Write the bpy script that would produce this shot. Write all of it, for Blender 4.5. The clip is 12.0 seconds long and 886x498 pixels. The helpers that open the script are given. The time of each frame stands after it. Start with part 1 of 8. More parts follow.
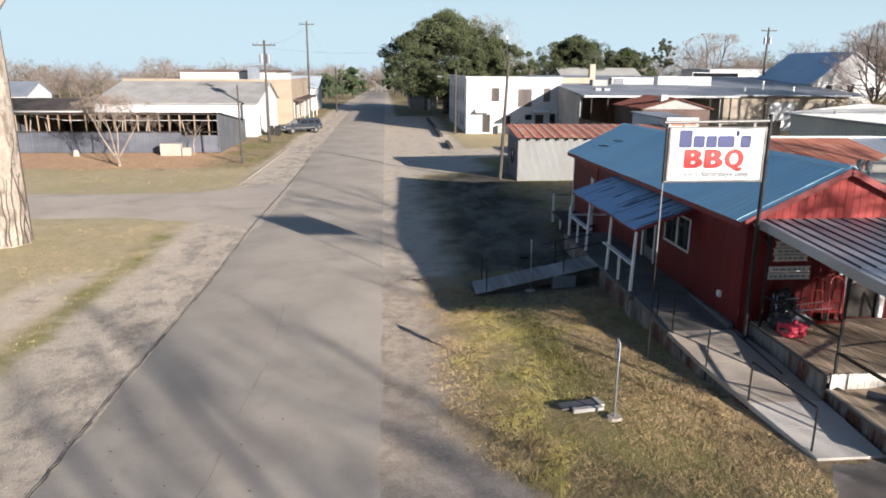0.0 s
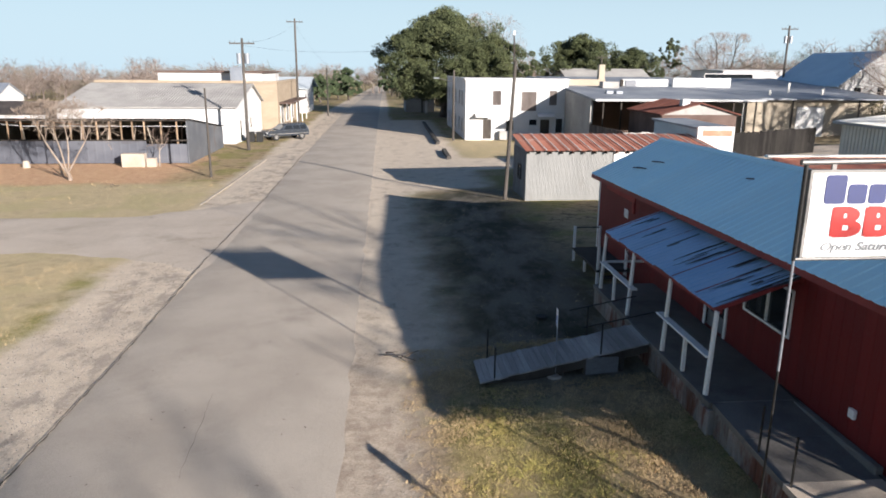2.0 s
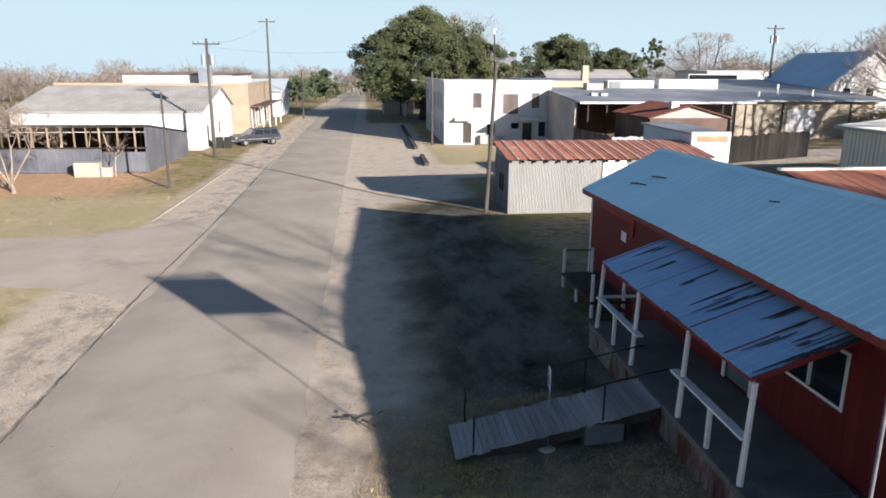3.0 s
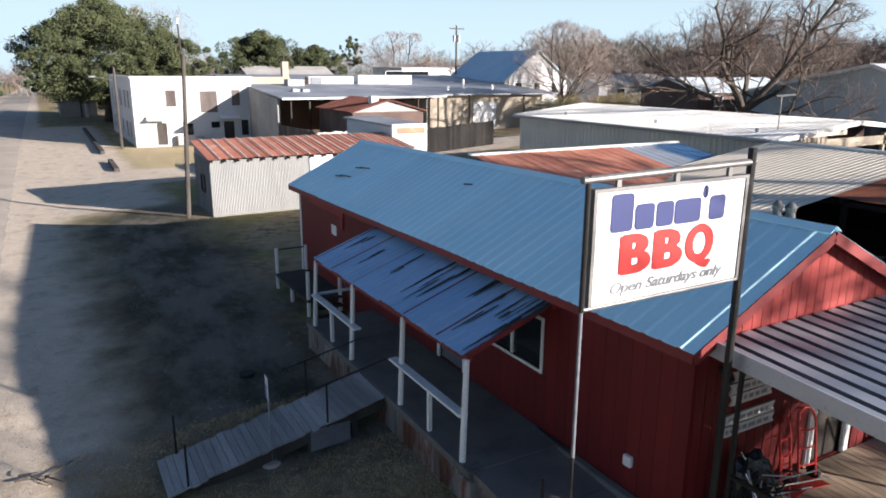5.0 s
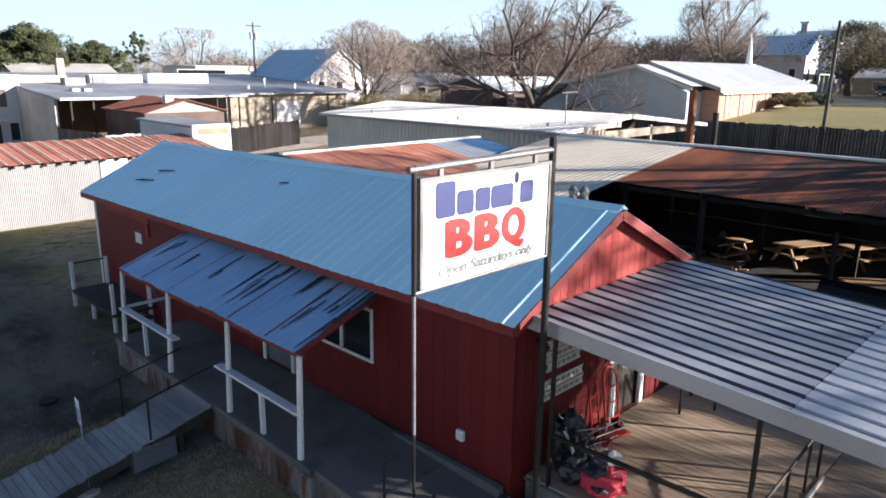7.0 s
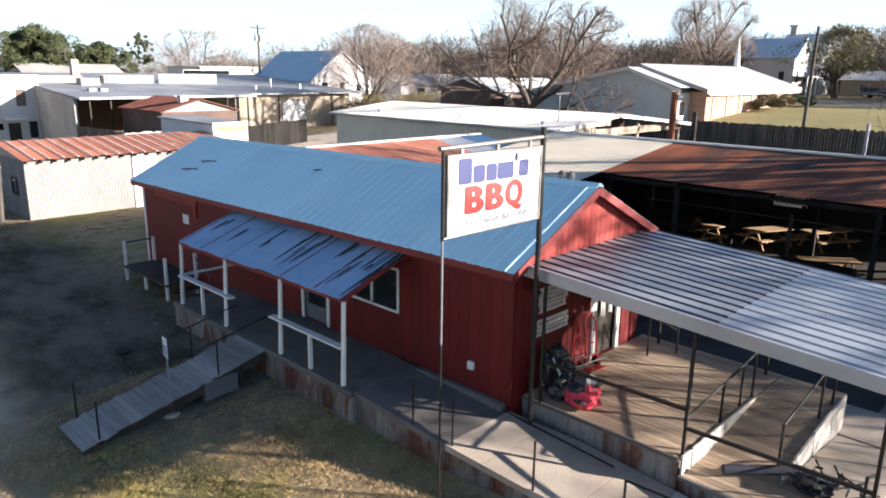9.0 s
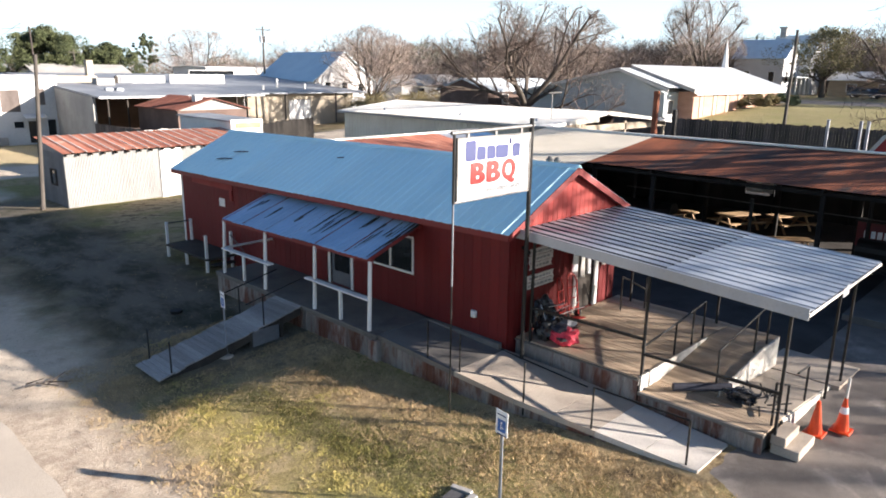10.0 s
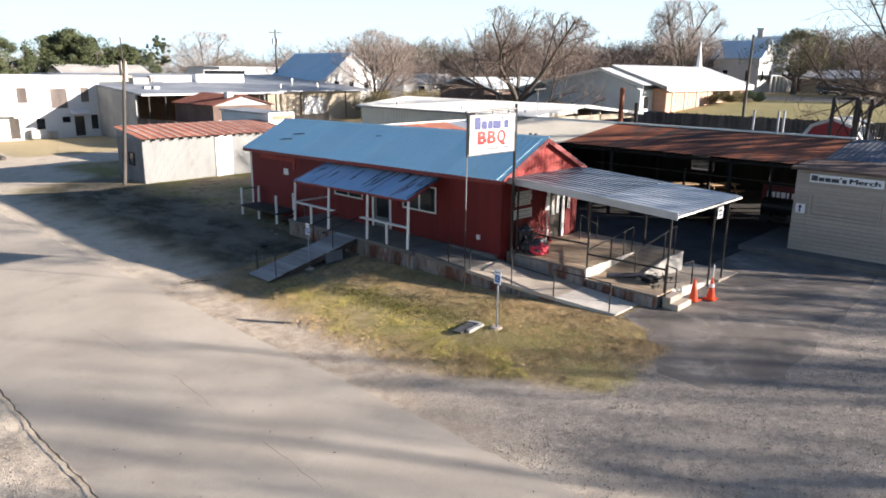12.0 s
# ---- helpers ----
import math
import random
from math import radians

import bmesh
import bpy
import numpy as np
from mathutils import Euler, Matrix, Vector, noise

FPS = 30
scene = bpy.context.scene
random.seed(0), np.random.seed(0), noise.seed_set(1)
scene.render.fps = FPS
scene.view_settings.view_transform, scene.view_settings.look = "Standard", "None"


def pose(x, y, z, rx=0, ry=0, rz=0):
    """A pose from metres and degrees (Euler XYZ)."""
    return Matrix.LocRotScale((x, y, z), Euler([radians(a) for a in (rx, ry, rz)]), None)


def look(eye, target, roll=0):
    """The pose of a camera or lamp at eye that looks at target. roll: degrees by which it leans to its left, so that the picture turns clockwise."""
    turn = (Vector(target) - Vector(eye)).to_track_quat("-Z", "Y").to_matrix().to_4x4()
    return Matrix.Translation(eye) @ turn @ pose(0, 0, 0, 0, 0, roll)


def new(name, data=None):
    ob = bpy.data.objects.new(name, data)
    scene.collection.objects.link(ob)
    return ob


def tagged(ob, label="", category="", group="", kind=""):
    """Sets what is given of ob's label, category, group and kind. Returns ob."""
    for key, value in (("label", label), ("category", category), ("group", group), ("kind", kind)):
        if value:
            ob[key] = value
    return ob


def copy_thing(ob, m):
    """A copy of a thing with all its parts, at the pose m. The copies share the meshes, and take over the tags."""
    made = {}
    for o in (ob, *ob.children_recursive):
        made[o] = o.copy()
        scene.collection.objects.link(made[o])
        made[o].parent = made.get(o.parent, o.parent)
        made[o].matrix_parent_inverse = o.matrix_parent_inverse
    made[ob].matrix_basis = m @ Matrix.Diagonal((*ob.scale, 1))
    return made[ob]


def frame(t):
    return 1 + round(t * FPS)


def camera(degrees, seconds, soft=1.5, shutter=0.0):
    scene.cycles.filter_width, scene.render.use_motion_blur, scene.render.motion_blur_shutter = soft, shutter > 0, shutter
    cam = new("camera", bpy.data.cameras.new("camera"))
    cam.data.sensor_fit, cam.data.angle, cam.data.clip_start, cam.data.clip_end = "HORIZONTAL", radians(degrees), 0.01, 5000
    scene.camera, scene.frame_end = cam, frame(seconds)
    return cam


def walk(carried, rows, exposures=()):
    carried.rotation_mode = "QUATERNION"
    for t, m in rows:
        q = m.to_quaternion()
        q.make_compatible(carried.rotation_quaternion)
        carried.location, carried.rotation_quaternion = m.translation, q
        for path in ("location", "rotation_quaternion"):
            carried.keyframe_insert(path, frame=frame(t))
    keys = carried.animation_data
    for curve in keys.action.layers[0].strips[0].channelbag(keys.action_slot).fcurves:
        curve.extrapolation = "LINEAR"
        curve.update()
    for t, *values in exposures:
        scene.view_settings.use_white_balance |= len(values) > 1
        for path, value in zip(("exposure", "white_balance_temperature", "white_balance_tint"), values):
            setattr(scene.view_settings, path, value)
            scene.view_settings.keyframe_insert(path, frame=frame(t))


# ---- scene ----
cam = camera(64.9, 12.0, 1.8)
METRES, EYE, TILT, LEAN, TURN = 26.5, 7.48, 0.0, 0.0, -4.7
ROWS = [
    (0.0, 0.0, 0.0, 0.0, 0.1, -14.55, -0.4),
    (0.5, -0.0001, 0.0419, 0.0002, 0.09, -14.51, -0.39),
    (1.0, 0.0009, 0.1011, 0.001, 0.05, -14.49, -0.38),
    (1.5, 0.0032, 0.1732, 0.0003, 0.03, -14.48, -0.39),
    (2.0, 0.0064, 0.2557, 0.001, 0.0, -14.51, -0.44),
    (2.5, 0.0114, 0.3418, 0.0039, -0.06, -14.46, -0.4),
    (4.5, 0.0346, 0.4067, -0.0023, -17.35, -14.44, -0.25),
    (5.0, 0.0354, 0.4031, -0.0045, -24.9, -14.45, -0.35),
    (5.5, 0.0346, 0.4008, -0.0063, -32.42, -14.44, -0.42),
    (6.0, 0.0314, 0.4006, -0.0068, -38.29, -14.42, -0.43),
    (6.5, 0.0282, 0.4014, -0.0066, -40.52, -14.43, -0.45),
    (8.5, -0.0259, 0.3565, -0.0036, -40.88, -14.34, -0.72),
    (9.0, -0.0614, 0.3223, -0.0025, -40.99, -14.33, -0.76),
    (9.5, -0.1037, 0.2809, -0.0014, -41.09, -14.32, -0.78),
    (10.0, -0.1497, 0.2359, -0.0008, -41.2, -14.32, -0.79),
    (10.5, -0.2051, 0.1827, 0.0, -41.32, -14.34, -0.78),
    (11.0, -0.2646, 0.1257, 0.0016, -41.43, -14.38, -0.75),
    (11.5, -0.3291, 0.0631, 0.0022, -41.57, -14.41, -0.71),
    (12.0, -0.3843, 0.0101, 0.0035, -41.67, -14.42, -0.69),
]
walk(cam, [(t, pose(0, 0, EYE, TILT, LEAN, TURN) @ pose(METRES * x, METRES * y, METRES * z, 90 + pitch, roll, yaw)) for t, x, y, z, yaw, pitch, roll in ROWS],
     exposures=[(0, 1.19, 6200, 12), (3, 1.25, 6200, 13), (6.5, 1.58, 6100, 15), (8.5, 1.86, 6350, 15), (10.7, 1.93, 6450, 13), (12, 1.80, 6400, 13)])


# ---- light ----
SUN_EL, SUN_AZ = radians(14.6), radians(146.2)
sun_way = Vector((math.sin(SUN_AZ) * math.cos(SUN_EL), math.cos(SUN_AZ) * math.cos(SUN_EL), math.sin(SUN_EL)))
world = bpy.data.worlds.new("world")
scene.world = world
world.use_nodes = True
wn, wl = world.node_tree.nodes, world.node_tree.links
sky = wn.new("ShaderNodeTexSky")
sky.sky_type, sky.sun_disc = "NISHITA", False
sky.sun_elevation, sky.sun_rotation = SUN_EL, SUN_AZ
sky.air_density, sky.dust_density, sky.ozone_density = 1.0, 0.6, 3.5
wn["Background"].inputs["Strength"].default_value = 0.045
# winter haze: the same pale band all round the horizon, thinning upwards
around = wn.new("ShaderNodeTexCoord")
height = wn.new("ShaderNodeSeparateXYZ")
thin = wn.new("ShaderNodeMapRange")
thin.interpolation_type = "SMOOTHERSTEP"
thin.inputs["From Min"].default_value, thin.inputs["From Max"].default_value = -0.02, 0.36
thin.inputs["To Min"].default_value, thin.inputs["To Max"].default_value = 0.97, 0.0
hazy = wn.new("ShaderNodeMix")
hazy.data_type = "RGBA"
hazy.inputs["B"].default_value = (6.3, 8.0, 8.7, 1.0)
wl.new(around.outputs["Generated"], height.inputs[0])
wl.new(height.outputs["Z"], thin.inputs["Value"])
wl.new(thin.outputs["Result"], hazy.inputs["Factor"])
wl.new(sky.outputs[0], hazy.inputs["A"])
wl.new(hazy.outputs["Result"], wn["Background"].inputs["Color"])
sun = new("sun", bpy.data.lights.new("sun", "SUN"))
sun.data.energy, sun.data.angle, sun.data.color = 5.0, radians(0.55), (1.0, 0.9, 0.78)
sun.matrix_world = look(sun_way * 80, (0, 0, 0))


# ---- materials ----
def tree_of(name):
    m = bpy.data.materials.new(name)
    m.use_nodes = True
    return m, m.node_tree.nodes, m.node_tree.links


def noise_node(n, l, scale, detail=6, rough=0.6, stretch=None, dist=0.0):
    tex = n.new("ShaderNodeTexNoise")
    tex.inputs["Scale"].default_value, tex.inputs["Detail"].default_value = scale, detail
    tex.inputs["Roughness"].default_value, tex.inputs["Distortion"].default_value = rough, dist
    geo = n.new("ShaderNodeNewGeometry")
    if stretch:
        mp = n.new("ShaderNodeMapping")
        mp.inputs["Scale"].default_value = stretch
        l.new(geo.outputs["Position"], mp.inputs["Vector"])
        l.new(mp.outputs[0], tex.inputs["Vector"])
    else:
        l.new(geo.outputs["Position"], tex.inputs["Vector"])
    return tex.outputs["Fac"]


def ramp(n, l, fac, a, b, lo=0.0, hi=1.0):
    r = n.new("ShaderNodeMapRange")
    r.interpolation_type = "SMOOTHSTEP"
    r.inputs["From Min"].default_value, r.inputs["From Max"].default_value = a, b
    r.inputs["To Min"].default_value, r.inputs["To Max"].default_value = lo, hi
    l.new(fac, r.inputs["Value"])
    return r.outputs["Result"]


def mixc(n, l, fac, a, b, mode="MIX"):
    m = n.new("ShaderNodeMix")
    m.data_type, m.blend_type = "RGBA", mode
    for value, socket in ((fac, m.inputs["Factor"]), (a, m.inputs["A"]), (b, m.inputs["B"])):
        if isinstance(value, (int, float)):
            socket.default_value = value
        elif isinstance(value, tuple):
            socket.default_value = (*value, 1.0)
        else:
            l.new(value, socket)
    return m.outputs["Result"]


def surf(name, c1, c2, scale=1.5, rough=0.7, metal=0.0, bump=0.15, grain=25.0, stretch=None, stain=None,
         stain_scale=0.6, stain_at=(0.55, 0.75), spread=0.0, island=0.0, spec=0.5, mottle=0.5):
    """A material with broad variation c1..c2, fine grain, stains of one colour, and a tint per piece."""
    m, n, l = tree_of(name)
    b = n["Principled BSDF"]
    broad = ramp(n, l, noise_node(n, l, scale, stretch=stretch), 0.3, 0.7)
    col = mixc(n, l, broad, c1, c2)
    fine = noise_node(n, l, grain, 4, 0.7, stretch)
    col = mixc(n, l, mottle, col, mixc(n, l, ramp(n, l, fine, 0.25, 0.75), (0.55, 0.55, 0.55), (1.3, 1.3, 1.3)), "MULTIPLY")
    if stain:
        s = noise_node(n, l, stain_scale, 9, 0.68, stretch, 0.4)
        col = mixc(n, l, ramp(n, l, s, *stain_at), col, stain)
    if spread:
        info = n.new("ShaderNodeObjectInfo")
        col = mixc(n, l, 1.0, col, mixc(n, l, info.outputs["Random"], (1 - spread,) * 3, (1 + spread,) * 3), "MULTIPLY")
    if island:
        geo = n.new("ShaderNodeNewGeometry")
        col = mixc(n, l, 1.0, col, mixc(n, l, geo.outputs["Random Per Island"], (1 - island,) * 3, (1 + island,) * 3), "MULTIPLY")
    l.new(col, b.inputs["Base Color"])
    b.inputs["Metallic"].default_value = metal
    b.inputs["Specular IOR Level"].default_value = spec
    l.new(ramp(n, l, fine, 0.2, 0.8, max(rough - 0.12, 0.02), min(rough + 0.12, 1)), b.inputs["Roughness"])
    if bump:
        bp = n.new("ShaderNodeBump")
        bp.inputs["Strength"].default_value, bp.inputs["Distance"].default_value = bump, 0.02
        l.new(fine, bp.inputs["Height"])
        l.new(bp.outputs[0], b.inputs["Normal"])
    return m


def plain(name, c, rough=0.5, metal=0.0):
    return surf(name, tuple(v * 0.9 for v in c), tuple(v * 1.08 for v in c), 3.0, rough, metal, 0.05, 40, mottle=0.2)


M_ROAD = surf("worn_asphalt", (0.40, 0.35, 0.293), (0.48, 0.425, 0.358), 0.35, 0.9, 0, 0.35, 60, stain=(0.33, 0.285, 0.24), stain_scale=0.25, stain_at=(0.52, 0.75), spec=0.25)
M_LOT = surf("dark_asphalt", (0.15, 0.13, 0.115), (0.235, 0.206, 0.183), 0.9, 0.9, 0, 0.45, 50, stain=(0.36, 0.318, 0.28), stain_scale=0.9, stain_at=(0.5, 0.72), spec=0.25)
# yard floor far darker than the lot: its deep shade is put into the colour
M_YARD_SHADE = surf("shaded_yard_floor", (0.045, 0.042, 0.04), (0.075, 0.07, 0.066), 0.7, 0.9, 0, 0.3, 50, stain=(0.03, 0.028, 0.027), spec=0.2)
M_CRACK = surf("crack_dirt", (0.05, 0.045, 0.04), (0.1, 0.085, 0.07), 2, 0.95, 0, 0.3)
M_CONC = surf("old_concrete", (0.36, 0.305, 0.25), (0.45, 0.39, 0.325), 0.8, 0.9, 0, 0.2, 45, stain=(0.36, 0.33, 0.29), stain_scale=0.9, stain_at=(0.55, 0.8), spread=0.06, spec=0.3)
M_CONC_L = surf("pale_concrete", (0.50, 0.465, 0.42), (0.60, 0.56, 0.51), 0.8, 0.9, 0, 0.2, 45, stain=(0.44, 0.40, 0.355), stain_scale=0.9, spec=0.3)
# darker concrete: shade on the walk and porch is put into the colour
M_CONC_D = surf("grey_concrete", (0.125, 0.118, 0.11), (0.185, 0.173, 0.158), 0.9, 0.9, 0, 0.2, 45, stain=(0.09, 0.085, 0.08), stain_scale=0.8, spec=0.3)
# darker red for shaded walls, paler for the sunlit gable: light put into colour
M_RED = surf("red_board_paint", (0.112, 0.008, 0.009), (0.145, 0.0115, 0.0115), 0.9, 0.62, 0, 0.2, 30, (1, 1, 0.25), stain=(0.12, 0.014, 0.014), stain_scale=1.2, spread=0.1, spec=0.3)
M_RED_L = surf("pale_red_paint", (0.24, 0.03, 0.027), (0.32, 0.052, 0.043), 1.1, 0.7, 0, 0.3, 30, (1, 1, 0.2), stain=(0.16, 0.022, 0.02), stain_scale=1.5, spread=0.16, spec=0.3)
M_TRIM = surf("red_trim", (0.17, 0.016, 0.016), (0.22, 0.024, 0.022), 1.2, 0.6, 0, 0.1, 30, spread=0.05)
M_BLUE = surf("blue_grey_roof_metal", (0.58, 0.88, 0.97), (0.64, 0.92, 0.985), 0.7, 0.36, 0.0, 0.0, 18, spread=0.04, mottle=0.06)
M_PORCH = surf("stained_porch_metal", (0.25, 0.40, 0.59), (0.34, 0.49, 0.67), 0.9, 0.4, 0.05, 0.08, 18, (1, 0.9, 1), spread=0.06, mottle=0.14)
M_GALV = surf("galvanized_awning_metal", (0.22, 0.245, 0.285), (0.29, 0.315, 0.355), 0.7, 0.36, 0.3, 0.06, 18, stain=(0.31, 0.32, 0.335), stain_scale=0.8, spread=0.06, mottle=0.14)
M_GALV_L = surf("pale_galvanized_awning_metal", (0.33, 0.36, 0.405), (0.41, 0.44, 0.485), 0.7, 0.36, 0.3, 0.06, 18, stain=(0.34, 0.355, 0.375), stain_scale=0.8, spread=0.05, mottle=0.14)
M_GALV_D = surf("old_galvanized_siding", (0.194, 0.197, 0.194), (0.244, 0.247, 0.242), 0.7, 0.6, 0.1, 0.1, 18, (1, 1, 0.3), stain=(0.18, 0.175, 0.165), spread=0.05, mottle=0.25)
M_SIDE = surf("side_street_asphalt", (0.47, 0.405, 0.335), (0.55, 0.48, 0.405), 0.35, 0.92, 0, 0.35, 40, stain=(0.34, 0.29, 0.235), stain_scale=0.3, stain_at=(0.5, 0.75), spec=0.2)
M_GREYW = surf("grey_weathered_sheet", (0.12, 0.13, 0.15), (0.19, 0.20, 0.22), 0.6, 0.6, 0.2, 0.1, 14, (0.4, 1, 1), stain=(0.14, 0.10, 0.08), spread=0.12)
M_WHITER = surf("white_roof_metal", (0.68, 0.655, 0.60), (0.78, 0.755, 0.70), 0.5, 0.5, 0.1, 0.05, 18, stain=(0.58, 0.56, 0.52), stain_scale=0.6, spread=0.05, mottle=0.14)
M_WHITEB = surf("cool_white_roof_metal", (0.66, 0.68, 0.70), (0.74, 0.76, 0.78), 0.5, 0.5, 0.05, 0.05, 18, stain=(0.56, 0.57, 0.58), stain_scale=0.6, spread=0.05, mottle=0.14)
M_CREAMR = surf("cream_roof_metal", (0.50, 0.455, 0.37), (0.58, 0.53, 0.44), 0.5, 0.55, 0.1, 0.05, 18, stain=(0.44, 0.39, 0.31), stain_scale=0.7, spread=0.05, mottle=0.14)
M_GROOVE = surf("dark_sheet_groove", (0.06, 0.067, 0.082), (0.105, 0.113, 0.13), 1.2, 0.6, 0.1, 0.05, 18, spec=0.3)
M_OLIVE = surf("thin_olive_leaves", (0.14, 0.125, 0.062), (0.23, 0.20, 0.105), 0.4, 0.7, 0, 0, 8, island=0.4, spec=0.2)
M_TAN = surf("tan_siding_metal", (0.55, 0.51, 0.435), (0.63, 0.59, 0.51), 0.5, 0.55, 0, 0.05, 18, spread=0.03, mottle=0.14)
M_RUST = surf("rusted_roof_metal", (0.14, 0.048, 0.027), (0.26, 0.094, 0.05), 0.5, 0.8, 0.1, 0.2, 16, (0.6, 2.2, 1), stain=(0.42, 0.18, 0.09), stain_scale=0.7, stain_at=(0.56, 0.8), spread=0.22, spec=0.3)
M_RUST_P = surf("patchy_rusted_sheet", (0.36, 0.125, 0.078), (0.47, 0.195, 0.125), 0.8, 0.75, 0.1, 0.15, 16, stain=(0.55, 0.45, 0.38), stain_scale=1.0, stain_at=(0.58, 0.75), spread=0.2)
# darker copy of the rusted roof: a slope with less sun, put into colour
M_RUST_D = surf("dark_rusted_roof_metal", (0.09, 0.034, 0.026), (0.15, 0.058, 0.042), 0.6, 0.8, 0.1, 0.2, 16, (0.6, 2.2, 1), stain=(0.2, 0.085, 0.06), stain_scale=0.7, spread=0.2, spec=0.3)
M_RUST_S = surf("sooty_rusted_roof_metal", (0.10, 0.033, 0.018), (0.27, 0.085, 0.037), 0.42, 0.8, 0.1, 0.2, 16, (0.5, 1.6, 1), stain=(0.045, 0.027, 0.022), stain_scale=0.32, stain_at=(0.44, 0.6), spread=0.2, spec=0.3)
M_SLATE = surf("slate_grey_sheet", (0.085, 0.092, 0.115), (0.125, 0.132, 0.155), 0.5, 0.6, 0.1, 0.05, 14, (0.4, 1, 1.5), stain=(0.07, 0.065, 0.07), spread=0.08, mottle=0.2)
M_BARNPOST = surf("tan_barn_timber", (0.27, 0.19, 0.125), (0.36, 0.27, 0.19), 1.5, 0.85, 0, 0.2, 25, (1, 1, 0.3), spread=0.25, spec=0.2)
# near-black boards; in the shelter they carry the shade in their colour
M_NEARBLACK = surf("near_black_boards", (0.012, 0.011, 0.011), (0.026, 0.024, 0.022), 1.5, 0.85, 0, 0.3, 25, (1, 1, 0.3), spread=0.3, spec=0.2)
M_SKIRT = surf("rust_stained_skirting", (0.22, 0.207, 0.197), (0.31, 0.292, 0.278), 1.6, 0.6, 0.3, 0.12, 18, (1, 1, 0.25), stain=(0.13, 0.053, 0.036), stain_scale=1.6, stain_at=(0.44, 0.6), spread=0.22)
M_WHITE = surf("white_paint", (0.70, 0.69, 0.67), (0.80, 0.79, 0.77), 1.0, 0.6, 0, 0.1, 30, stain=(0.55, 0.53, 0.49), stain_scale=1.5, stain_at=(0.6, 0.8), spread=0.04)
M_WALLW = surf("white_stucco", (0.53, 0.535, 0.545), (0.61, 0.612, 0.615), 0.3, 0.85, 0, 0.2, 12, stain=(0.6, 0.58, 0.55), stain_scale=0.4, stain_at=(0.56, 0.8), spec=0.2)
M_LOWW = surf("whitewashed_block", (0.50, 0.47, 0.42), (0.60, 0.57, 0.52), 1.6, 0.8, 0, 0.2, 30, stain=(0.36, 0.31, 0.26), stain_scale=2.0, spread=0.12)
M_DECK = surf("tan_deck_boards", (0.34, 0.255, 0.18), (0.46, 0.36, 0.26), 1.2, 0.8, 0, 0.4, 30, (3, 0.35, 1), stain=(0.18, 0.13, 0.095), spread=0.24, spec=0.3)
M_PLANK = surf("silvered_ramp_boards", (0.25, 0.245, 0.24), (0.35, 0.345, 0.34), 1.2, 0.85, 0, 0.4, 30, (3, 0.35, 1), stain=(0.15, 0.147, 0.145), spread=0.2, spec=0.3)
M_DARKW = surf("dark_weathered_timber", (0.035, 0.03, 0.027), (0.065, 0.056, 0.048), 1.5, 0.85, 0, 0.35, 25, (1, 1, 0.3), spread=0.25, spec=0.3)
M_FENCE = surf("grey_brown_fence_boards", (0.07, 0.058, 0.054), (0.118, 0.10, 0.092), 1.2, 0.9, 0, 0.35, 25, (1, 1, 0.25), spread=0.3, spec=0.3)
M_POLE = surf("creosote_pole", (0.05, 0.044, 0.04), (0.10, 0.09, 0.08), 1.2, 0.9, 0, 0.35, 25, (1, 1, 0.15), spread=0.15, spec=0.3)
M_BLACK = surf("black_iron", (0.018, 0.018, 0.019), (0.03, 0.029, 0.028), 3, 0.5, 0.5, 0.1, 30)
M_STEEL = surf("grey_steel_pipe", (0.13, 0.128, 0.125), (0.19, 0.185, 0.18), 2, 0.55, 0.6, 0.1, 30)
M_TANBR = surf("yellow_brick", (0.31, 0.25, 0.185), (0.37, 0.305, 0.23), 0.6, 0.9, 0, 0.2, 20, (1, 1, 3), stain=(0.32, 0.255, 0.185), spec=0.2)
M_PINKBR = surf("pink_brick", (0.40, 0.235, 0.18), (0.48, 0.30, 0.235), 0.8, 0.9, 0, 0.2, 20, (1, 1, 3), stain=(0.4, 0.26, 0.2), spec=0.2)
M_CREAM = surf("cream_stucco", (0.35, 0.30, 0.235), (0.42, 0.365, 0.29), 0.4, 0.85, 0, 0.15, 14, stain=(0.5, 0.44, 0.35), spec=0.2)
M_BROWN = surf("dark_brown_wall", (0.10, 0.07, 0.06), (0.15, 0.105, 0.09), 0.6, 0.85, 0, 0.15, 20, spec=0.2)
M_GREYB = surf("grey_block_wall", (0.30, 0.29, 0.28), (0.40, 0.39, 0.37), 0.4, 0.9, 0, 0.2, 14, stain=(0.22, 0.21, 0.2), spec=0.2)
M_FLATR = surf("grey_flat_roof", (0.20, 0.22, 0.25), (0.30, 0.32, 0.35), 0.3, 0.6, 0.15, 0.1, 14, stain=(0.4, 0.41, 0.42), stain_scale=0.3)
M_BLUER2 = surf("slate_blue_roof", (0.50, 0.63, 0.72), (0.58, 0.71, 0.79), 0.5, 0.5, 0.1, 0.08, 18, mottle=0.14)
M_SIDING = surf("beige_lap_siding", (0.36, 0.31, 0.26), (0.43, 0.375, 0.32), 0.8, 0.7, 0, 0.1, 25, (1, 0.3, 2), spread=0.05)
M_LBLUE = surf("pale_blue_wall", (0.46, 0.52, 0.56), (0.54, 0.6, 0.64), 0.6, 0.7, 0, 0.08, 18)
M_BARK = surf("grey_bark", (0.06, 0.05, 0.042), (0.12, 0.10, 0.085), 2.5, 0.95, 0, 0.6, 14, (1, 1, 0.35), spec=0.2)
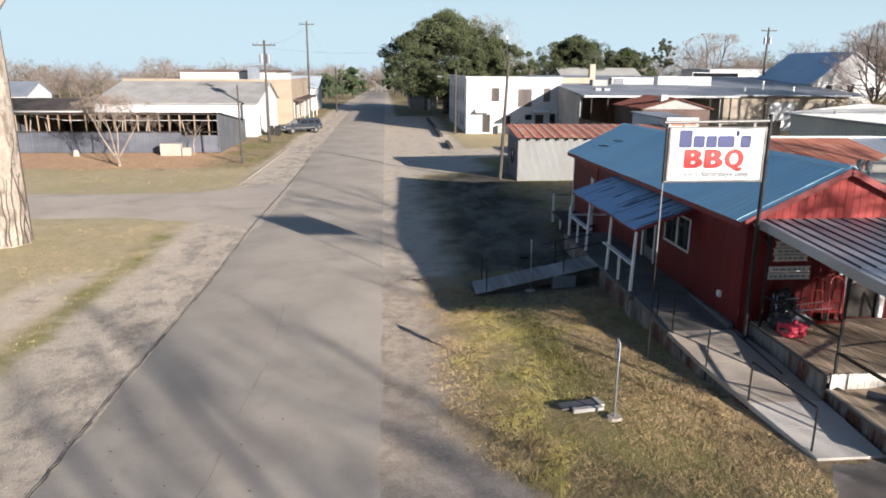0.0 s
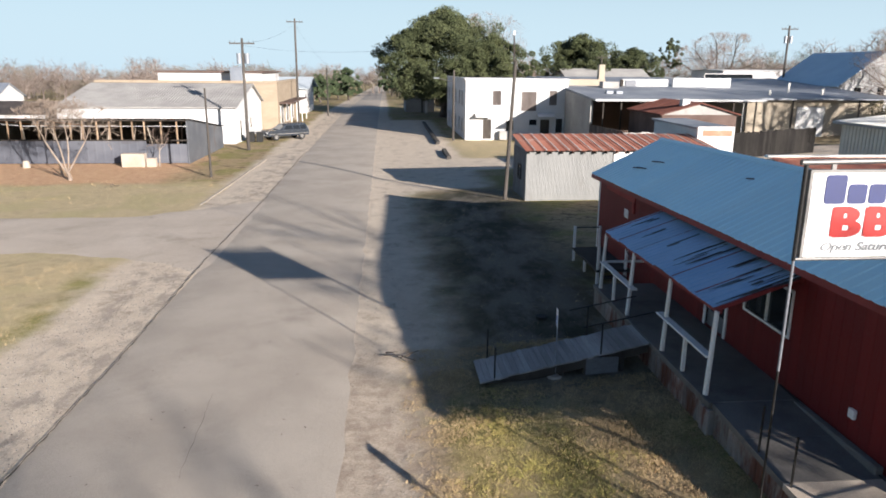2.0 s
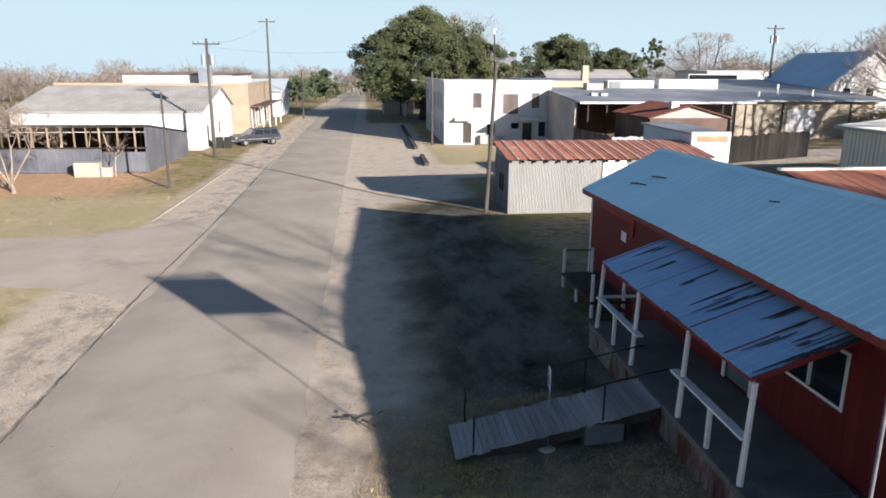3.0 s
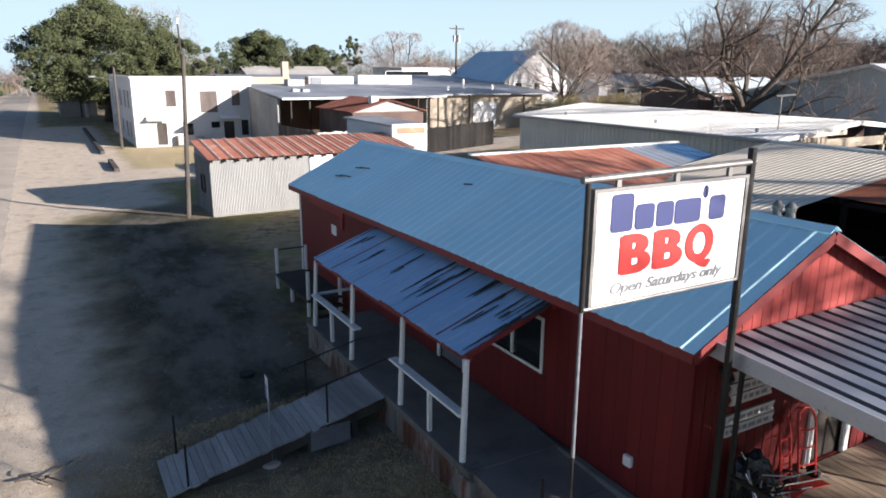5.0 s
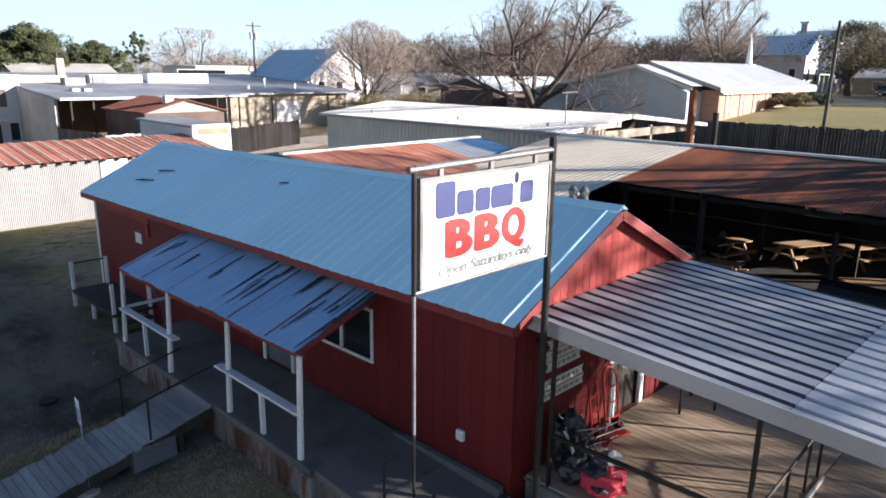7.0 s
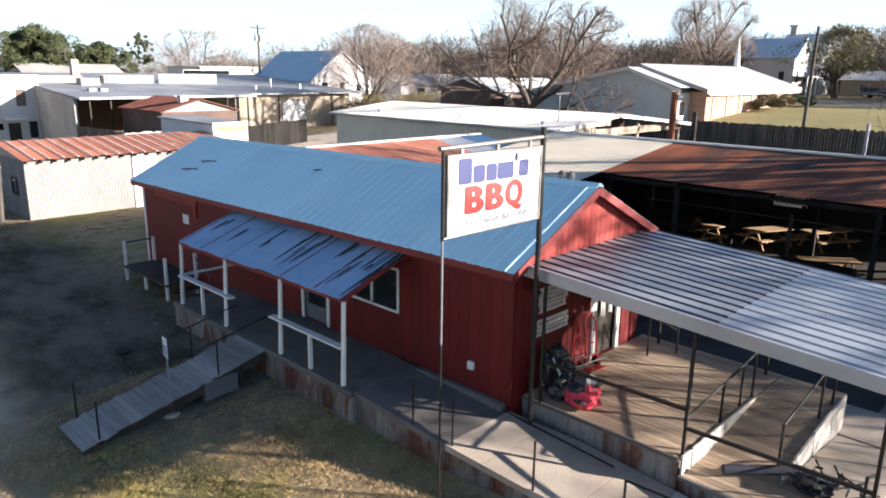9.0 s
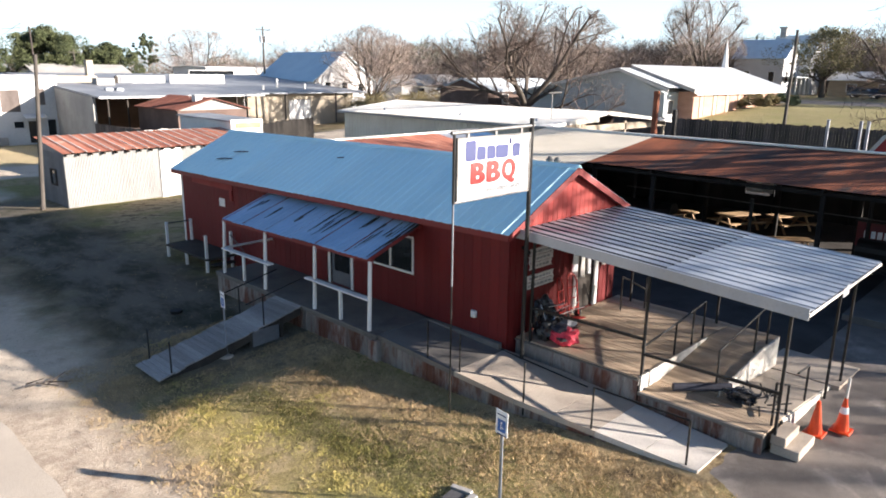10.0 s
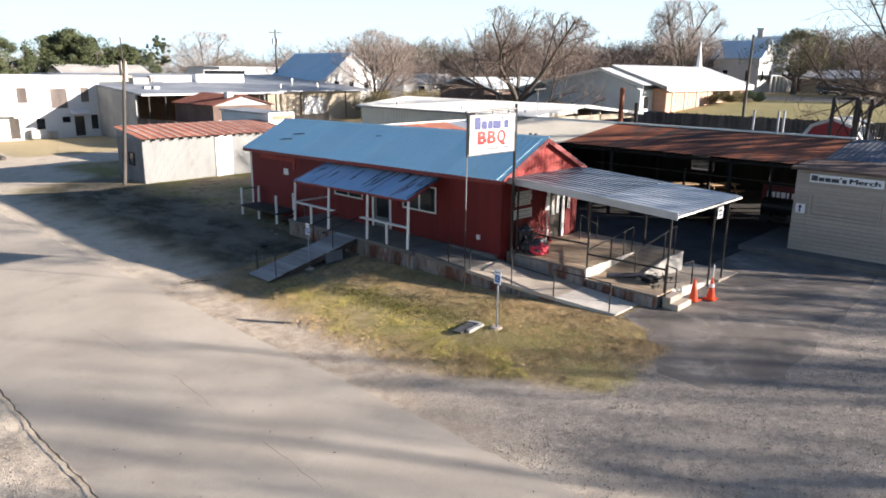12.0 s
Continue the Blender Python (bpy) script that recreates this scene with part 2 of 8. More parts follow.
M_BARK_P = surf("pale_bark", (0.27, 0.225, 0.185), (0.44, 0.385, 0.325), 2.2, 0.9, 0, 0.6, 10, (1, 1, 0.4), stain=(0.16, 0.13, 0.105), stain_scale=2.0, stain_at=(0.48, 0.62), spec=0.2)
M_MYRTLE = surf("smooth_brown_bark", (0.20, 0.155, 0.125), (0.32, 0.265, 0.22), 2.5, 0.85, 0, 0.2, 14, (1, 1, 0.35), spec=0.2)
M_GRAV = surf("crushed_gravel", (0.18, 0.163, 0.148), (0.34, 0.31, 0.282), 3.0, 0.95, 0, 0, 20, island=0.5, spec=0.15)
M_TWIG = surf("bare_twigs", (0.14, 0.106, 0.089), (0.20, 0.156, 0.132), 1.0, 0.95, 0, 0, 10, island=0.3, spec=0.1)
M_TWIG_P = surf("pale_twigs", (0.27, 0.213, 0.183), (0.36, 0.293, 0.253), 1.0, 0.95, 0, 0, 10, island=0.3, spec=0.1)
M_WOODS = surf("winter_woods", (0.20, 0.163, 0.143), (0.27, 0.224, 0.198), 0.05, 0.95, 0, 0, 3, stain=(0.13, 0.135, 0.095), stain_scale=0.05, stain_at=(0.5, 0.62), island=0.2, spec=0.1)
M_LEAF = surf("live_oak_leaves", (0.042, 0.054, 0.024), (0.085, 0.096, 0.044), 0.4, 0.6, 0, 0, 8, island=0.45, spec=0.3)
M_CEDAR = surf("cedar_leaves", (0.04, 0.06, 0.03), (0.07, 0.095, 0.045), 0.4, 0.7, 0, 0, 8, island=0.4, spec=0.3)
M_BRUSH = surf("dry_brush", (0.17, 0.14, 0.075), (0.26, 0.22, 0.12), 0.5, 0.9, 0, 0, 8, island=0.4, spec=0.1)
M_GRASS = surf("winter_grass_blades", (0.56, 0.425, 0.25), (0.45, 0.335, 0.18), 0.4, 0.9, 0, 0, 1.3, stain=(0.26, 0.19, 0.105), stain_scale=1.0, stain_at=(0.52, 0.68), island=0.35, spec=0.1)
M_GRASS_G = surf("green_winter_grass_blades", (0.56, 0.47, 0.17), (0.43, 0.38, 0.125), 0.5, 0.9, 0, 0, 1.3, stain=(0.24, 0.22, 0.07), stain_scale=1.0, stain_at=(0.52, 0.7), island=0.33, spec=0.1)
M_DEADLEAF = surf("dead_leaves", (0.27, 0.185, 0.115), (0.40, 0.29, 0.19), 2.0, 0.85, 0, 0, 6, island=0.35, spec=0.15)
M_WEED = surf("dark_green_weeds", (0.072, 0.075, 0.026), (0.14, 0.135, 0.047), 1.0, 0.9, 0, 0, 5, island=0.25, spec=0.1)
M_TYRE = plain("tyre_rubber", (0.02, 0.02, 0.02), 0.9)
M_CARBODY = plain("dark_car_paint", (0.055, 0.065, 0.08), 0.25, 0.5)
M_CHROME = plain("chrome", (0.6, 0.6, 0.6), 0.2, 0.9)
M_ORANGE = plain("orange_cone_plastic", (0.75, 0.075, 0.012), 0.5)
M_TRUCK = plain("red_enamel", (0.34, 0.018, 0.012), 0.4)
M_PINK = surf("crumpled_red_cloth", (0.55, 0.03, 0.06), (0.7, 0.06, 0.10), 3, 0.7, 0, 0.3, 20)
M_BAG = surf("black_plastic_bag", (0.012, 0.012, 0.014), (0.03, 0.03, 0.032), 4, 0.3, 0, 0.4, 12)
M_TARP = surf("dark_blue_cloth", (0.014, 0.016, 0.03), (0.03, 0.033, 0.055), 4, 0.8, 0, 0.3, 20)
M_BLUETARP = surf("blue_painted_sheet", (0.06, 0.15, 0.30), (0.09, 0.2, 0.37), 1.0, 0.5, 0.1, 0.05, 18, spread=0.08)
M_BANNER = surf("dark_red_banner", (0.10, 0.008, 0.01), (0.15, 0.014, 0.016), 2.0, 0.6, 0, 0.05, 20)
M_SIGNW = plain("white_sign_face", (0.82, 0.83, 0.84), 0.45)
M_SBLUE = plain("blue_sign_paint", (0.012, 0.022, 0.115), 0.5)
M_SYMB = plain("blue_symbol_paint", (0.03, 0.13, 0.42), 0.5)
M_SRED = plain("red_sign_paint", (0.42, 0.013, 0.010), 0.5)
M_SDARK = plain("dark_sign_paint", (0.03, 0.035, 0.05), 0.5)
M_SGREY = plain("grey_sign_paint", (0.2, 0.21, 0.22), 0.5)
M_BOARD = surf("whitewashed_plank", (0.48, 0.46, 0.44), (0.6, 0.58, 0.55), 2, 0.8, 0, 0.2, 30, (0.3, 1, 1))
M_TABLE = surf("picnic_table_wood", (0.33, 0.215, 0.115), (0.43, 0.29, 0.16), 1.5, 0.75, 0, 0.25, 30, spread=0.15)
M_BARNRED = plain("barn_red_paint", (0.35, 0.03, 0.03), 0.6)


def glass_mat():
    m, n, l = tree_of("window_glass")
    b = n["Principled BSDF"]
    b.inputs["Base Color"].default_value = (0.02, 0.024, 0.028, 1)
    b.inputs["Roughness"].default_value, b.inputs["IOR"].default_value = 0.063, 1.5
    b.inputs["Transmission Weight"].default_value = 0.25
    return m


M_GLASS = glass_mat()


def ground_mat():
    """Winter ground: dry grass with green patches, bare dirt by the streets, red soil by the old barn."""
    m, n, l = tree_of("winter_ground")
    b = n["Principled BSDF"]
    geo = n.new("ShaderNodeNewGeometry")
    xyz = n.new("ShaderNodeSeparateXYZ")
    l.new(geo.outputs["Position"], xyz.inputs[0])
    wob = noise_node(n, l, 0.35, 8, 0.65)
    wob2 = noise_node(n, l, 2.2, 6, 0.7)

    def math_node(op, a, c):
        k = n.new("ShaderNodeMath")
        k.operation = op
        for v, s in ((a, k.inputs[0]), (c, k.inputs[1])):
            if isinstance(v, (int, float)):
                s.default_value = v
            else:
                l.new(v, s)
        return k.outputs[0]

    def shifted(axis, amount):
        return math_node("ADD", xyz.outputs[axis], math_node("MULTIPLY", math_node("SUBTRACT", wob, 0.5), amount))

    def band(axis, a, c, soft, amount):
        s = shifted(axis, amount)
        return math_node("MULTIPLY", ramp(n, l, s, a - soft, a + soft), ramp(n, l, s, c - soft, c + soft, 1.0, 0.0))

    grain = noise_node(n, l, 22, 5, 0.75)
    grass = mixc(n, l, ramp(n, l, wob2, 0.3, 0.7), (0.42, 0.325, 0.19), (0.28, 0.21, 0.12))
    grass = mixc(n, l, ramp(n, l, noise_node(n, l, 1.1, 8, 0.75), 0.5, 0.66), grass, (0.12, 0.09, 0.058))
    green = mixc(n, l, ramp(n, l, grain, 0.3, 0.7), (0.17, 0.165, 0.05), (0.29, 0.27, 0.095))
    grass = mixc(n, l, ramp(n, l, noise_node(n, l, 0.28, 6, 0.6), 0.46, 0.62, 0.0, 0.8), grass, green)
    dirt = mixc(n, l, ramp(n, l, wob2, 0.25, 0.75), (0.55, 0.465, 0.365), (0.65, 0.56, 0.45))
    dirt = mixc(n, l, ramp(n, l, noise_node(n, l, 0.9, 8, 0.7), 0.5, 0.72), dirt, (0.36, 0.295, 0.228))
    # pale mown grass across the street
    grass = mixc(n, l, math_node("MULTIPLY", math_node("MULTIPLY", band("X", -40.0, -6.5, 1.0, 3.0), band("Y", 5.0, 54.0, 2.0, 5.0)), 0.6), grass, (0.56, 0.475, 0.30))
    # shoulders of the street
    col = mixc(n, l, band("X", -9.7, 1.45, 0.6, 2.6), grass, dirt)
    # gravelly grey scabs on the shoulder across the street
    scab = ramp(n, l, noise_node(n, l, 1.3, 9, 0.78, (1.0, 0.55, 1.0)), 0.46, 0.6, 0.0, 0.7)
    col = mixc(n, l, math_node("MULTIPLY", band("X", -8.6, -6.3, 0.5, 1.5), scab), col, (0.29, 0.25, 0.215))
    # browner, rougher shoulder on the yard's side
    rough_side = ramp(n, l, noise_node(n, l, 1.7, 9, 0.75), 0.4, 0.62, 0.25, 0.9)
    col = mixc(n, l, math_node("MULTIPLY", math_node("MULTIPLY", band("X", -0.4, 2.0, 0.25, 1.6), band("Y", 9.0, 25.0, 1.5, 3.0)), rough_side), col, (0.36, 0.285, 0.22))
    # a worn track left of the grass strip
    col = mixc(n, l, math_node("MULTIPLY", band("X", -12.4, -10.7, 0.5, 2.0), band("Y", 4.0, 25.5, 1.5, 4.0)), col, dirt)
    strip_green = math_node("MULTIPLY", band("X", -10.5, -9.6, 0.35, 1.2), band("Y", -20.0, 33.0, 1.0, 2.0))
    col = mixc(n, l, math_node("MULTIPLY", strip_green, ramp(n, l, noise_node(n, l, 0.55, 7, 0.7), 0.4, 0.62, 0.1, 0.85)), col, green)
    col = mixc(n, l, math_node("MULTIPLY", band("X", 0.0, 2.6, 1.5, 3.5), band("Y", 23.5, 62, 1.5, 4.0)), col, dirt)
    # worn yard beside the building, darkened for the building's shade, and the cross street
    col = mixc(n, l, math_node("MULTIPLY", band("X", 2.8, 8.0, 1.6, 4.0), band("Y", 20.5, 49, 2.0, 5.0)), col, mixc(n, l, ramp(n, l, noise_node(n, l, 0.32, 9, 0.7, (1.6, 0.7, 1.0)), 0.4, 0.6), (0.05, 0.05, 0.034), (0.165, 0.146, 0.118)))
    col = mixc(n, l, math_node("MULTIPLY", band("X", 0.5, 60.0, 1.0, 3.0), band("Y", 58.0, 66, 0.8, 3.0)), col, dirt)
    col = mixc(n, l, math_node("MULTIPLY", band("X", -1.0, 7.4, 0.8, 2.0), band("Y", 49.5, 112, 0.8, 3.0)), col, dirt)
    # straw-pale lawn before the white building
    col = mixc(n, l, math_node("MULTIPLY", math_node("MULTIPLY", band("X", 7.6, 22.0, 0.7, 2.0), band("Y", 65.5, 83, 0.8, 2.0)), 0.8), col, (0.50, 0.41, 0.25))
    # gravel in front of the lot
    slant = math_node("ADD", shifted("Y", 2.5), math_node("MULTIPLY", xyz.outputs["X"], 1.5))
    corner = math_node("MULTIPLY", ramp(n, l, slant, 13.9, 15.1, 1.0, 0.0), band("Y", -20.0, 15.5, 1.0, 2.0))
    corner = math_node("MAXIMUM", corner, band("Y", -20.0, 8.9, 0.5, 2.5))
    col = mixc(n, l, math_node("MULTIPLY", band("X", 0.4, 60.0, 0.9, 2.5), corner), col,
               mixc(n, l, ramp(n, l, noise_node(n, l, 5.0, 8, 0.8), 0.3, 0.7), (0.20, 0.175, 0.155), (0.35, 0.308, 0.27)))
    pale = ramp(n, l, noise_node(n, l, 0.5, 8, 0.7), 0.46, 0.62, 0.0, 0.6)
    col = mixc(n, l, math_node("MULTIPLY", math_node("MULTIPLY", band("X", 0.4, 60.0, 0.9, 2.5), corner), pale), col, (0.40, 0.345, 0.295))
    # green grass in the middle of the near verge
    verge = math_node("MULTIPLY", band("X", 2.0, 4.9, 0.6, 2.0), band("Y", 11.5, 20.0, 1.2, 3.0))
    col = mixc(n, l, math_node("MULTIPLY", verge, ramp(n, l, wob2, 0.35, 0.65, 0.05, 0.55)), col, mixc(n, l, ramp(n, l, grain, 0.3, 0.7), (0.24, 0.205, 0.075), (0.42, 0.35, 0.14)))
    # greener church lawn
    col = mixc(n, l, math_node("MULTIPLY", math_node("MULTIPLY", band("X", 47.0, 97.0, 1.0, 3.0), band("Y", -40.0, 36.5, 1.0, 3.0)), 0.75), col, mixc(n, l, wob, (0.17, 0.165, 0.065), (0.35, 0.31, 0.155)))
    # red soil by the pole barn
    col = mixc(n, l, math_node("MULTIPLY", band("X", -45.0, -14.0, 1.5, 5.0), band("Y", 53.5, 68, 1.0, 4.0)), col, mixc(n, l, ramp(n, l, wob2, 0.3, 0.7), (0.60, 0.40, 0.25), (0.48, 0.29, 0.17)))
    col = mixc(n, l, 0.6, col, mixc(n, l, ramp(n, l, grain, 0.2, 0.8), (0.6, 0.6, 0.6), (1.35, 1.35, 1.35)), "MULTIPLY")
    l.new(col, b.inputs["Base Color"])
    b.inputs["Roughness"].default_value = 0.95
    b.inputs["Specular IOR Level"].default_value = 0.15
    bp = n.new("ShaderNodeBump")
    bp.inputs["Strength"].default_value, bp.inputs["Distance"].default_value = 0.6, 0.05
    l.new(math_node("ADD", grain, wob2), bp.inputs["Height"])
    l.new(bp.outputs[0], b.inputs["Normal"])
    return m


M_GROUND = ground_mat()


# ---- building blocks ----
def mesh_of(name, verts, faces, material, smooth=False):
    me = bpy.data.meshes.new(name)
    me.from_pydata(verts, [], faces)
    me.update()
    if material:
        me.materials.append(material)
    if smooth:
        me.polygons.foreach_set("use_smooth", [True] * len(me.polygons))
    return me


def part(name, bm, material, parent, label=""):
    """One mesh object under a thing or a part; bm is a bmesh, a (verts, faces) pair or a mesh."""
    if isinstance(bm, bmesh.types.BMesh):
        me = bpy.data.meshes.new(name)
        bmesh.ops.recalc_face_normals(bm, faces=bm.faces[:])
        bm.to_mesh(me)
        bm.free()
        me.materials.append(material)
    elif isinstance(bm, tuple):
        me = mesh_of(name, bm[0], bm[1], material)
    else:
        me = bm
    ob = new(name, me)
    if parent:
        ob.parent = parent
    if label:
        ob["label"] = label
    return ob


def thing(name, label, category, at=(0, 0, 0), group="", kind=""):
    ob = new(name)
    ob.empty_display_size = 0.2
    ob.location = at
    ob.matrix_basis = Matrix.Translation(at)
    return tagged(ob, label, category, group, kind)


def solo(name, bm, material, label, category, group="", kind="", smooth=False):
    ob = part(name, bm, material, None)
    if smooth:
        ob.data.polygons.foreach_set("use_smooth", [True] * len(ob.data.polygons))
    return tagged(ob, label, category, group, kind)


def box(bm, x0, y0, z0, x1, y1, z1, bevel=0.0):
    v = [bm.verts.new(p) for p in ((x0, y0, z0), (x1, y0, z0), (x1, y1, z0), (x0, y1, z0), (x0, y0, z1), (x1, y0, z1), (x1, y1, z1), (x0, y1, z1))]
    fs = [bm.faces.new([v[i] for i in f]) for f in ((0, 3, 2, 1), (4, 5, 6, 7), (0, 1, 5, 4), (1, 2, 6, 5), (2, 3, 7, 6), (3, 0, 4, 7))]
    if bevel:
        es = list({e for f in fs for e in f.edges})
        bmesh.ops.bevel(bm, geom=es, offset=bevel, segments=1, affect="EDGES")
    return bm


def boxes(*rows, bevel=0.0):
    bm = bmesh.new()
    for r in rows:
        box(bm, *r, bevel=bevel)
    return bm


def prism(bm, outline, axis, a, b):
    """An outline in the two other axes, drawn out along one axis from a to b."""
    def put(p, q, s):
        return {"x": (s, p, q), "y": (p, s, q), "z": (p, q, s)}[axis]
    lo = [bm.verts.new(put(p, q, a)) for p, q in outline]
    hi = [bm.verts.new(put(p, q, b)) for p, q in outline]
    bm.faces.new(lo[::-1])
    bm.faces.new(hi)
    k = len(lo)
    for i in range(k):
        bm.faces.new((lo[i], lo[(i + 1) % k], hi[(i + 1) % k], hi[i]))
    return bm


def prism_of(outline, axis, a, b):
    return prism(bmesh.new(), outline, axis, a, b)


def tube(bm, p, q, r0, r1=None, n=8):
    p, q = Vector(p), Vector(q)
    r1 = r0 if r1 is None else r1
    d = (q - p).normalized()
    u = d.orthogonal().normalized()
    w = d.cross(u)
    a, b = [], []
    for i in range(n):
        c, s = math.cos(math.tau * i / n), math.sin(math.tau * i / n)
        a.append(bm.verts.new(p + (u * c + w * s) * r0))
        b.append(bm.verts.new(q + (u * c + w * s) * r1))
    for i in range(n):
        bm.faces.new((a[i], a[(i + 1) % n], b[(i + 1) % n], b[i]))
    bm.faces.new(a[::-1])
    bm.faces.new(b)
    return bm


def tubes(*rows, n=8):
    bm = bmesh.new()
    for r in rows:
        tube(bm, *r, n=n)
    return bm


def beam(bm, p, q, w, h):
    """A squared timber from p to q, w wide and h high."""
    p, q = Vector(p), Vector(q)
    d = (q - p).normalized()
    side = d.cross(Vector((0, 0, 1)))
    side = Vector((1, 0, 0)) if side.length < 1e-4 else side.normalized()
    up = side.cross(d)
    vs = []
    for e in (p, q):
        for a, b in ((-1, -1), (1, -1), (1, 1), (-1, 1)):
            vs.append(bm.verts.new(e + side * a * w / 2 + up * b * h / 2))
    for f in ((3, 2, 1, 0), (4, 5, 6, 7), (0, 1, 5, 4), (1, 2, 6, 5), (2, 3, 7, 6), (3, 0, 4, 7)):
        bm.faces.new([vs[i] for i in f])
    return bm


def beams(*rows):
    bm = bmesh.new()
    for r in rows:
        beam(bm, *r)
    return bm


def ribbed(p, u, v, lift, pitch=0.3, rib=0.03, wave=False, thick=0.006, steps=2, deck=False):
    """A metal sheet from corner p, spanning u (across the ribs) and v (along them), ribs raised by lift's direction."""
    p, u, v, lift = Vector(p), Vector(u), Vector(v), Vector(lift).normalized()
    count = max(1, round(u.length / pitch))
    prof = []
    if wave:
        for i in range(count):
            for k in range(4):
                prof.append(((i + k / 4) / count, rib * (0.5 - 0.5 * math.cos(math.tau * k / 4))))
    elif deck:
        for i in range(count):
            prof += [(i / count, rib), ((i + 0.66) / count, rib), ((i + 0.70) / count, 0.0), ((i + 0.96) / count, 0.0)]
    else:
        for i in range(count):
            prof += [(i / count, 0.0), ((i + 0.62) / count, 0.0), ((i + 0.72) / count, rib), ((i + 0.88) / count, rib), ((i + 0.97) / count, 0.0)]
    prof.append((1.0, rib if deck else 0.0))
    verts, faces, k = [], [], len(prof)
    for side in (0, -thick):
        for s in range(steps + 1):
            for a, h in prof:
                verts.append(p + u * a + v * (s / steps) + lift * (h + side))
    half = k * (steps + 1)
    for s in range(steps):
        for i in range(k - 1):
            a = s * k + i
            faces.append((a, a + 1, a + k + 1, a + k))
            faces.append((half + a, half + a + k, half + a + k + 1, half + a + 1))
    for i in range(k - 1):
        faces.append((i, half + i, half + i + 1, i + 1))
        e = steps * k + i
        faces.append((e, e + 1, half + e + 1, half + e))
    return verts, faces


def sheet_roof(parent, name, material, p, u, v, width=0.92, pitch=0.3, rib=0.03, wave=False, jitter=0.0, seed=1, lift=None, steps=2, alt=None, deck=False):
    """A run of metal sheets as pieces of a roof or wall."""
    rng = random.Random(seed)
    p, u, v = Vector(p), Vector(u), Vector(v)
    up = lift or u.cross(v).normalized()
    if lift is None and up.z < 0:
        up = -up
    count = max(1, round(u.length / width))
    step = u / count
    out = []
    for i in range(count):
        slip = v.normalized() * rng.uniform(-jitter, jitter)
        mt = alt[1] if alt and rng.random() < alt[0] else material
        me = mesh_of(name, *ribbed(p + step * i + slip + up * (0.002 * (i % 2)), step * 1.004, v, up, pitch, rib, wave, steps=steps, deck=deck), mt)
        out.append(part(name, me, mt, parent))
    return out


def hgt(x, y):
    """Height of the ground."""
    def ss(a, b, t):
        t = min(1.0, max(0.0, (t - a) / (b - a)))
        return t * t * (3 - 2 * t)
    z = 0.06 + 0.38 * ss(1.0, 9.0, x) * (1 - 0.85 * ss(48, 72, y))
    z += 0.15 * math.exp(-((x - 4.3) ** 2 + (y - 12.8) ** 2) / 7.0)
    z += 0.068 * max(0.0, min(x, 76) - 22) * (1 - 0.35 * ss(50, 90, y))
    # the land falls away beyond the crest of the street
    z -= 0.0175 * max(0.0, y - 130)
    return z


# ---- ground, streets ----
def ground():
    def steps(rows):
        out = []
        for a, b, n in rows:
            out += [a + (b - a) * i / n for i in range(n)]
        return out + [rows[-1][1]]
    xs = steps([(-3000, -300, 6), (-300, -60, 12), (-60, -12, 24), (-12, 16, 84), (16, 60, 44), (60, 130, 14), (130, 600, 8), (600, 3000, 5)])
    ys = steps([(-400, -40, 8), (-40, 4, 22), (4, 34, 100), (34, 80, 70), (80, 160, 20), (160, 600, 10), (600, 4000, 7)])
    verts, faces = [], []
    for y in ys:
        for x in xs:
            near = -12 < x < 16 and 4 < y < 60
            bumps = 0.035 * noise.noise((x * 0.7, y * 0.7, 3)) + (0.02 * noise.noise((x * 2.4, y * 2.4, 8)) if near else 0)
            if -6.8 < x < 0.2 or 4.5 < x < 26 and 4 < y < 34 or x < -6 and 32 < y < 47:
                bumps *= 0.2
            verts.append((x, y, hgt(x, y) + bumps - 0.02))
    k = len(xs)
    for j in range(len(ys) - 1):
        for i in range(k - 1):
            a = j * k + i
            faces.append((a, a + 1, a + k + 1, a + k))
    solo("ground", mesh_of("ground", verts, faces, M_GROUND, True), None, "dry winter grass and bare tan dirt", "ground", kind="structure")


ground()


def strip(name, left, right, y0, y1, step, z, material, label, category, ragged=0.0, seed=3, thick=0.05):
    """A street along y, with ragged edges."""
    verts, faces = [], []
    count = int((y1 - y0) / step)
    cols = [0.0, 0.08, 0.25, 0.5, 0.75, 0.92, 1.0]
    for j in range(count + 1):
        y = y0 + (y1 - y0) * j / count
        a = left + ragged * noise.noise((y * 0.9, seed, 0)) + ragged * 0.5 * noise.noise((y * 3.1, seed, 4))
        b = right + ragged * noise.noise((y * 0.8, seed, 9)) * 1.3
        for i, c in enumerate(cols):
            x = a + (b - a) * c
            crown = 0.05 * (1 - (2 * c - 1) ** 2)
            edge = -thick if i in (0, len(cols) - 1) else 0
            verts.append((x, y, hgt(x, y) + z + crown + edge))
    k = len(cols)
    for j in range(count):
        for i in range(k - 1):
            a = j * k + i
            faces.append((a, a + 1, a + k + 1, a + k))
    return solo(name, mesh_of(name, verts, faces, material, True), None, label, category, kind="structure")


strip("road", -6.35, -0.2, -60, 900, 0.5, 0.012, M_ROAD, "sun-bleached grey-tan asphalt street with worn edges", "road", 0.10, thick=0.03)


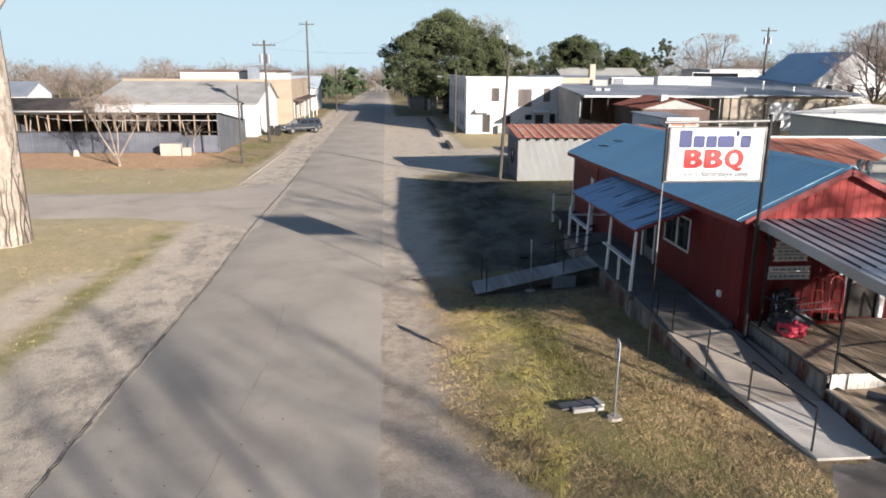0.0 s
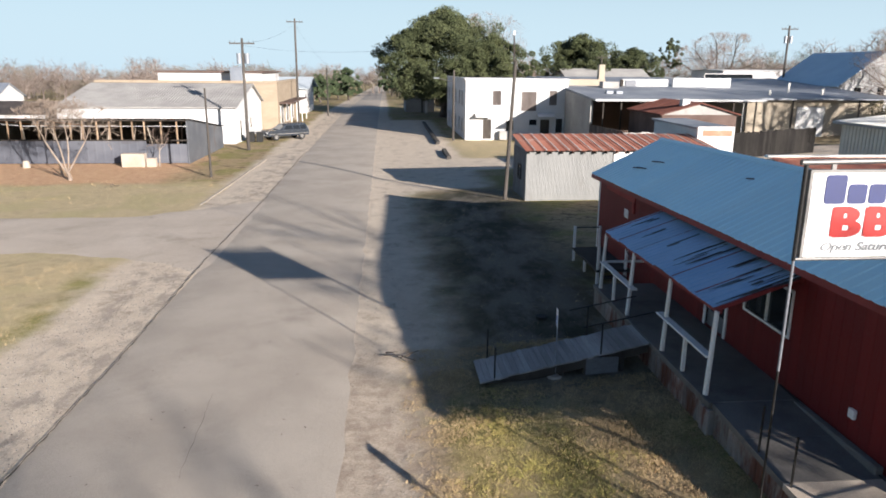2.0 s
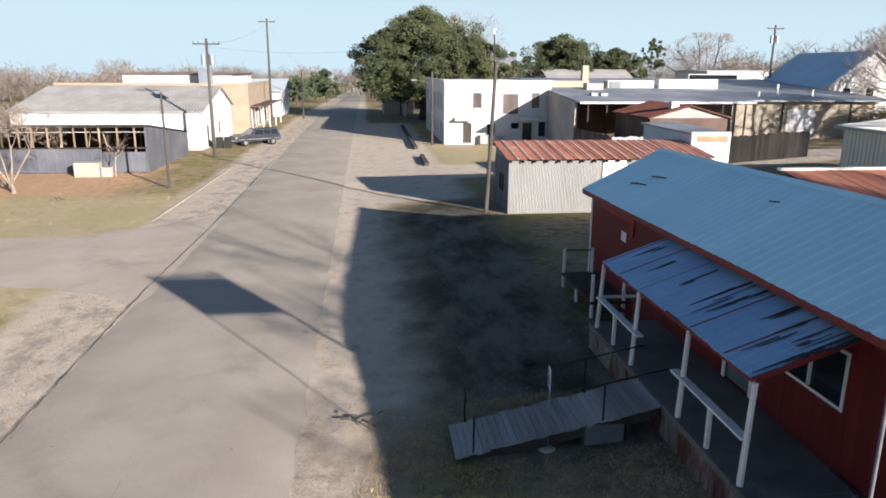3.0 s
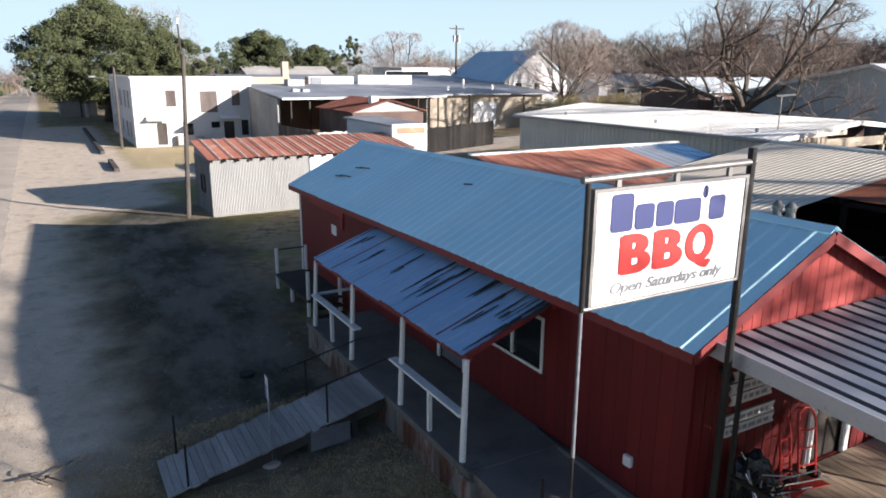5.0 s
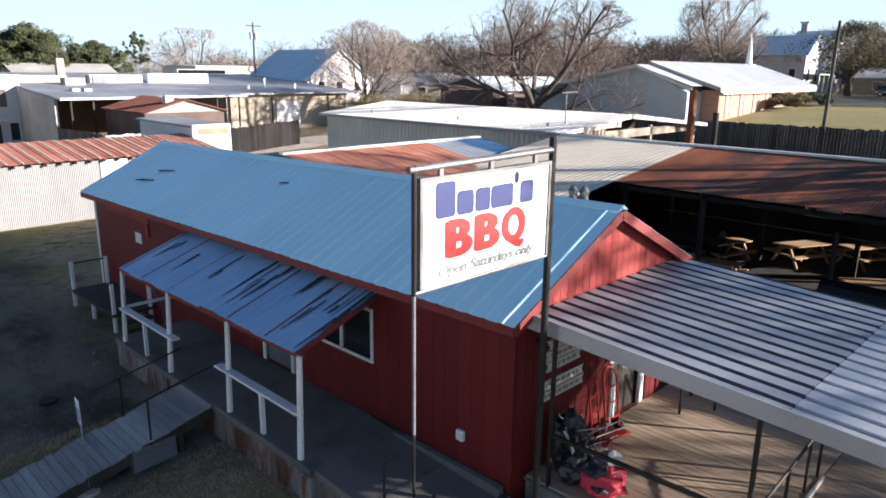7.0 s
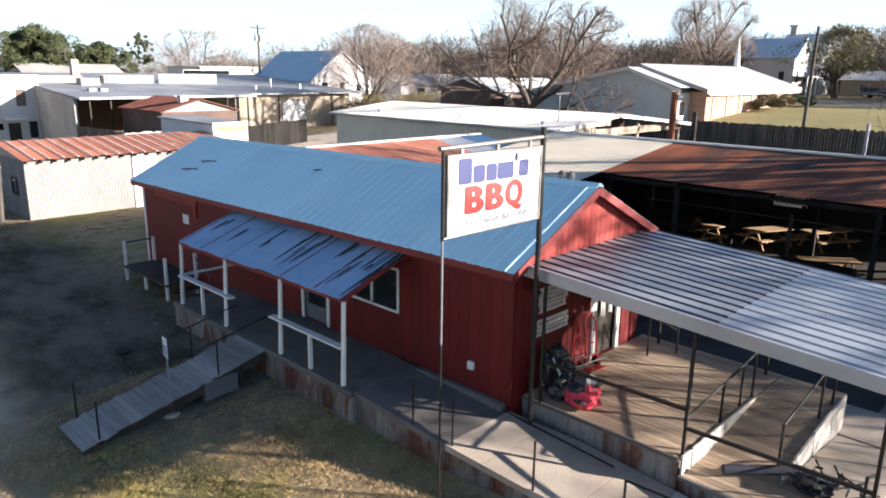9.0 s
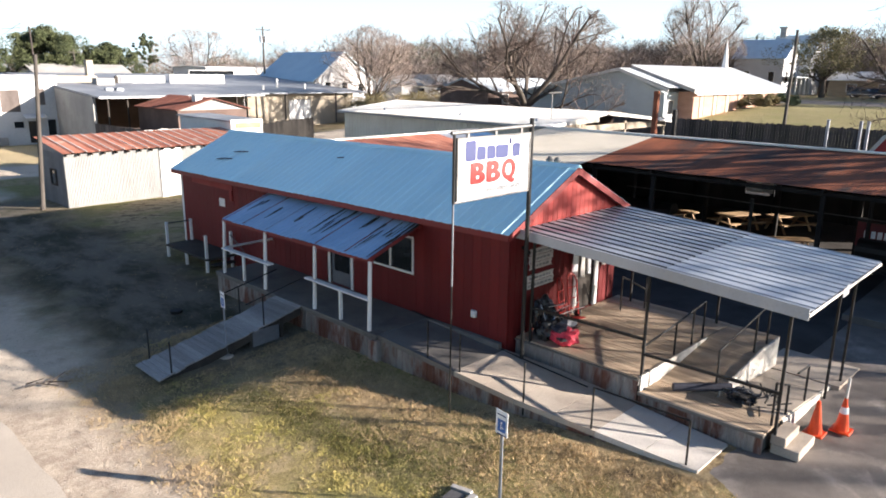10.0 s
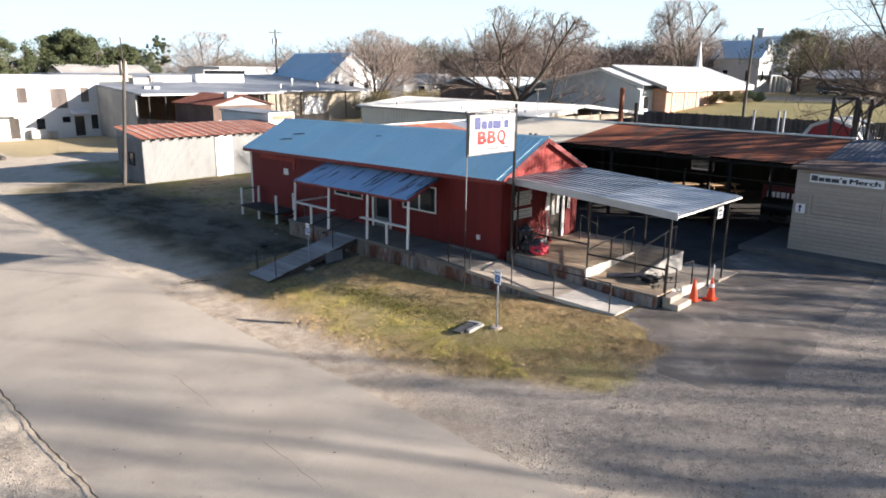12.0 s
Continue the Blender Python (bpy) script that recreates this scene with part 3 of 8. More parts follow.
def crack_line(points, width, seed, z=0.028):
    """A jagged dirt-filled crack over the street."""
    rng = random.Random(seed)
    verts, faces = [], []
    fine = []
    for (ax, ay), (bx, by) in zip(points, points[1:]):
        n = max(2, int(math.hypot(bx - ax, by - ay) / 0.22))
        for i in range(n):
            t = i / n
            fine.append((ax + (bx - ax) * t + rng.uniform(-0.028, 0.028), ay + (by - ay) * t + rng.uniform(-0.04, 0.04)))
    fine.append(points[-1])
    for i, (x, y) in enumerate(fine):
        q = fine[min(i + 1, len(fine) - 1)]
        o = fine[max(i - 1, 0)]
        d = Vector((q[0] - o[0], q[1] - o[1], 0)).normalized()
        nrm = Vector((-d.y, d.x, 0)) * width * rng.uniform(0.35, 1.0) / 2
        c = min(1, max(0, (x + 6.35) / 6.15))
        zz = hgt(x, y) + z + 0.05 * (1 - (2 * c - 1) ** 2)
        verts += [(x - nrm.x, y - nrm.y, zz), (x + nrm.x, y + nrm.y, zz)]
    for i in range(len(fine) - 1):
        faces.append((2 * i, 2 * i + 1, 2 * i + 3, 2 * i + 2))
    return verts, faces


for pts, w, s in (([(-6.42, -20), (-6.36, 8), (-6.4, 16), (-6.28, 24), (-6.45, 34), (-6.3, 46), (-6.5, 70)], 0.05, 1),
                  ([(-3.5, 6.5), (-3.42, 9.6)], 0.014, 2), ([(-3.42, 10.4), (-3.3, 12.6)], 0.010, 3), ([(-3.3, 14.2), (-3.1, 17.0)], 0.008, 5), ([(-3.15, 18.4), (-3.35, 22)], 0.007, 6)):
    solo("crack", crack_line(pts, w, s), M_CRACK, "dark dirt-filled crack along the asphalt", "crack", "cracks in the asphalt", "structure")


def slab_between(name, left_edge, right_edge, z, thick, material, label, category, kind="structure", feather=0.5, drop=0.07, ends=()):
    """A sheet between two polylines of equal length, hugging the ground."""
    verts, faces = [], []
    cols = 14
    n = len(left_edge)
    for j, ((ax, ay), (bx, by)) in enumerate(zip(left_edge, right_edge)):
        wide = math.hypot(bx - ax, by - ay)
        f = min(0.2, feather / max(wide, 0.1))
        for i in range(cols + 1):
            t = 0.0 if i == 0 else 1.0 if i == cols else f + (1 - 2 * f) * (i - 1) / (cols - 2)
            x, y = ax + (bx - ax) * t, ay + (by - ay) * t
            low = drop if i in (0, cols) or j in ends else 0.0
            verts.append((x, y, hgt(x, y) + z - low))
    k = cols + 1
    for j in range(n - 1):
        for i in range(cols):
            a = j * k + i
            faces.append((a, a + 1, a + k + 1, a + k))
    m = len(verts)
    rim = [i for i in range(k)] + [j * k + cols for j in range(1, n)] + [(n - 1) * k + i for i in range(cols - 1, -1, -1)] + [j * k for j in range(n - 2, 0, -1)]
    low = {}
    for i in rim:
        low[i] = len(verts)
        if not drop:
            verts.append((verts[i][0], verts[i][1], verts[i][2] - thick))
    if not drop:
        for a, b in zip(rim, rim[1:] + rim[:1]):
            faces.append((a, low[a], low[b], b))
    return solo(name, mesh_of(name, verts, faces, material, True), None, label, category, kind=kind)


def densify(points, n, wob=0.0, seed=0):
    total = [0.0]
    for a, b in zip(points, points[1:]):
        total.append(total[-1] + math.hypot(b[0] - a[0], b[1] - a[1]))
    out = []
    for i in range(n + 1):
        s = total[-1] * i / n
        j = max(k for k in range(len(total)) if total[k] <= s + 1e-9)
        j = min(j, len(points) - 2)
        t = (s - total[j]) / (total[j + 1] - total[j])
        x = points[j][0] + (points[j + 1][0] - points[j][0]) * t
        y = points[j][1] + (points[j + 1][1] - points[j][1]) * t
        out.append((x + wob * noise.noise((s * 1.7, seed, 0)), y + wob * noise.noise((s * 1.7, seed, 5))))
    return out


slab_between("paved_lot",
             densify([(5.3, 8.35), (6.15, 8.95), (6.9, 9.4), (7.6, 10.1), (8.0, 11.0), (9.3, 11.0), (9.6, 10.6), (14.2, 12.0), (14.6, 16.2)], 60, 0.08, 1),
             densify([(5.3, 6.7), (6.9, 5.75), (8.6, 5.7), (10.3, 5.8), (12.8, 5.9), (16.0, 6.1), (19.2, 6.3), (22.0, 7.0), (24.0, 14.2)], 60, 0.10, 2),
             0.0, 0.03, M_LOT, "dark grey asphalt parking area with frayed edges", "pavement", feather=0.8, drop=0.025, ends=(0,))
# dark sheet over the lot stands in for the smoke yard's shade
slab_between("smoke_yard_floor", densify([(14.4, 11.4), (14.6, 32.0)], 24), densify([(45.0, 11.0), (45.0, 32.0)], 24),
             0.026, 0.05, M_YARD_SHADE, "packed floor of the smoke yard, darkened for its shade", "pavement", feather=0.3)
slab_between("cross_street", densify([(-60, 42.6), (-12, 42.9), (-9.0, 45.0), (-5.5, 48.0)], 60, 0.25, 4), densify([(-60, 36.0), (-13, 35.4), (-9.6, 34.5), (-5.5, 31.8)], 60, 0.25, 5),
             0.006, 0.03, M_SIDE, "pale worn asphalt side street", "road", feather=1.1, drop=0.03)
slab_between("church_street", densify([(92, -10), (92, 70)], 20), densify([(106, -10), (106, 70)], 20), 0.03, 0.08, M_LOT, "grey asphalt street behind the church lawn", "road")


def kerb(points, w, h, label):
    rng = random.Random(5)
    root = thing("kerb", label, "kerb", kind="structure")
    pts = densify(points, 14)
    for a, b in zip(pts, pts[1:]):
        d = Vector((b[0] - a[0], b[1] - a[1], 0))
        s = Vector((a[0], a[1], hgt(*a) + h / 2 - 0.05 + rng.uniform(-0.01, 0.01)))
        part("kerb_stone", beams((s, s + d * 0.97, w, h)), M_CONC, root)


kerb([(-9.55, 46.0), (-9.2, 66)], 0.12, 0.07, "low broken concrete kerb beside the street")


# ---- red smokehouse building ----
BW, BE, BS, BN = 9.05, 13.85, 16.4, 32.95      # walls
EAVE, RIDGE_X, RIDGE_Z = 3.97, 11.42, 5.13
FLOOR = 1.07


def wall_with_openings(name, axis, at, thick, a0, a1, z0, z1, holes, material, parent, label=""):
    """A wall along x or y with rectangular holes (a, b, low, high) right through it."""
    cuts = sorted({a0, a1, *[h[0] for h in holes], *[h[1] for h in holes]})
    levels = sorted({z0, z1, *[h[2] for h in holes], *[h[3] for h in holes]})
    bm = bmesh.new()
    for a, b in zip(cuts, cuts[1:]):
        for lo, hi in zip(levels, levels[1:]):
            if any(h[0] <= a and b <= h[1] and h[2] <= lo and hi <= h[3] for h in holes):
                continue
            if axis == "y":
                box(bm, at, a, lo, at + thick, b, hi)
            else:
                box(bm, a, at, lo, b, at + thick, hi)
    bmesh.ops.remove_doubles(bm, verts=bm.verts[:], dist=1e-4)
    seen = {}
    bm.verts.index_update()
    for f in bm.faces[:]:
        seen.setdefault(frozenset(v.index for v in f.verts), []).append(f)
    bmesh.ops.delete(bm, geom=[f for fs in seen.values() if len(fs) > 1 for f in fs], context="FACES_ONLY")
    return part(name, bm, material, parent, label)


def sliding_window(parent, axis, at, a, b, lo, hi, face=-1, mull=True, frame_mat=None, w=0.06):
    """A framed window in a wall; the frame stands proud on the face side."""
    fm = frame_mat or M_WHITE
    o, i = (at + face * 0.03, at - face * 0.06)
    y0, y1 = min(o, i), max(o, i)
    rows = [(a - w, b + w, lo - w, lo), (a - w, b + w, hi, hi + w), (a - w, a, lo, hi), (b, b + w, lo, hi)]
    if mull:
        c = (a + b) / 2
        rows.append((c - w / 3, c + w / 3, lo, hi))
    bm = bmesh.new()
    for p, q, s, t in rows:
        if axis == "y":
            box(bm, y0, p, s, y1, q, t, 0.006)
        else:
            box(bm, p, y0, s, q, y1, t, 0.006)
    fr = part("window_frame", bm, fm, parent)
    g = at - face * 0.03
    pane = boxes((g - 0.004, a, lo, g + 0.004, b, hi)) if axis == "y" else boxes((a, g - 0.004, lo, b, g + 0.004, hi))
    part("pane", pane, M_GLASS, fr)
    return fr


def settle(root, above, y0, fall=0.0147):
    """The old roof line has settled towards the north end."""
    for ob in root.children_recursive:
        for v in ob.data.vertices:
            if v.co.z > above:
                v.co.z -= fall * (v.co.y - y0)


def red_building():
    root = thing("smokehouse", "red board-sided restaurant building with a blue-grey metal roof", "building", (BW, BS, 0))
    root.matrix_basis = Matrix.Identity(4)
    west_holes = [(19.72, 21.5, 2.17, 3.1), (24.15, 25.98, 2.15, 3.1), (22.35, 23.35, FLOOR + 0.02, 3.12)]
    w = wall_with_openings("wall", "y", BW, 0.15, BS, BN, 0.1, EAVE - 0.05, west_holes, M_RED, root, "dark red painted board wall")
    sliding_window(w, "y", BW, *west_holes[0])
    sliding_window(w, "y", BW, *west_holes[1])
    # door: white jambs with a glazed leaf
    part("door_frame", boxes((BW - 0.04, 22.25, FLOOR, BW + 0.1, 22.35, 3.2), (BW - 0.04, 23.35, FLOOR, BW + 0.1, 23.45, 3.2), (BW - 0.04, 22.35, 3.12, BW + 0.1, 23.35, 3.2), bevel=0.006), M_WHITE, w)
    door = part("door", boxes((BW + 0.03, 22.36, FLOOR, BW + 0.07, 22.48, 3.12), (BW + 0.03, 23.22, FLOOR, BW + 0.07, 23.34, 3.12), (BW + 0.03, 22.48, FLOOR, BW + 0.07, 23.22, 1.5), (BW + 0.03, 22.48, 3.0, BW + 0.07, 23.22, 3.12), bevel=0.004), M_GREYW, root, "grey glazed entrance door")
    part("pane", boxes((BW + 0.045, 22.48, 1.5, BW + 0.053, 23.22, 3.0)), M_GLASS, door)
    part("handle", tubes(((BW + 0.0, 23.27, 2.0), (BW + 0.0, 23.27, 2.15), 0.012)), M_CHROME, door)
    # south wall under the gable, with a wide doorway
    s_holes = [(11.95, 12.8, 1.19, 3.2)]
    s = wall_with_openings("wall", "x", BS, 0.15, BW + 0.15, BE, 0.1, EAVE, s_holes, M_RED, root)
    part("door_frame", boxes((11.8, BS - 0.05, 1.19, 11.95, BS + 0.12, 3.3), (12.8, BS - 0.05, 1.19, 12.97, BS + 0.12, 3.3), (11.95, BS - 0.05, 3.2, 12.8, BS + 0.12, 3.3), bevel=0.006), M_WHITE, s)
    d2 = part("door", boxes((11.96, BS + 0.05, 1.19, 12.8, BS + 0.09, 3.2)), M_DARKW, root, "dark screen door")
    part("wall", boxes((BE - 0.15, BS + 0.15, 0.1, BE, BN, EAVE)), M_RED, root)
    part("wall", boxes((BW + 0.15, BN - 0.15, 0.1, BE - 0.15, BN, EAVE)), M_RED, root)
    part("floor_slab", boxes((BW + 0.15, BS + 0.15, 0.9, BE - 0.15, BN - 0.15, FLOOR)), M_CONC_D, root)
    for y0, y1 in ((BS - 0.004, BS + 0.12), (BN - 0.12, BN)):
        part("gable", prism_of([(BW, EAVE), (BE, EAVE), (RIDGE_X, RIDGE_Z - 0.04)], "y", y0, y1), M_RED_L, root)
    # vertical boards on the lit gable, in the paler red
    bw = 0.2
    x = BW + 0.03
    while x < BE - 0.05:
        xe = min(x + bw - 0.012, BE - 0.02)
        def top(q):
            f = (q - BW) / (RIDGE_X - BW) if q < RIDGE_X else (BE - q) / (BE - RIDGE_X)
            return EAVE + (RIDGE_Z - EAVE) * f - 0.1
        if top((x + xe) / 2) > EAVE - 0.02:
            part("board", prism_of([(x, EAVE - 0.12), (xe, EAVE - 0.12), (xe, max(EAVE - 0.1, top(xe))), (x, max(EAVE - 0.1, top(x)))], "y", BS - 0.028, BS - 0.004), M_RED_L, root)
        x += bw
    # boards below, on the shaded porch end, in the darker red
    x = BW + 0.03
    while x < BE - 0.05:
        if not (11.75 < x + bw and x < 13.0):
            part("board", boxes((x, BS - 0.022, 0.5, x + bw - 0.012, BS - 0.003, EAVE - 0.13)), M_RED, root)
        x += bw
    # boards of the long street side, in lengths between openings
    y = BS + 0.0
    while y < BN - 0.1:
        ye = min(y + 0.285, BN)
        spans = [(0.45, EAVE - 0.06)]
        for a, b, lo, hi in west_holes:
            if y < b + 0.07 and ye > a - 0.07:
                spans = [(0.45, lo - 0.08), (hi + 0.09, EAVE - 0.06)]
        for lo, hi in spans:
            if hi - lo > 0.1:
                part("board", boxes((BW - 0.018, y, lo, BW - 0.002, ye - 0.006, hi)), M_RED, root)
        y += 0.285
    for yy in (BN - 0.02,):
        part("corner_board", boxes((BW - 0.035, yy - 0.1, 0.3, BW - 0.02, yy + 0.03, EAVE)), M_WHITE, root, "white corner board")
    # roof: two slopes of ribbed sheets
    ew, ee, n0, n1 = 8.72, 14.12, 16.18, 33.18
    zw = EAVE - 0.02
    slope_w = (RIDGE_Z - EAVE) / (RIDGE_X - BW)
    slope_e = (RIDGE_Z - EAVE) / (BE - RIDGE_X)
    zw = RIDGE_Z - slope_w * (RIDGE_X - ew) + 0.06
    ze = RIDGE_Z - slope_e * (ee - RIDGE_X) + 0.06
    roof = part("roof_deck", prism_of([(ew + 0.03, zw - 0.03), (RIDGE_X, RIDGE_Z + 0.03), (ee - 0.03, ze - 0.03), (ee - 0.03, ze - 0.13), (RIDGE_X, RIDGE_Z - 0.08), (ew + 0.03, zw - 0.13)], "y", n0 + 0.04, n1 - 0.04), M_TRIM, root)
    sheet_roof(roof, "roof_sheet", M_BLUE, (ew, n0, zw - 0.015), (0, n1 - n0, 0), (RIDGE_X - ew, 0, RIDGE_Z + 0.06 - zw + 0.015), pitch=0.31, rib=0.02, jitter=0.012, seed=4)
    sheet_roof(roof, "roof_sheet", M_BLUE, (RIDGE_X, n0, RIDGE_Z + 0.06), (0, n1 - n0, 0), (ee - RIDGE_X, 0, ze - RIDGE_Z - 0.06), pitch=0.31, rib=0.02, jitter=0.012, seed=5)
    part("ridge_cap", prism_of([(RIDGE_X - 0.14, RIDGE_Z + 0.02), (RIDGE_X, RIDGE_Z + 0.105), (RIDGE_X + 0.14, RIDGE_Z + 0.02), (RIDGE_X + 0.14, RIDGE_Z + 0.03), (RIDGE_X, RIDGE_Z + 0.115), (RIDGE_X - 0.14, RIDGE_Z + 0.03)], "y", n0 - 0.01, n1 + 0.01), M_BLUE, root)
    # rake and eave boards
    for y0 in (n0 - 0.002,):
        part("bargeboard", beams(((ew + 0.02, y0, zw - 0.1), (RIDGE_X, y0, RIDGE_Z - 0.04), 0.03, 0.16)), M_TRIM, root, "red bargeboard")
        part("bargeboard", beams(((RIDGE_X, y0, RIDGE_Z - 0.04), (ee - 0.02, y0, ze - 0.1), 0.03, 0.16)), M_TRIM, root, "red bargeboard")
    part("fascia", boxes((ew + 0.01, n0 + 0.03, zw - 0.17, ew + 0.04, n1 - 0.03, zw - 0.02)), M_TRIM, root)
    # hatch frame and small plates on the shaded wall
    part("hatch", boxes((BW - 0.05, 29.0, 3.2, BW - 0.018, 32.0, 3.42), (BW - 0.08, 29.0, 2.85, BW - 0.018, 29.16, 3.2), bevel=0.008), M_RED_L, root, "faded red hatch trim")
    # rust scars on the roof, seen as lifted flaps
    for (rx, ry, l) in ((10.25, 29.9, 0.5), (10.2, 30.3, 0.35), (9.75, 30.2, 0.6), (9.68, 30.7, 0.35), (10.6, 24.6, 0.25)):
        rz = zw + (RIDGE_Z + 0.06 - zw) * (rx - ew) / (RIDGE_X - ew)
        part("torn_flap", beams(((rx, ry, rz + 0.035), (rx - 0.07, ry + l, rz + 0.015), 0.05, 0.03)), M_TARP, root, "dark torn roof flap")
    settle(root, 3.45, BS - 0.2)
    return root


red_building()


def small_plate(name, label, category, rows, mat, bevel=0.004):
    return solo(name, boxes(*rows, bevel=bevel), mat, label, category)


small_plate("notice_plate", "small white notice plate on the red wall", "sign", [(BW - 0.032, 29.6, 2.55, BW - 0.019, 30.0, 2.85)], M_WHITE)
small_plate("outlet_box", "white weatherproof outlet box low on the red wall", "outlet box", [(BW - 0.10, 17.34, 1.5, BW - 0.019, 17.5, 1.68)], M_WHITE, 0.015)


# ---- covered porch on the street side ----
def porch():
    px0, px1, py0, py1, pz = 7.12, BW - 0.02, 19.0, 26.95, FLOOR
    root = thing("porch", "concrete porch with white posts and a streaked metal roof", "porch")
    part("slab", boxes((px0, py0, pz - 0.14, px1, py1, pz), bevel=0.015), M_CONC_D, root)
    part("base", boxes((px0 + 0.08, py0 + 0.05, 0.0, px1, py1 - 0.05, pz - 0.14)), M_DARKW, root)
    # rusty corrugated skirting sheets
    sheet_roof(root, "skirting_sheet", M_SKIRT, (px0 + 0.05, py0 + 0.02, 0.15), (0, py1 - py0 - 0.04, 0), (0, 0, pz - 0.29), width=0.6, pitch=0.2, rib=0.02, lift=Vector((-1, 0, 0)), seed=9)
    sheet_roof(root, "skirting_sheet", M_SKIRT, (px0 + 0.04, py0 + 0.0, 0.15), (px1 - px0 - 0.1, 0, 0), (0, 0, pz - 0.29), width=0.6, pitch=0.2, rib=0.02, lift=Vector((0, -1, 0)), seed=10)
    part("corner_block", boxes((px0 - 0.02, py0 - 0.06, 0.0, px0 + 0.34, py0 + 0.3, pz - 0.16), bevel=0.02), M_SKIRT, root)
    ys = (19.36, 21.68, 24.15, 26.55)
    for i, y in enumerate(ys):
        part("post", tubes(((px0 + 0.1, y, pz), (px0 + 0.17 + 0.01 * (i - 1), y + 0.01, 2.87), 0.058, 0.05), n=7), M_WHITE, root, "white peeled-log post")
    for a, b in ((19.36, 21.68), (24.15, 26.55)):
        over = 0.35
        part("rail", boxes((px0 + 0.02, a - (over if a > 20 else 0.0), pz + 0.80, px0 + 0.2, b + (over if b < 25 else 0.0), pz + 0.85), bevel=0.01), M_WHITE, root, "white plank rail")
        part("baluster", boxes((px0 + 0.07, (a + b) / 2 - 0.04, pz, px0 + 0.14, (a + b) / 2 + 0.04, pz + 0.8)), M_WHITE, root)
    part("rail", boxes((px0 + 0.2, 26.5, pz + 0.80, px1, 26.62, pz + 0.85), bevel=0.01), M_WHITE, root)
    # roof
    z_hi, z_lo, rx = 3.57, 2.93, 7.25
    root_roof = part("roof_frame", beams(((rx + 0.08, 19.35, z_lo - 0.06), (rx + 0.08, 26.55, z_lo - 0.06), 0.09, 0.09), ((BW - 0.05, 19.35, z_hi - 0.09), (BW - 0.05, 26.55, z_hi - 0.09), 0.06, 0.1),
                      *[((rx + 0.05, y, z_lo - 0.02), (BW - 0.04, y, z_hi - 0.04), 0.05, 0.08) for y in (19.4, 20.4, 21.68, 22.9, 24.15, 25.4, 26.5)]), M_TRIM, root)
    sheet_roof(root_roof, "roof_sheet", M_PORCH, (BW - 0.03, 19.45, z_hi), (0, 7.15, 0), (rx - BW + 0.03, 0, z_lo - z_hi), width=0.66, pitch=0.22, rib=0.016, jitter=0.035, seed=6)
    # tar streaks run down the sheets
    rng = random.Random(12)
    dv = Vector((rx - BW + 0.03, 0, z_lo - z_hi))
    for y, n in ((19.45, 4), (19.65, 4), (19.9, 3), (20.3, 4), (21.0, 3), (22.0, 3), (22.35, 4), (22.6, 3), (23.6, 2), (25.0, 2), (26.0, 2)):
        for i in range(n):
            t = rng.uniform(0, 0.5)
            ln = rng.uniform(0.12, 0.5)
            p = Vector((BW - 0.03, y + rng.uniform(-0.16, 0.16), z_hi + 0.022)) + dv * t
            w = rng.uniform(0.015, 0.05)
            q = p + dv * min(ln, 0.97 - t)
            part("tar_streak", ([(p.x, p.y - w, p.z), (p.x, p.y + w * 0.7, p.z), (q.x, q.y + w * 0.4, q.z), (q.x, q.y - w * 0.4, q.z), ((p.x + q.x) / 2, p.y - w * 1.3, (p.z + q.z) / 2)], [(0, 1, 2, 3, 4)]), M_DARKW, root, "dark tar streak")
    settle(root, 2.6, 19.4)
    return root


porch()


def plank_ramp():
    root = thing("plank_ramp", "grey weathered plank ramp climbing to the porch", "ramp")
    x0, x1, z0, z1, y0, y1 = 2.95, 7.1, 0.17, FLOOR, 22.12, 23.42
    rng = random.Random(3)
    n = 30
    for i in range(n):
        a, b = i / n, (i + 0.93) / n
        e0, e1 = rng.uniform(-0.04, 0.04), rng.uniform(-0.04, 0.04)
        part("plank", prism_of([(x0 + (x1 - x0) * a, z0 + (z1 - z0) * a), (x0 + (x1 - x0) * b, z0 + (z1 - z0) * b), (x0 + (x1 - x0) * b, z0 + (z1 - z0) * b - 0.04), (x0 + (x1 - x0) * a, z0 + (z1 - z0) * a - 0.04)], "y", y0 + e0, y1 + e1), M_PLANK, root)
    for y in (y0 + 0.08, y1 - 0.08):
        part("stringer", prism_of([(x0 + 0.1, 0.02), (x0 + 0.1, z0 - 0.03), (x1 - 0.02, z1 - 0.05), (x1 - 0.02, z1 - 0.26), (x0 + 1.0, 0.1)], "y", y - 0.03, y + 0.03), M_DARKW, root)
    part("panel", boxes((5.55, y0 + 0.02, 0.1, 6.35, y0 + 0.06, 0.72)), M_GREYW, root, "grey sheet panel under the ramp")
    for xx in (3.9, 4.9, 5.5, 6.4):
        part("leg", boxes((xx, y0 + 0.04, 0.02, xx + 0.1, y0 + 0.14, z0 + (z1 - z0) * (xx - x0) / (x1 - x0) - 0.05)), M_DARKW, root)
    # thin black pipe rails
    for y in (y0 + 0.03, y1 - 0.03):
        zz = lambda x: z0 + (z1 - z0) * (x - x0) / (x1 - x0)
        rail = part("handrail", tubes(((5.4, y, zz(5.4) + 0.8), (7.15, y, zz(7.15) + 0.78), 0.018), n=6), M_BLACK, root, "thin black pipe handrail")
        for xx in (3.3, 5.9):
            part("rail_post", tubes(((xx, y, zz(xx) - 0.1), (xx, y, zz(xx) + 0.8), 0.02), n=6), M_BLACK, rail)
    return root


plank_ramp()


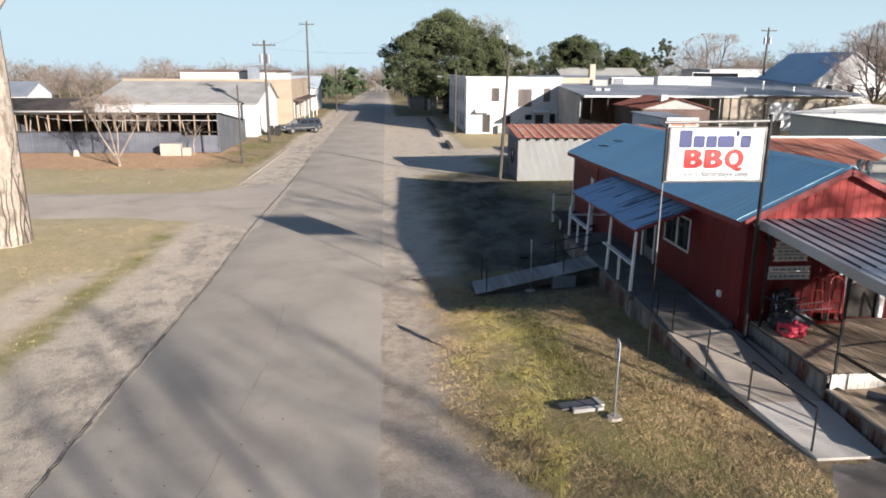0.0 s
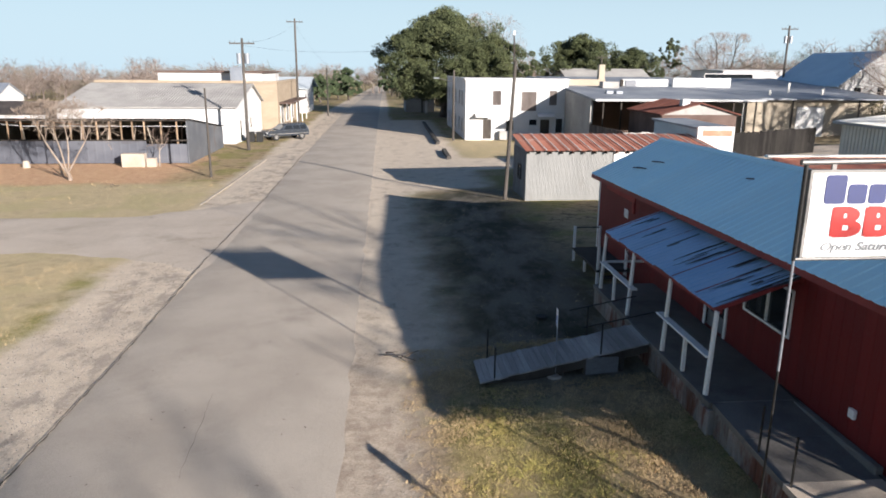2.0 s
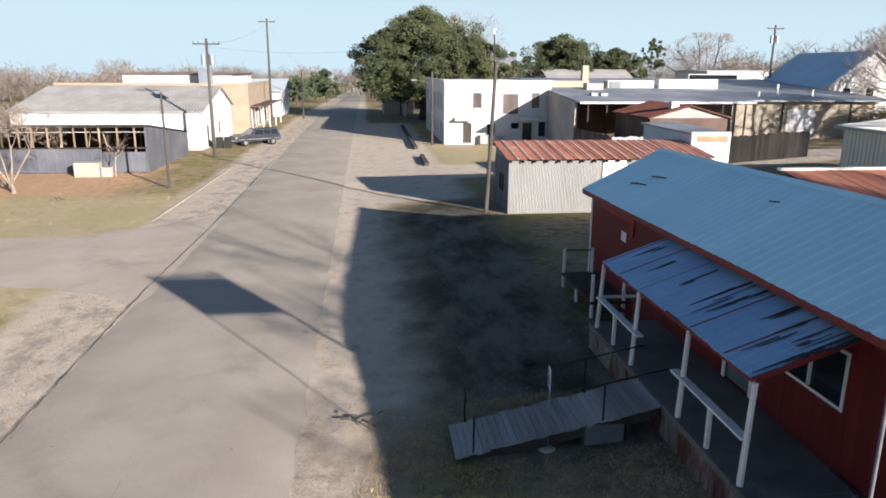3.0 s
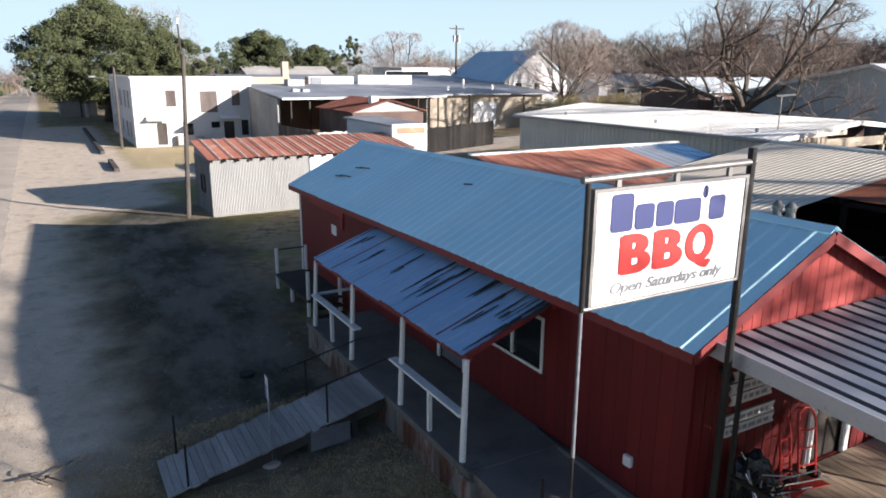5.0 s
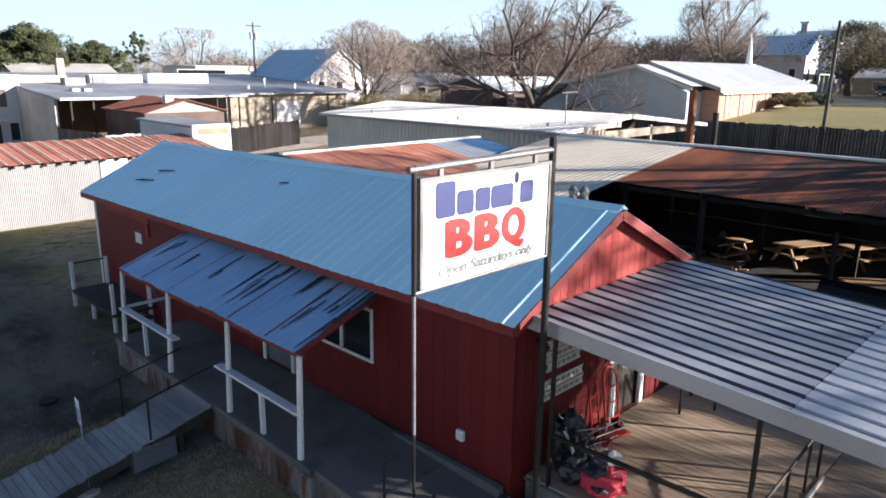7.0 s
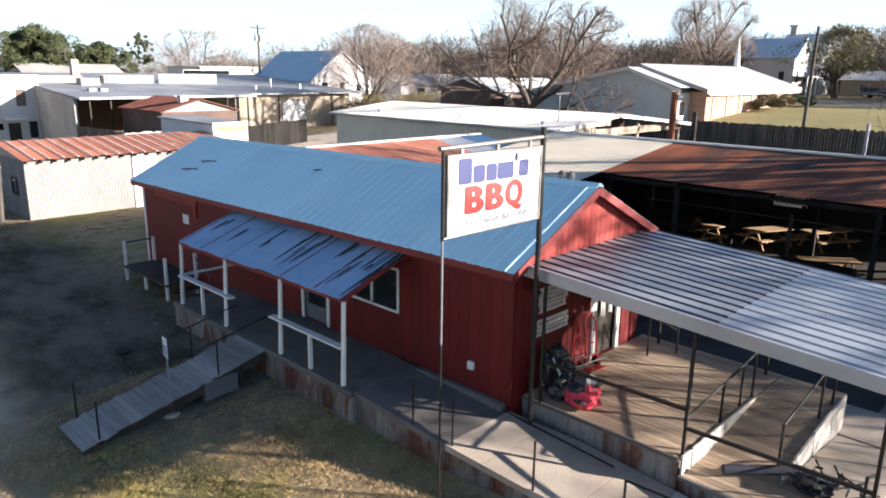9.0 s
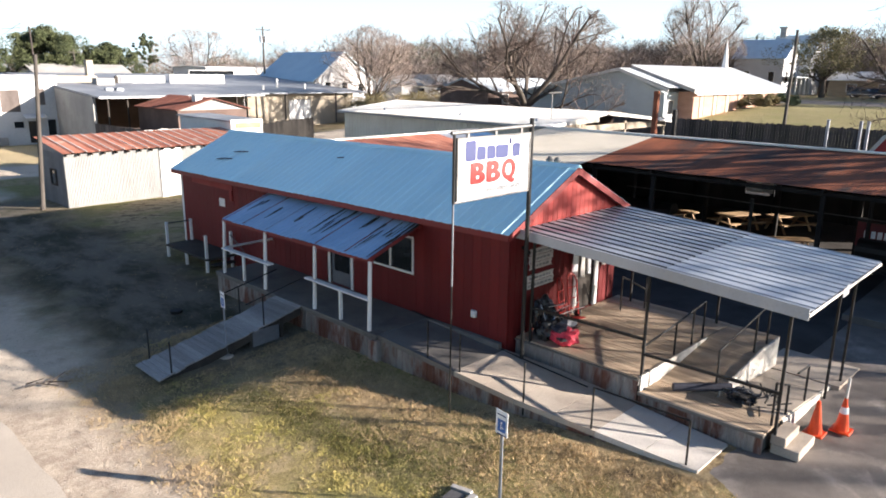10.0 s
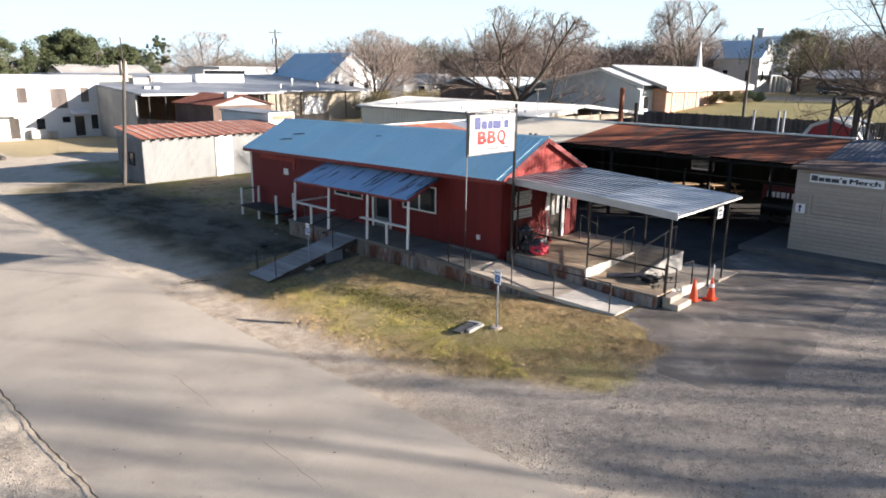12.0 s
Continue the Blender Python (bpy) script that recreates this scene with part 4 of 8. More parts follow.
def side_landing():
    root = thing("side_landing", "small dark landing with white posts beside the red wall", "landing")
    x0, x1, y0, y1, z = 7.85, BW - 0.03, 29.0, 32.15, 0.92
    part("deck", boxes((x0, y0, z - 0.1, x1, y1, z), bevel=0.01), M_DARKW, root)
    for x, y, top in ((x0 + 0.05, y0 + 0.05, 1.75), (x0 + 0.05, y1 - 0.05, 1.75), (x0 + 0.05, 30.6, z - 0.05), (x1 - 0.15, y0 + 0.05, 1.75), (x1 - 0.15, y1 - 0.05, 1.75)):
        part("post", boxes((x - 0.045, y - 0.045, 0.2, x + 0.045, y + 0.045, top), bevel=0.008), M_WHITE, root)
    part("rail", beams(((x0 + 0.05, y1 - 0.05, 1.7), (x1 - 0.15, y1 - 0.05, 1.7), 0.04, 0.04)), M_BLACK, root, "black rail")
    for i in range(3):
        part("step", boxes((x0 + 0.15, y0 - 0.3 * (i + 1), z - 0.2 * (i + 1) - 0.05, x1 - 0.2, y0 - 0.3 * i - 0.02, z - 0.2 * (i + 1))), M_DARKW, root)
    part("handrail", tubes(((x1 - 0.2, y0, 1.65), (x1 - 0.2, y0 - 0.9, 1.2), 0.02), ((x1 - 0.2, y0 - 0.9, 0.35), (x1 - 0.2, y0 - 0.9, 1.2), 0.02), n=6), M_STEEL, root)


side_landing()


# ---- sloping walk, terrace and its ramps ----
def walkway():
    root = thing("concrete_walk", "sloping concrete walk with rust-stained skirting along the red wall", "walk", kind="structure")
    rows = [(19.0, 7.2, 9.02, 1.06), (16.4, 7.2, 9.02, 0.93), (14.8, 7.36, 9.3, 0.76), (13.0, 7.66, 9.32, 0.6), (11.0, 7.95, 9.3, 0.47)]
    for (ya, la, ra, za), (yb, lb, rb, zb) in zip(rows, rows[1:]):
        n = 2
        for i in range(n):
            t0, t1 = i / n, (i + 1) / n - 0.006
            f = lambda p, q, t: p + (q - p) * t
            v = []
            for t in (t0, t1):
                y, l_, r_, z = f(ya, yb, t), f(la, lb, t), f(ra, rb, t), f(za, zb, t)
                v += [(l_, y, z), (r_, y, z), (r_, y, z - 0.12), (l_, y, z - 0.12)]
            # first slabs take the darker concrete for the building's shade; the last are paler
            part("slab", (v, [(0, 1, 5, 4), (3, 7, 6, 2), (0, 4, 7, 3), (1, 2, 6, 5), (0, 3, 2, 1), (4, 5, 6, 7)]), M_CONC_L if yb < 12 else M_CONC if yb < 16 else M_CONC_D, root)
    for (ya, la, ra, za), (yb, lb, rb, zb) in zip(rows, rows[1:]):
        base = 0.1
        n = max(1, round((ya - yb) / 0.6))
        for i in range(n):
            y0, y1 = ya + (yb - ya) * i / n, ya + (yb - ya) * (i + 1) / n
            l0, l1 = la + (lb - la) * i / n, la + (lb - la) * (i + 1) / n
            z0 = za + (zb - za) * i / n
            if z0 < 0.52:
                continue
            part("skirting_sheet", mesh_of("skirting_sheet", *ribbed((l0 + 0.04, y0, base), (l1 - l0, y1 - y0, 0), (0, 0, z0 - base - 0.12), (-1, 0, 0), 0.2, 0.02), M_SKIRT), M_SKIRT, root)
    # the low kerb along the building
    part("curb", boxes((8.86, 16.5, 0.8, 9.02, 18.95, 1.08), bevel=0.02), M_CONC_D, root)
    # black pipe rail
    posts = [(7.26, 17.3, 0.97), (7.28, 16.3, 0.92), (7.42, 14.6, 0.74), (7.68, 13.1, 0.6), (7.98, 11.25, 0.48)]
    for x, y, z in posts:
        part("rail_post", tubes(((x, y, z - 0.3), (x, y, z + 0.9), 0.022), n=6), M_BLACK, root, "black iron rail post")
    tops = [(x, y, z + 0.9) for x, y, z in posts]
    part("handrail", tubes(*[(a, b, 0.02) for a, b in zip(tops[3:], tops[4:])], n=6), M_BLACK, root, "black iron handrail")
    part("handrail", tubes(((8.95, 19.6, FLOOR + 0.05), (8.95, 14.0, 0.78), 0.018), n=6), M_BLACK, root)


walkway()

DECK = 1.18


def terrace():
    root = thing("timber_terrace", "raised tan board terrace with rust-stained skirting", "terrace", kind="structure")
    rng = random.Random(8)
    # upper deck boards run along y
    x = 9.38
    while x < 14.15:
        part("deck_board", boxes((x, 13.05, DECK - 0.035, x + 0.131, 16.37 + rng.uniform(-0.02, 0.0), DECK + rng.uniform(-0.004, 0.003))), M_DECK, root)
        x += 0.1405
    part("rim", boxes((9.36, 13.03, DECK - 0.18, 14.2, 13.05, DECK - 0.04), (9.34, 13.05, DECK - 0.07, 9.38, 16.38, DECK - 0.036)), M_CONC_D, root)
    part("core", boxes((9.45, 13.12, 0.1, 14.15, 16.35, DECK - 0.04)), M_DARKW, root)
    sheet_roof(root, "skirting_sheet", M_SKIRT, (9.36, 13.05, 0.3), (0, 3.3, 0), (0, 0, DECK - 0.37), width=0.55, pitch=0.2, rib=0.02, lift=Vector((-1, 0, 0)), seed=21)
    # upper ramp leg, falling to the west, and the landing
    lo = 0.86
    y0, y1 = 11.78, 13.02
    for i in range(24):
        a, b = i / 24, (i + 0.94) / 24
        xa, xb = 10.35 + (12.72 - 10.35) * a, 10.35 + (12.72 - 10.35) * b
        za, zb = lo + (DECK - lo) * a, lo + (DECK - lo) * b
        part("ramp_board", prism_of([(xa, za), (xb, zb), (xb, zb - 0.04), (xa, za - 0.04)], "y", y0, y1), M_DECK, root)
    x = 12.73
    while x < 14.1:
        part("deck_board", boxes((x, y0, DECK - 0.04, x + 0.131, y1, DECK + rng.uniform(-0.005, 0.001))), M_DECK, root)
        x += 0.1405
    x = 9.4
    while x < 10.3:
        part("landing_board", boxes((x, 10.42, lo - 0.04, x + 0.128, y1, lo)), M_DECK, root)
        x += 0.137
    part("landing_core", boxes((9.46, 10.46, 0.2, 10.34, y1 - 0.02, lo - 0.045)), M_CONC_D, root)
    # lower ramp leg, falling to the east
    for i in range(4):
        a, b = i / 4, (i + 0.99) / 4
        xa, xb = 10.36 + 3.2 * a, 10.36 + 3.2 * b
        za, zb = lo + (0.52 - lo) * a, lo + (0.52 - lo) * b
        part("ramp_slab", prism_of([(xa, za), (xb, zb), (xb, zb - 0.1), (xa, za - 0.1)], "y", 10.42, 11.7), M_CONC, root, "pale concrete ramp slab")
    part("apron", prism_of([(13.58, 0.54), (15.3, 0.47), (15.3, 0.3), (13.58, 0.3)], "y", 10.2, 12.0), M_CONC, root, "concrete apron")
    # whitewashed cheek walls of the ramps
    def cheek(xa, xb, low, high, ya, yb, width=0.155):
        """A low wall of whitewashed upright boards; low and high give its edges along x."""
        x = xa
        while x < xb - 0.03:
            e = min(x + width - 0.01, xb)
            part("cheek_board", prism_of([(x, low(x)), (e, low(e)), (e, high(e) + rng.uniform(-0.008, 0.008)), (x, high(x) + rng.uniform(-0.008, 0.008))], "y", ya, yb + rng.uniform(-0.004, 0.004)), M_LOWW, root)
            x += width

    def leg(x):
        return lo + (DECK - lo) * min(1.0, max(0.0, (x - 10.35) / (12.72 - 10.35)))
    cheek(9.42, 12.7, lambda x: min(leg(x) - 0.03, DECK - 0.05), lambda x: DECK + 0.03, 13.0, 13.035)
    cheek(10.35, 13.9, lambda x: 0.35, lambda x: leg(x) - 0.02 if x < 10.5 else leg(x) + 0.05, 11.72, 11.76)
    part("cheek_wall", prism_of([(10.35, 0.3), (10.35, lo - 0.03), (13.6, 0.5), (13.6, 0.3)], "y", 10.38, 10.42), M_LOWW, root, "whitewashed cheek wall")
    sheet_roof(root, "skirting_sheet", M_SKIRT, (9.4, 10.42, 0.3), (0, 2.62, 0), (0, 0, lo - 0.36), width=0.5, pitch=0.2, rib=0.02, lift=Vector((-1, 0, 0)), seed=22)
    part("coping", boxes((9.33, 10.4, lo - 0.06, 9.41, 13.03, lo + 0.01), bevel=0.006), M_CONC_D, root)


terrace()


def block_steps():
    root = thing("block_steps", "two concrete block steps at the terrace corner", "steps")
    z = hgt(9.9, 10.1)
    part("lower_step", boxes((9.62, 9.82, z, 10.55, 10.34, z + 0.19), bevel=0.015), M_CONC, root)
    part("upper_step", boxes((9.62, 10.08, z + 0.192, 10.4, 10.36, z + 0.38), bevel=0.015), M_CONC, root)


block_steps()


def awning():
    root = thing("awning", "ribbed galvanized metal awning on black steel posts over the terrace", "awning")
    x0, x1, y0, y1, z0, z1 = 9.14, 13.95, 9.88, 16.33, 3.5, 3.86
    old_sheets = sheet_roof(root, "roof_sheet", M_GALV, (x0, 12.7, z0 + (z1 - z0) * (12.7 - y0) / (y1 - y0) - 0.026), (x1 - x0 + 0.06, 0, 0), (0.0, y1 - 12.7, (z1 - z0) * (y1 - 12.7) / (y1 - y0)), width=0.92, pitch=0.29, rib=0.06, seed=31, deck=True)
    sheet_roof(root, "roof_sheet", M_GALV_L, (x0, y0, z0), (x1 - x0, 0, 0), (0, 2.81, (z1 - z0) * 2.81 / (y1 - y0)), width=0.92, pitch=0.29, rib=0.03, seed=32, deck=True)
    # the grooves of the older half are darker than the sheets
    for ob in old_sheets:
        ob.data.materials.append(M_GROOVE)
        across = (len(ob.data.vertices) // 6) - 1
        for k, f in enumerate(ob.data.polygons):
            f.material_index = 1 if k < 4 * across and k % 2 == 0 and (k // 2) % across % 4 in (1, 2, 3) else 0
    part("fascia", prism_of([(y0, z0 - 0.13), (y0, z0 + 0.095), (y1, z1 + 0.095), (y1, z1 - 0.13)], "x", x0 - 0.03, x0 + 0.0), M_GALV_L, root, "pale metal fascia")
    part("fascia", boxes((x0 - 0.02, y0 - 0.02, z0 - 0.06, x1, y0 - 0.002, z0 - 0.006)), M_WHITER, root)
    part("fascia", prism_of([(y0, z0 - 0.05), (y0, z0 - 0.005), (12.7, z0 + 0.145), (12.7, z0 + 0.11)], "x", x1 + 0.0, x1 + 0.012), M_GALV, root)
    for y in (10.3, 12.2, 14.0, 15.9):
        z = z0 + (z1 - z0) * (y - y0) / (y1 - y0)
        part("purlin", boxes((x0 + 0.03, y - 0.04, z - 0.11, x1 - 0.03, y + 0.04, z - 0.01)), M_BLACK, root)
    for x, y, zb in ((9.52, 13.06, DECK), (9.66, 10.3, 0.3), (12.92, 10.32, 0.3), (14.0, 10.3, 0.3), (9.4, 15.95, 0.85), (13.9, 13.3, DECK), (13.9, 15.8, DECK)):
        z = z0 + (z1 - z0) * (y - y0) / (y1 - y0)
        part("post", boxes((x - 0.026, y - 0.026, zb, x + 0.026, y + 0.026, z - 0.02)), M_BLACK, root, "square black steel post")
    return root


awning()


def terrace_rails():
    root = thing("terrace_rail", "black pipe handrails along the terrace ramps", "railing")
    lo = 0.86
    H1 = 0.92
    rows = []
    # along the upper leg, deck side
    a, b, c = (9.52, 13.1, lo + 0.95), (11.1, 13.1, 1.0 + 0.95), (12.6, 13.1, DECK + 0.95)
    rows.append([(a, b), (b, c), ((11.1, 13.1, 1.0), b), ((12.0, 13.1, 1.1), (12.0, 13.1, 2.08)), ((12.6, 13.1, DECK), c)])
    # along the upper leg, outer side
    d, e = (10.55, 11.85, lo + 0.95), (13.4, 11.85, DECK + 1.05)
    rows.append([(d, e), ((10.55, 11.85, lo), d), ((12.6, 11.85, DECK), (12.6, 11.85, 2.12)), ((13.4, 11.85, DECK), e)])
    # lower leg
    rows.append([((9.9, 10.46, 1.75), (10.7, 10.46, 1.45)), ((10.7, 10.46, 0.8), (10.7, 10.46, 1.45)), ((9.9, 10.46, lo), (9.9, 10.46, 1.75)), ((11.9, 10.46, 0.68), (11.9, 10.46, 1.5)), ((11.2, 10.46, 1.55), (11.9, 10.46, 1.5))])
    for r in rows:
        rail = part("handrail", tubes(*[(p, q, 0.024) for p, q in r if abs(p[0] - q[0]) + abs(p[1] - q[1]) > 0.01], n=6), M_BLACK, root)
        for p, q in r:
            if abs(p[0] - q[0]) + abs(p[1] - q[1]) <= 0.01:
                part("rail_post", tubes((p, q, 0.024), n=6), M_BLACK, rail)
    # west face, level guard rails between the awning posts
    part("guard_rail", beams(((9.52, 13.06, 1.68), (9.66, 10.3, 1.67), 0.055, 0.055)), M_BLACK, root)
    part("guard_rail", beams(((9.52, 13.06, 2.01), (9.4, 15.95, 2.02), 0.055, 0.055)), M_BLACK, root)
    # back rail with a kinked pipe
    part("handrail", tubes(((13.0, 15.6, DECK), (13.0, 15.6, DECK + 0.95), 0.024), ((13.0, 15.6, DECK + 0.95), (13.6, 15.2, DECK + 0.55), 0.024), ((13.6, 15.2, DECK), (13.6, 15.2, DECK + 0.9), 0.024), n=6), M_BLACK, root)


terrace_rails()


# ---- hanging sign board ----
def letters(text, size, x, z, material, parent, y, name="lettering", shear=0.0, bold=0.0, width=None, label="", heavy=0.0):
    cu = bpy.data.curves.new(name, "FONT")
    cu.body, cu.size, cu.align_x, cu.align_y = text, size, "CENTER", "CENTER"
    cu.extrude, cu.offset, cu.shear = 0.004, bold, shear
    tmp = new("letters_source", cu)
    bpy.context.view_layer.update()
    me = bpy.data.meshes.new_from_object(tmp.evaluated_get(bpy.context.evaluated_depsgraph_get()))
    bpy.data.objects.remove(tmp)
    bpy.data.curves.remove(cu)
    xs = [v.co.x for v in me.vertices]
    k = width / (max(xs) - min(xs)) if width else 1.0
    if heavy:
        bm = bmesh.new()
        for k, (sx, sz) in enumerate(((0, 0), (-heavy, 0), (heavy, 0), (0, heavy * 0.5), (0, -heavy * 0.5))):
            tmp_me = me.copy()
            tmp_me.transform(Matrix.Translation((sx, sz, 0.0004 * k)))
            bm.from_mesh(tmp_me)
            bpy.data.meshes.remove(tmp_me)
        bm.to_mesh(me)
        bm.free()
        xs = [v.co.x for v in me.vertices]
        k = width / (max(xs) - min(xs))
    me.transform(Matrix.Translation((x, y, z)) @ Matrix.Rotation(radians(90), 4, "X") @ Matrix.Diagonal((k, 1, 1, 1)))
    me.materials.clear()
    me.materials.append(material)
    return part(name, me, material, parent, label)


def blobs(rows, material, parent, y, name="emblem", label=""):
    """Rounded plain blocks standing for a business name."""
    bm = bmesh.new()
    for x0, x1, z0, z1 in rows:
        box(bm, x0, y - 0.006, z0, x1, y, z1)
    vert = [e for e in bm.edges if abs(e.verts[0].co.y - e.verts[1].co.y) > 0.003]
    bmesh.ops.bevel(bm, geom=vert, offset=0.05, segments=4, profile=0.5, affect="EDGES")
    return part(name, bm, material, parent, label)


def street_sign_board():
    root = thing("hanging_sign", "white barbecue sign board hung in a black pipe frame", "sign")
    y = 15.86
    x0, x1, z0, z1 = 6.6, 8.86, 4.95, 6.16
    pl = part("post", tubes(((6.5, y, 0.1), (6.5, y, 4.9), 0.018), n=10), M_BLACK, root)
    part("sleeve", tubes(((6.5, y, 3.2), (6.5, y, 4.9), 0.021), n=10), M_GREYW, pl, "grey lower pipe")
    part("post", tubes(((6.5, y, 4.9), (6.5, y, 6.34), 0.03), n=10), M_BLACK, root)
    part("post", tubes(((8.97, y, 0.7), (8.97, y, 6.5), 0.05), n=10), M_BLACK, root)
    part("crossbar", tubes(((6.42, y, 6.3), (9.02, y, 6.34), 0.04), n=10), M_STEEL, root, "grey top pipe")
    part("crossbar", tubes(((6.5, y, z0 - 0.03), (8.97, y, z0 - 0.03), 0.025), n=8), M_STEEL, root)
    for x in (6.9, 7.75, 8.6):
        part("hanger", boxes((x - 0.03, y - 0.02, z1 + 0.02, x + 0.03, y + 0.02, 6.3)), M_STEEL, root)
    panel = part("panel", boxes((x0, y - 0.03, z0, x1, y + 0.03, z1), bevel=0.008), M_SIGNW, root, "white sign panel")
    part("panel_frame", boxes((x0 - 0.045, y - 0.045, z0 - 0.0, x0, y + 0.045, z1 + 0.04), (x1, y - 0.045, z0, x1 + 0.045, y + 0.045, z1 + 0.04), (x0, y - 0.045, z1, x1, y + 0.045, z1 + 0.04)), M_STEEL, root)
    f = y - 0.032
    # the name, as plain blue blocks: one for each character
    q = 5.72
    for row in ((6.8, 7.11, q, q + 0.41), (7.14, 7.42, q, q + 0.28), (7.45, 7.71, q, q + 0.28), (7.73, 8.14, q, q + 0.28), (8.16, 8.24, q + 0.26, q + 0.41), (8.28, 8.54, q, q + 0.28)):
        blobs([row], M_SBLUE, panel, f, label="blue painted block")
    for ch, x in (("B", 7.16), ("B", 7.65), ("Q", 8.17)):
        letters(ch, 0.58, x, 5.44, M_SRED, panel, f - 0.004, bold=0.010, width=0.46, label="large red letter", heavy=0.03)
    letters("Open Saturdays only", 0.17, 7.7, 5.1, M_SGREY, panel, f - 0.004, shear=0.3, bold=0.003, width=1.75, label="small grey slanted letters")
    return root


street_sign_board()


# ---- neighbouring buildings ----
def gable_house(name, label, x0, x1, y0, y1, base, eave, ridge, axis, wall_mat, roof_mat, windows=(), over=0.3, gable_mat=None, category="house", sheets=False, ridge_at=None):
    """A house with a gable roof; the ridge runs along axis. windows: (face, a, b, low, high)."""
    root = thing(name, label, category)
    part("wall", boxes((x0, y0, base - 0.5, x1, y1, eave)), wall_mat, root)
    if axis == "y":
        c = ridge_at or (x0 + x1) / 2
        part("gable", prism_of([(x0, eave), (x1, eave), (c, ridge)], "y", y0 + 0.003, y1 - 0.003), gable_mat or wall_mat, root)
        for a in (x0, x1):
            k = (ridge - eave) / abs(c - a)
            e = a + (over if a > c else -over)
            ze = eave - k * over
            out = [(c, ridge + 0.02), (e, ze + 0.02), (e, ze + 0.12), (c, ridge + 0.14)]
            if sheets:
                sheet_roof(root, "roof_sheet", roof_mat, (e, y0 - over, ze + 0.13), (0, y1 - y0 + 2 * over, 0), (c - e, 0, ridge - ze), width=0.92, pitch=0.3, rib=0.03, seed=int(abs(e * 7)))
            part("roof", prism_of(out, "y", y0 - over, y1 + over), roof_mat, root)
    else:
        c = ridge_at or (y0 + y1) / 2
        part("gable", prism_of([(y0, eave), (y1, eave), (c, ridge)], "x", x0 + 0.003, x1 - 0.003), gable_mat or wall_mat, root)
        for a in (y0, y1):
            k = (ridge - eave) / abs(c - a)
            e = a + (over if a > c else -over)
            ze = eave - k * over
            out = [(c, ridge + 0.02), (e, ze + 0.02), (e, ze + 0.12), (c, ridge + 0.14)]
            if sheets:
                sheet_roof(root, "roof_sheet", roof_mat, (x0 - over, e, ze + 0.13), (x1 - x0 + 2 * over, 0, 0), (0, c - e, ridge - ze), width=0.92, pitch=0.3, rib=0.03, seed=int(abs(e * 7)))
            part("roof", prism_of(out, "x", x0 - over, x1 + over), roof_mat, root)
    for f, a, b, lo, hi in windows:
        add_window(root, f, {"s": y0, "n": y1, "w": x0, "e": x1}[f], a, b, lo, hi)
    return root


def add_window(root, face, at, a, b, lo, hi, frame_mat=None, name="window", pane_mat=None):
    """A framed window set on a wall that faces s, n, w or e."""
    sgn = -1 if face in "sw" else 1
    o0, o1 = sorted((at + sgn * 0.004, at + sgn * 0.07))
    g0, g1 = sorted((at + sgn * 0.004, at + sgn * 0.03))
    w = 0.08
    rows = [(a - w, b + w, lo - w, lo), (a - w, b + w, hi, hi + w), (a - w, a, lo, hi), (b, b + w, lo, hi)]
    if face in "sn":
        fr = part(name, boxes(*[(p, o0, s, q, o1, t) for p, q, s, t in rows]), frame_mat or M_WHITE, root)
        part("pane", boxes((a, g0, lo, b, g1, hi)), pane_mat or M_GLASS, fr)
    else:
        fr = part(name, boxes(*[(o0, p, s, o1, q, t) for p, q, s, t in rows]), frame_mat or M_WHITE, root)
        part("pane", boxes((g0, a, lo, g1, b, hi)), pane_mat or M_GLASS, fr)
    return fr


def rust_shed():
    root = thing("storage_shed", "galvanized storage shed with a rusted ribbed roof", "shed")
    x0, x1, y0, y1, b = 8.45, 19.1, 44.5, 48.3, 0.2
    zt, zb = 3.22, 3.75
    part("frame", prism_of([(y0 + 0.04, b), (y1, b), (y1, zb - 0.08), (y0 + 0.04, zt - 0.08)], "x", x0 + 0.04, x1), M_GREYW, root)
    sheet_roof(root, "wall_sheet", M_GALV_D, (x0, y0 + 0.02, b), (x1 - x0, 0, 0), (0, 0, zt - b - 0.1), width=0.75, pitch=0.075, rib=0.015, wave=True, lift=Vector((0, -1, 0)), seed=41)
    sheet_roof(root, "wall_sheet", M_GREYW, (x0 + 0.02, y0, b), (0, y1 - y0, 0), (0, 0, zt - b - 0.08), width=0.75, pitch=0.15, rib=0.015, lift=Vector((-1, 0, 0)), seed=42)
    sheet_roof(root, "roof_sheet", M_RUST_P, (x0 - 0.1, y0 - 0.3, zt - 0.0), (x1 - x0 + 0.35, 0, 0), (0, y1 - y0 + 0.55, zb - zt), width=0.62, pitch=0.62, rib=0.028, jitter=0.03, seed=43)
    for i in range(18):
        xs = x0 - 0.1 + (x1 - x0 + 0.35) * (i + 0.83) / 17.4
        if xs < x1 + 0.2:
            part("seam", beams(((xs, y0 - 0.3, zt + 0.035), (xs, y1 + 0.25, zb + 0.035), 0.055, 0.025)), M_BOARD, root, "pale galvanized seam")
    x = x0 + 0.1
    while x < x1:
        part("rafter_tail", boxes((x - 0.03, y0 - 0.25, zt - 0.17, x + 0.03, y0 + 0.03, zt - 0.05)), M_DARKW, root)
        x += 0.62
    part("door", boxes((13.35, y0 - 0.05, b + 0.15, 14.6, y0 - 0.002, zt - 0.12), bevel=0.01), M_WHITE, root, "white plank door")
    add_window(root, "w", x0, 45.8, 46.5, 1.5, 2.2, M_DARKW)


rust_shed()


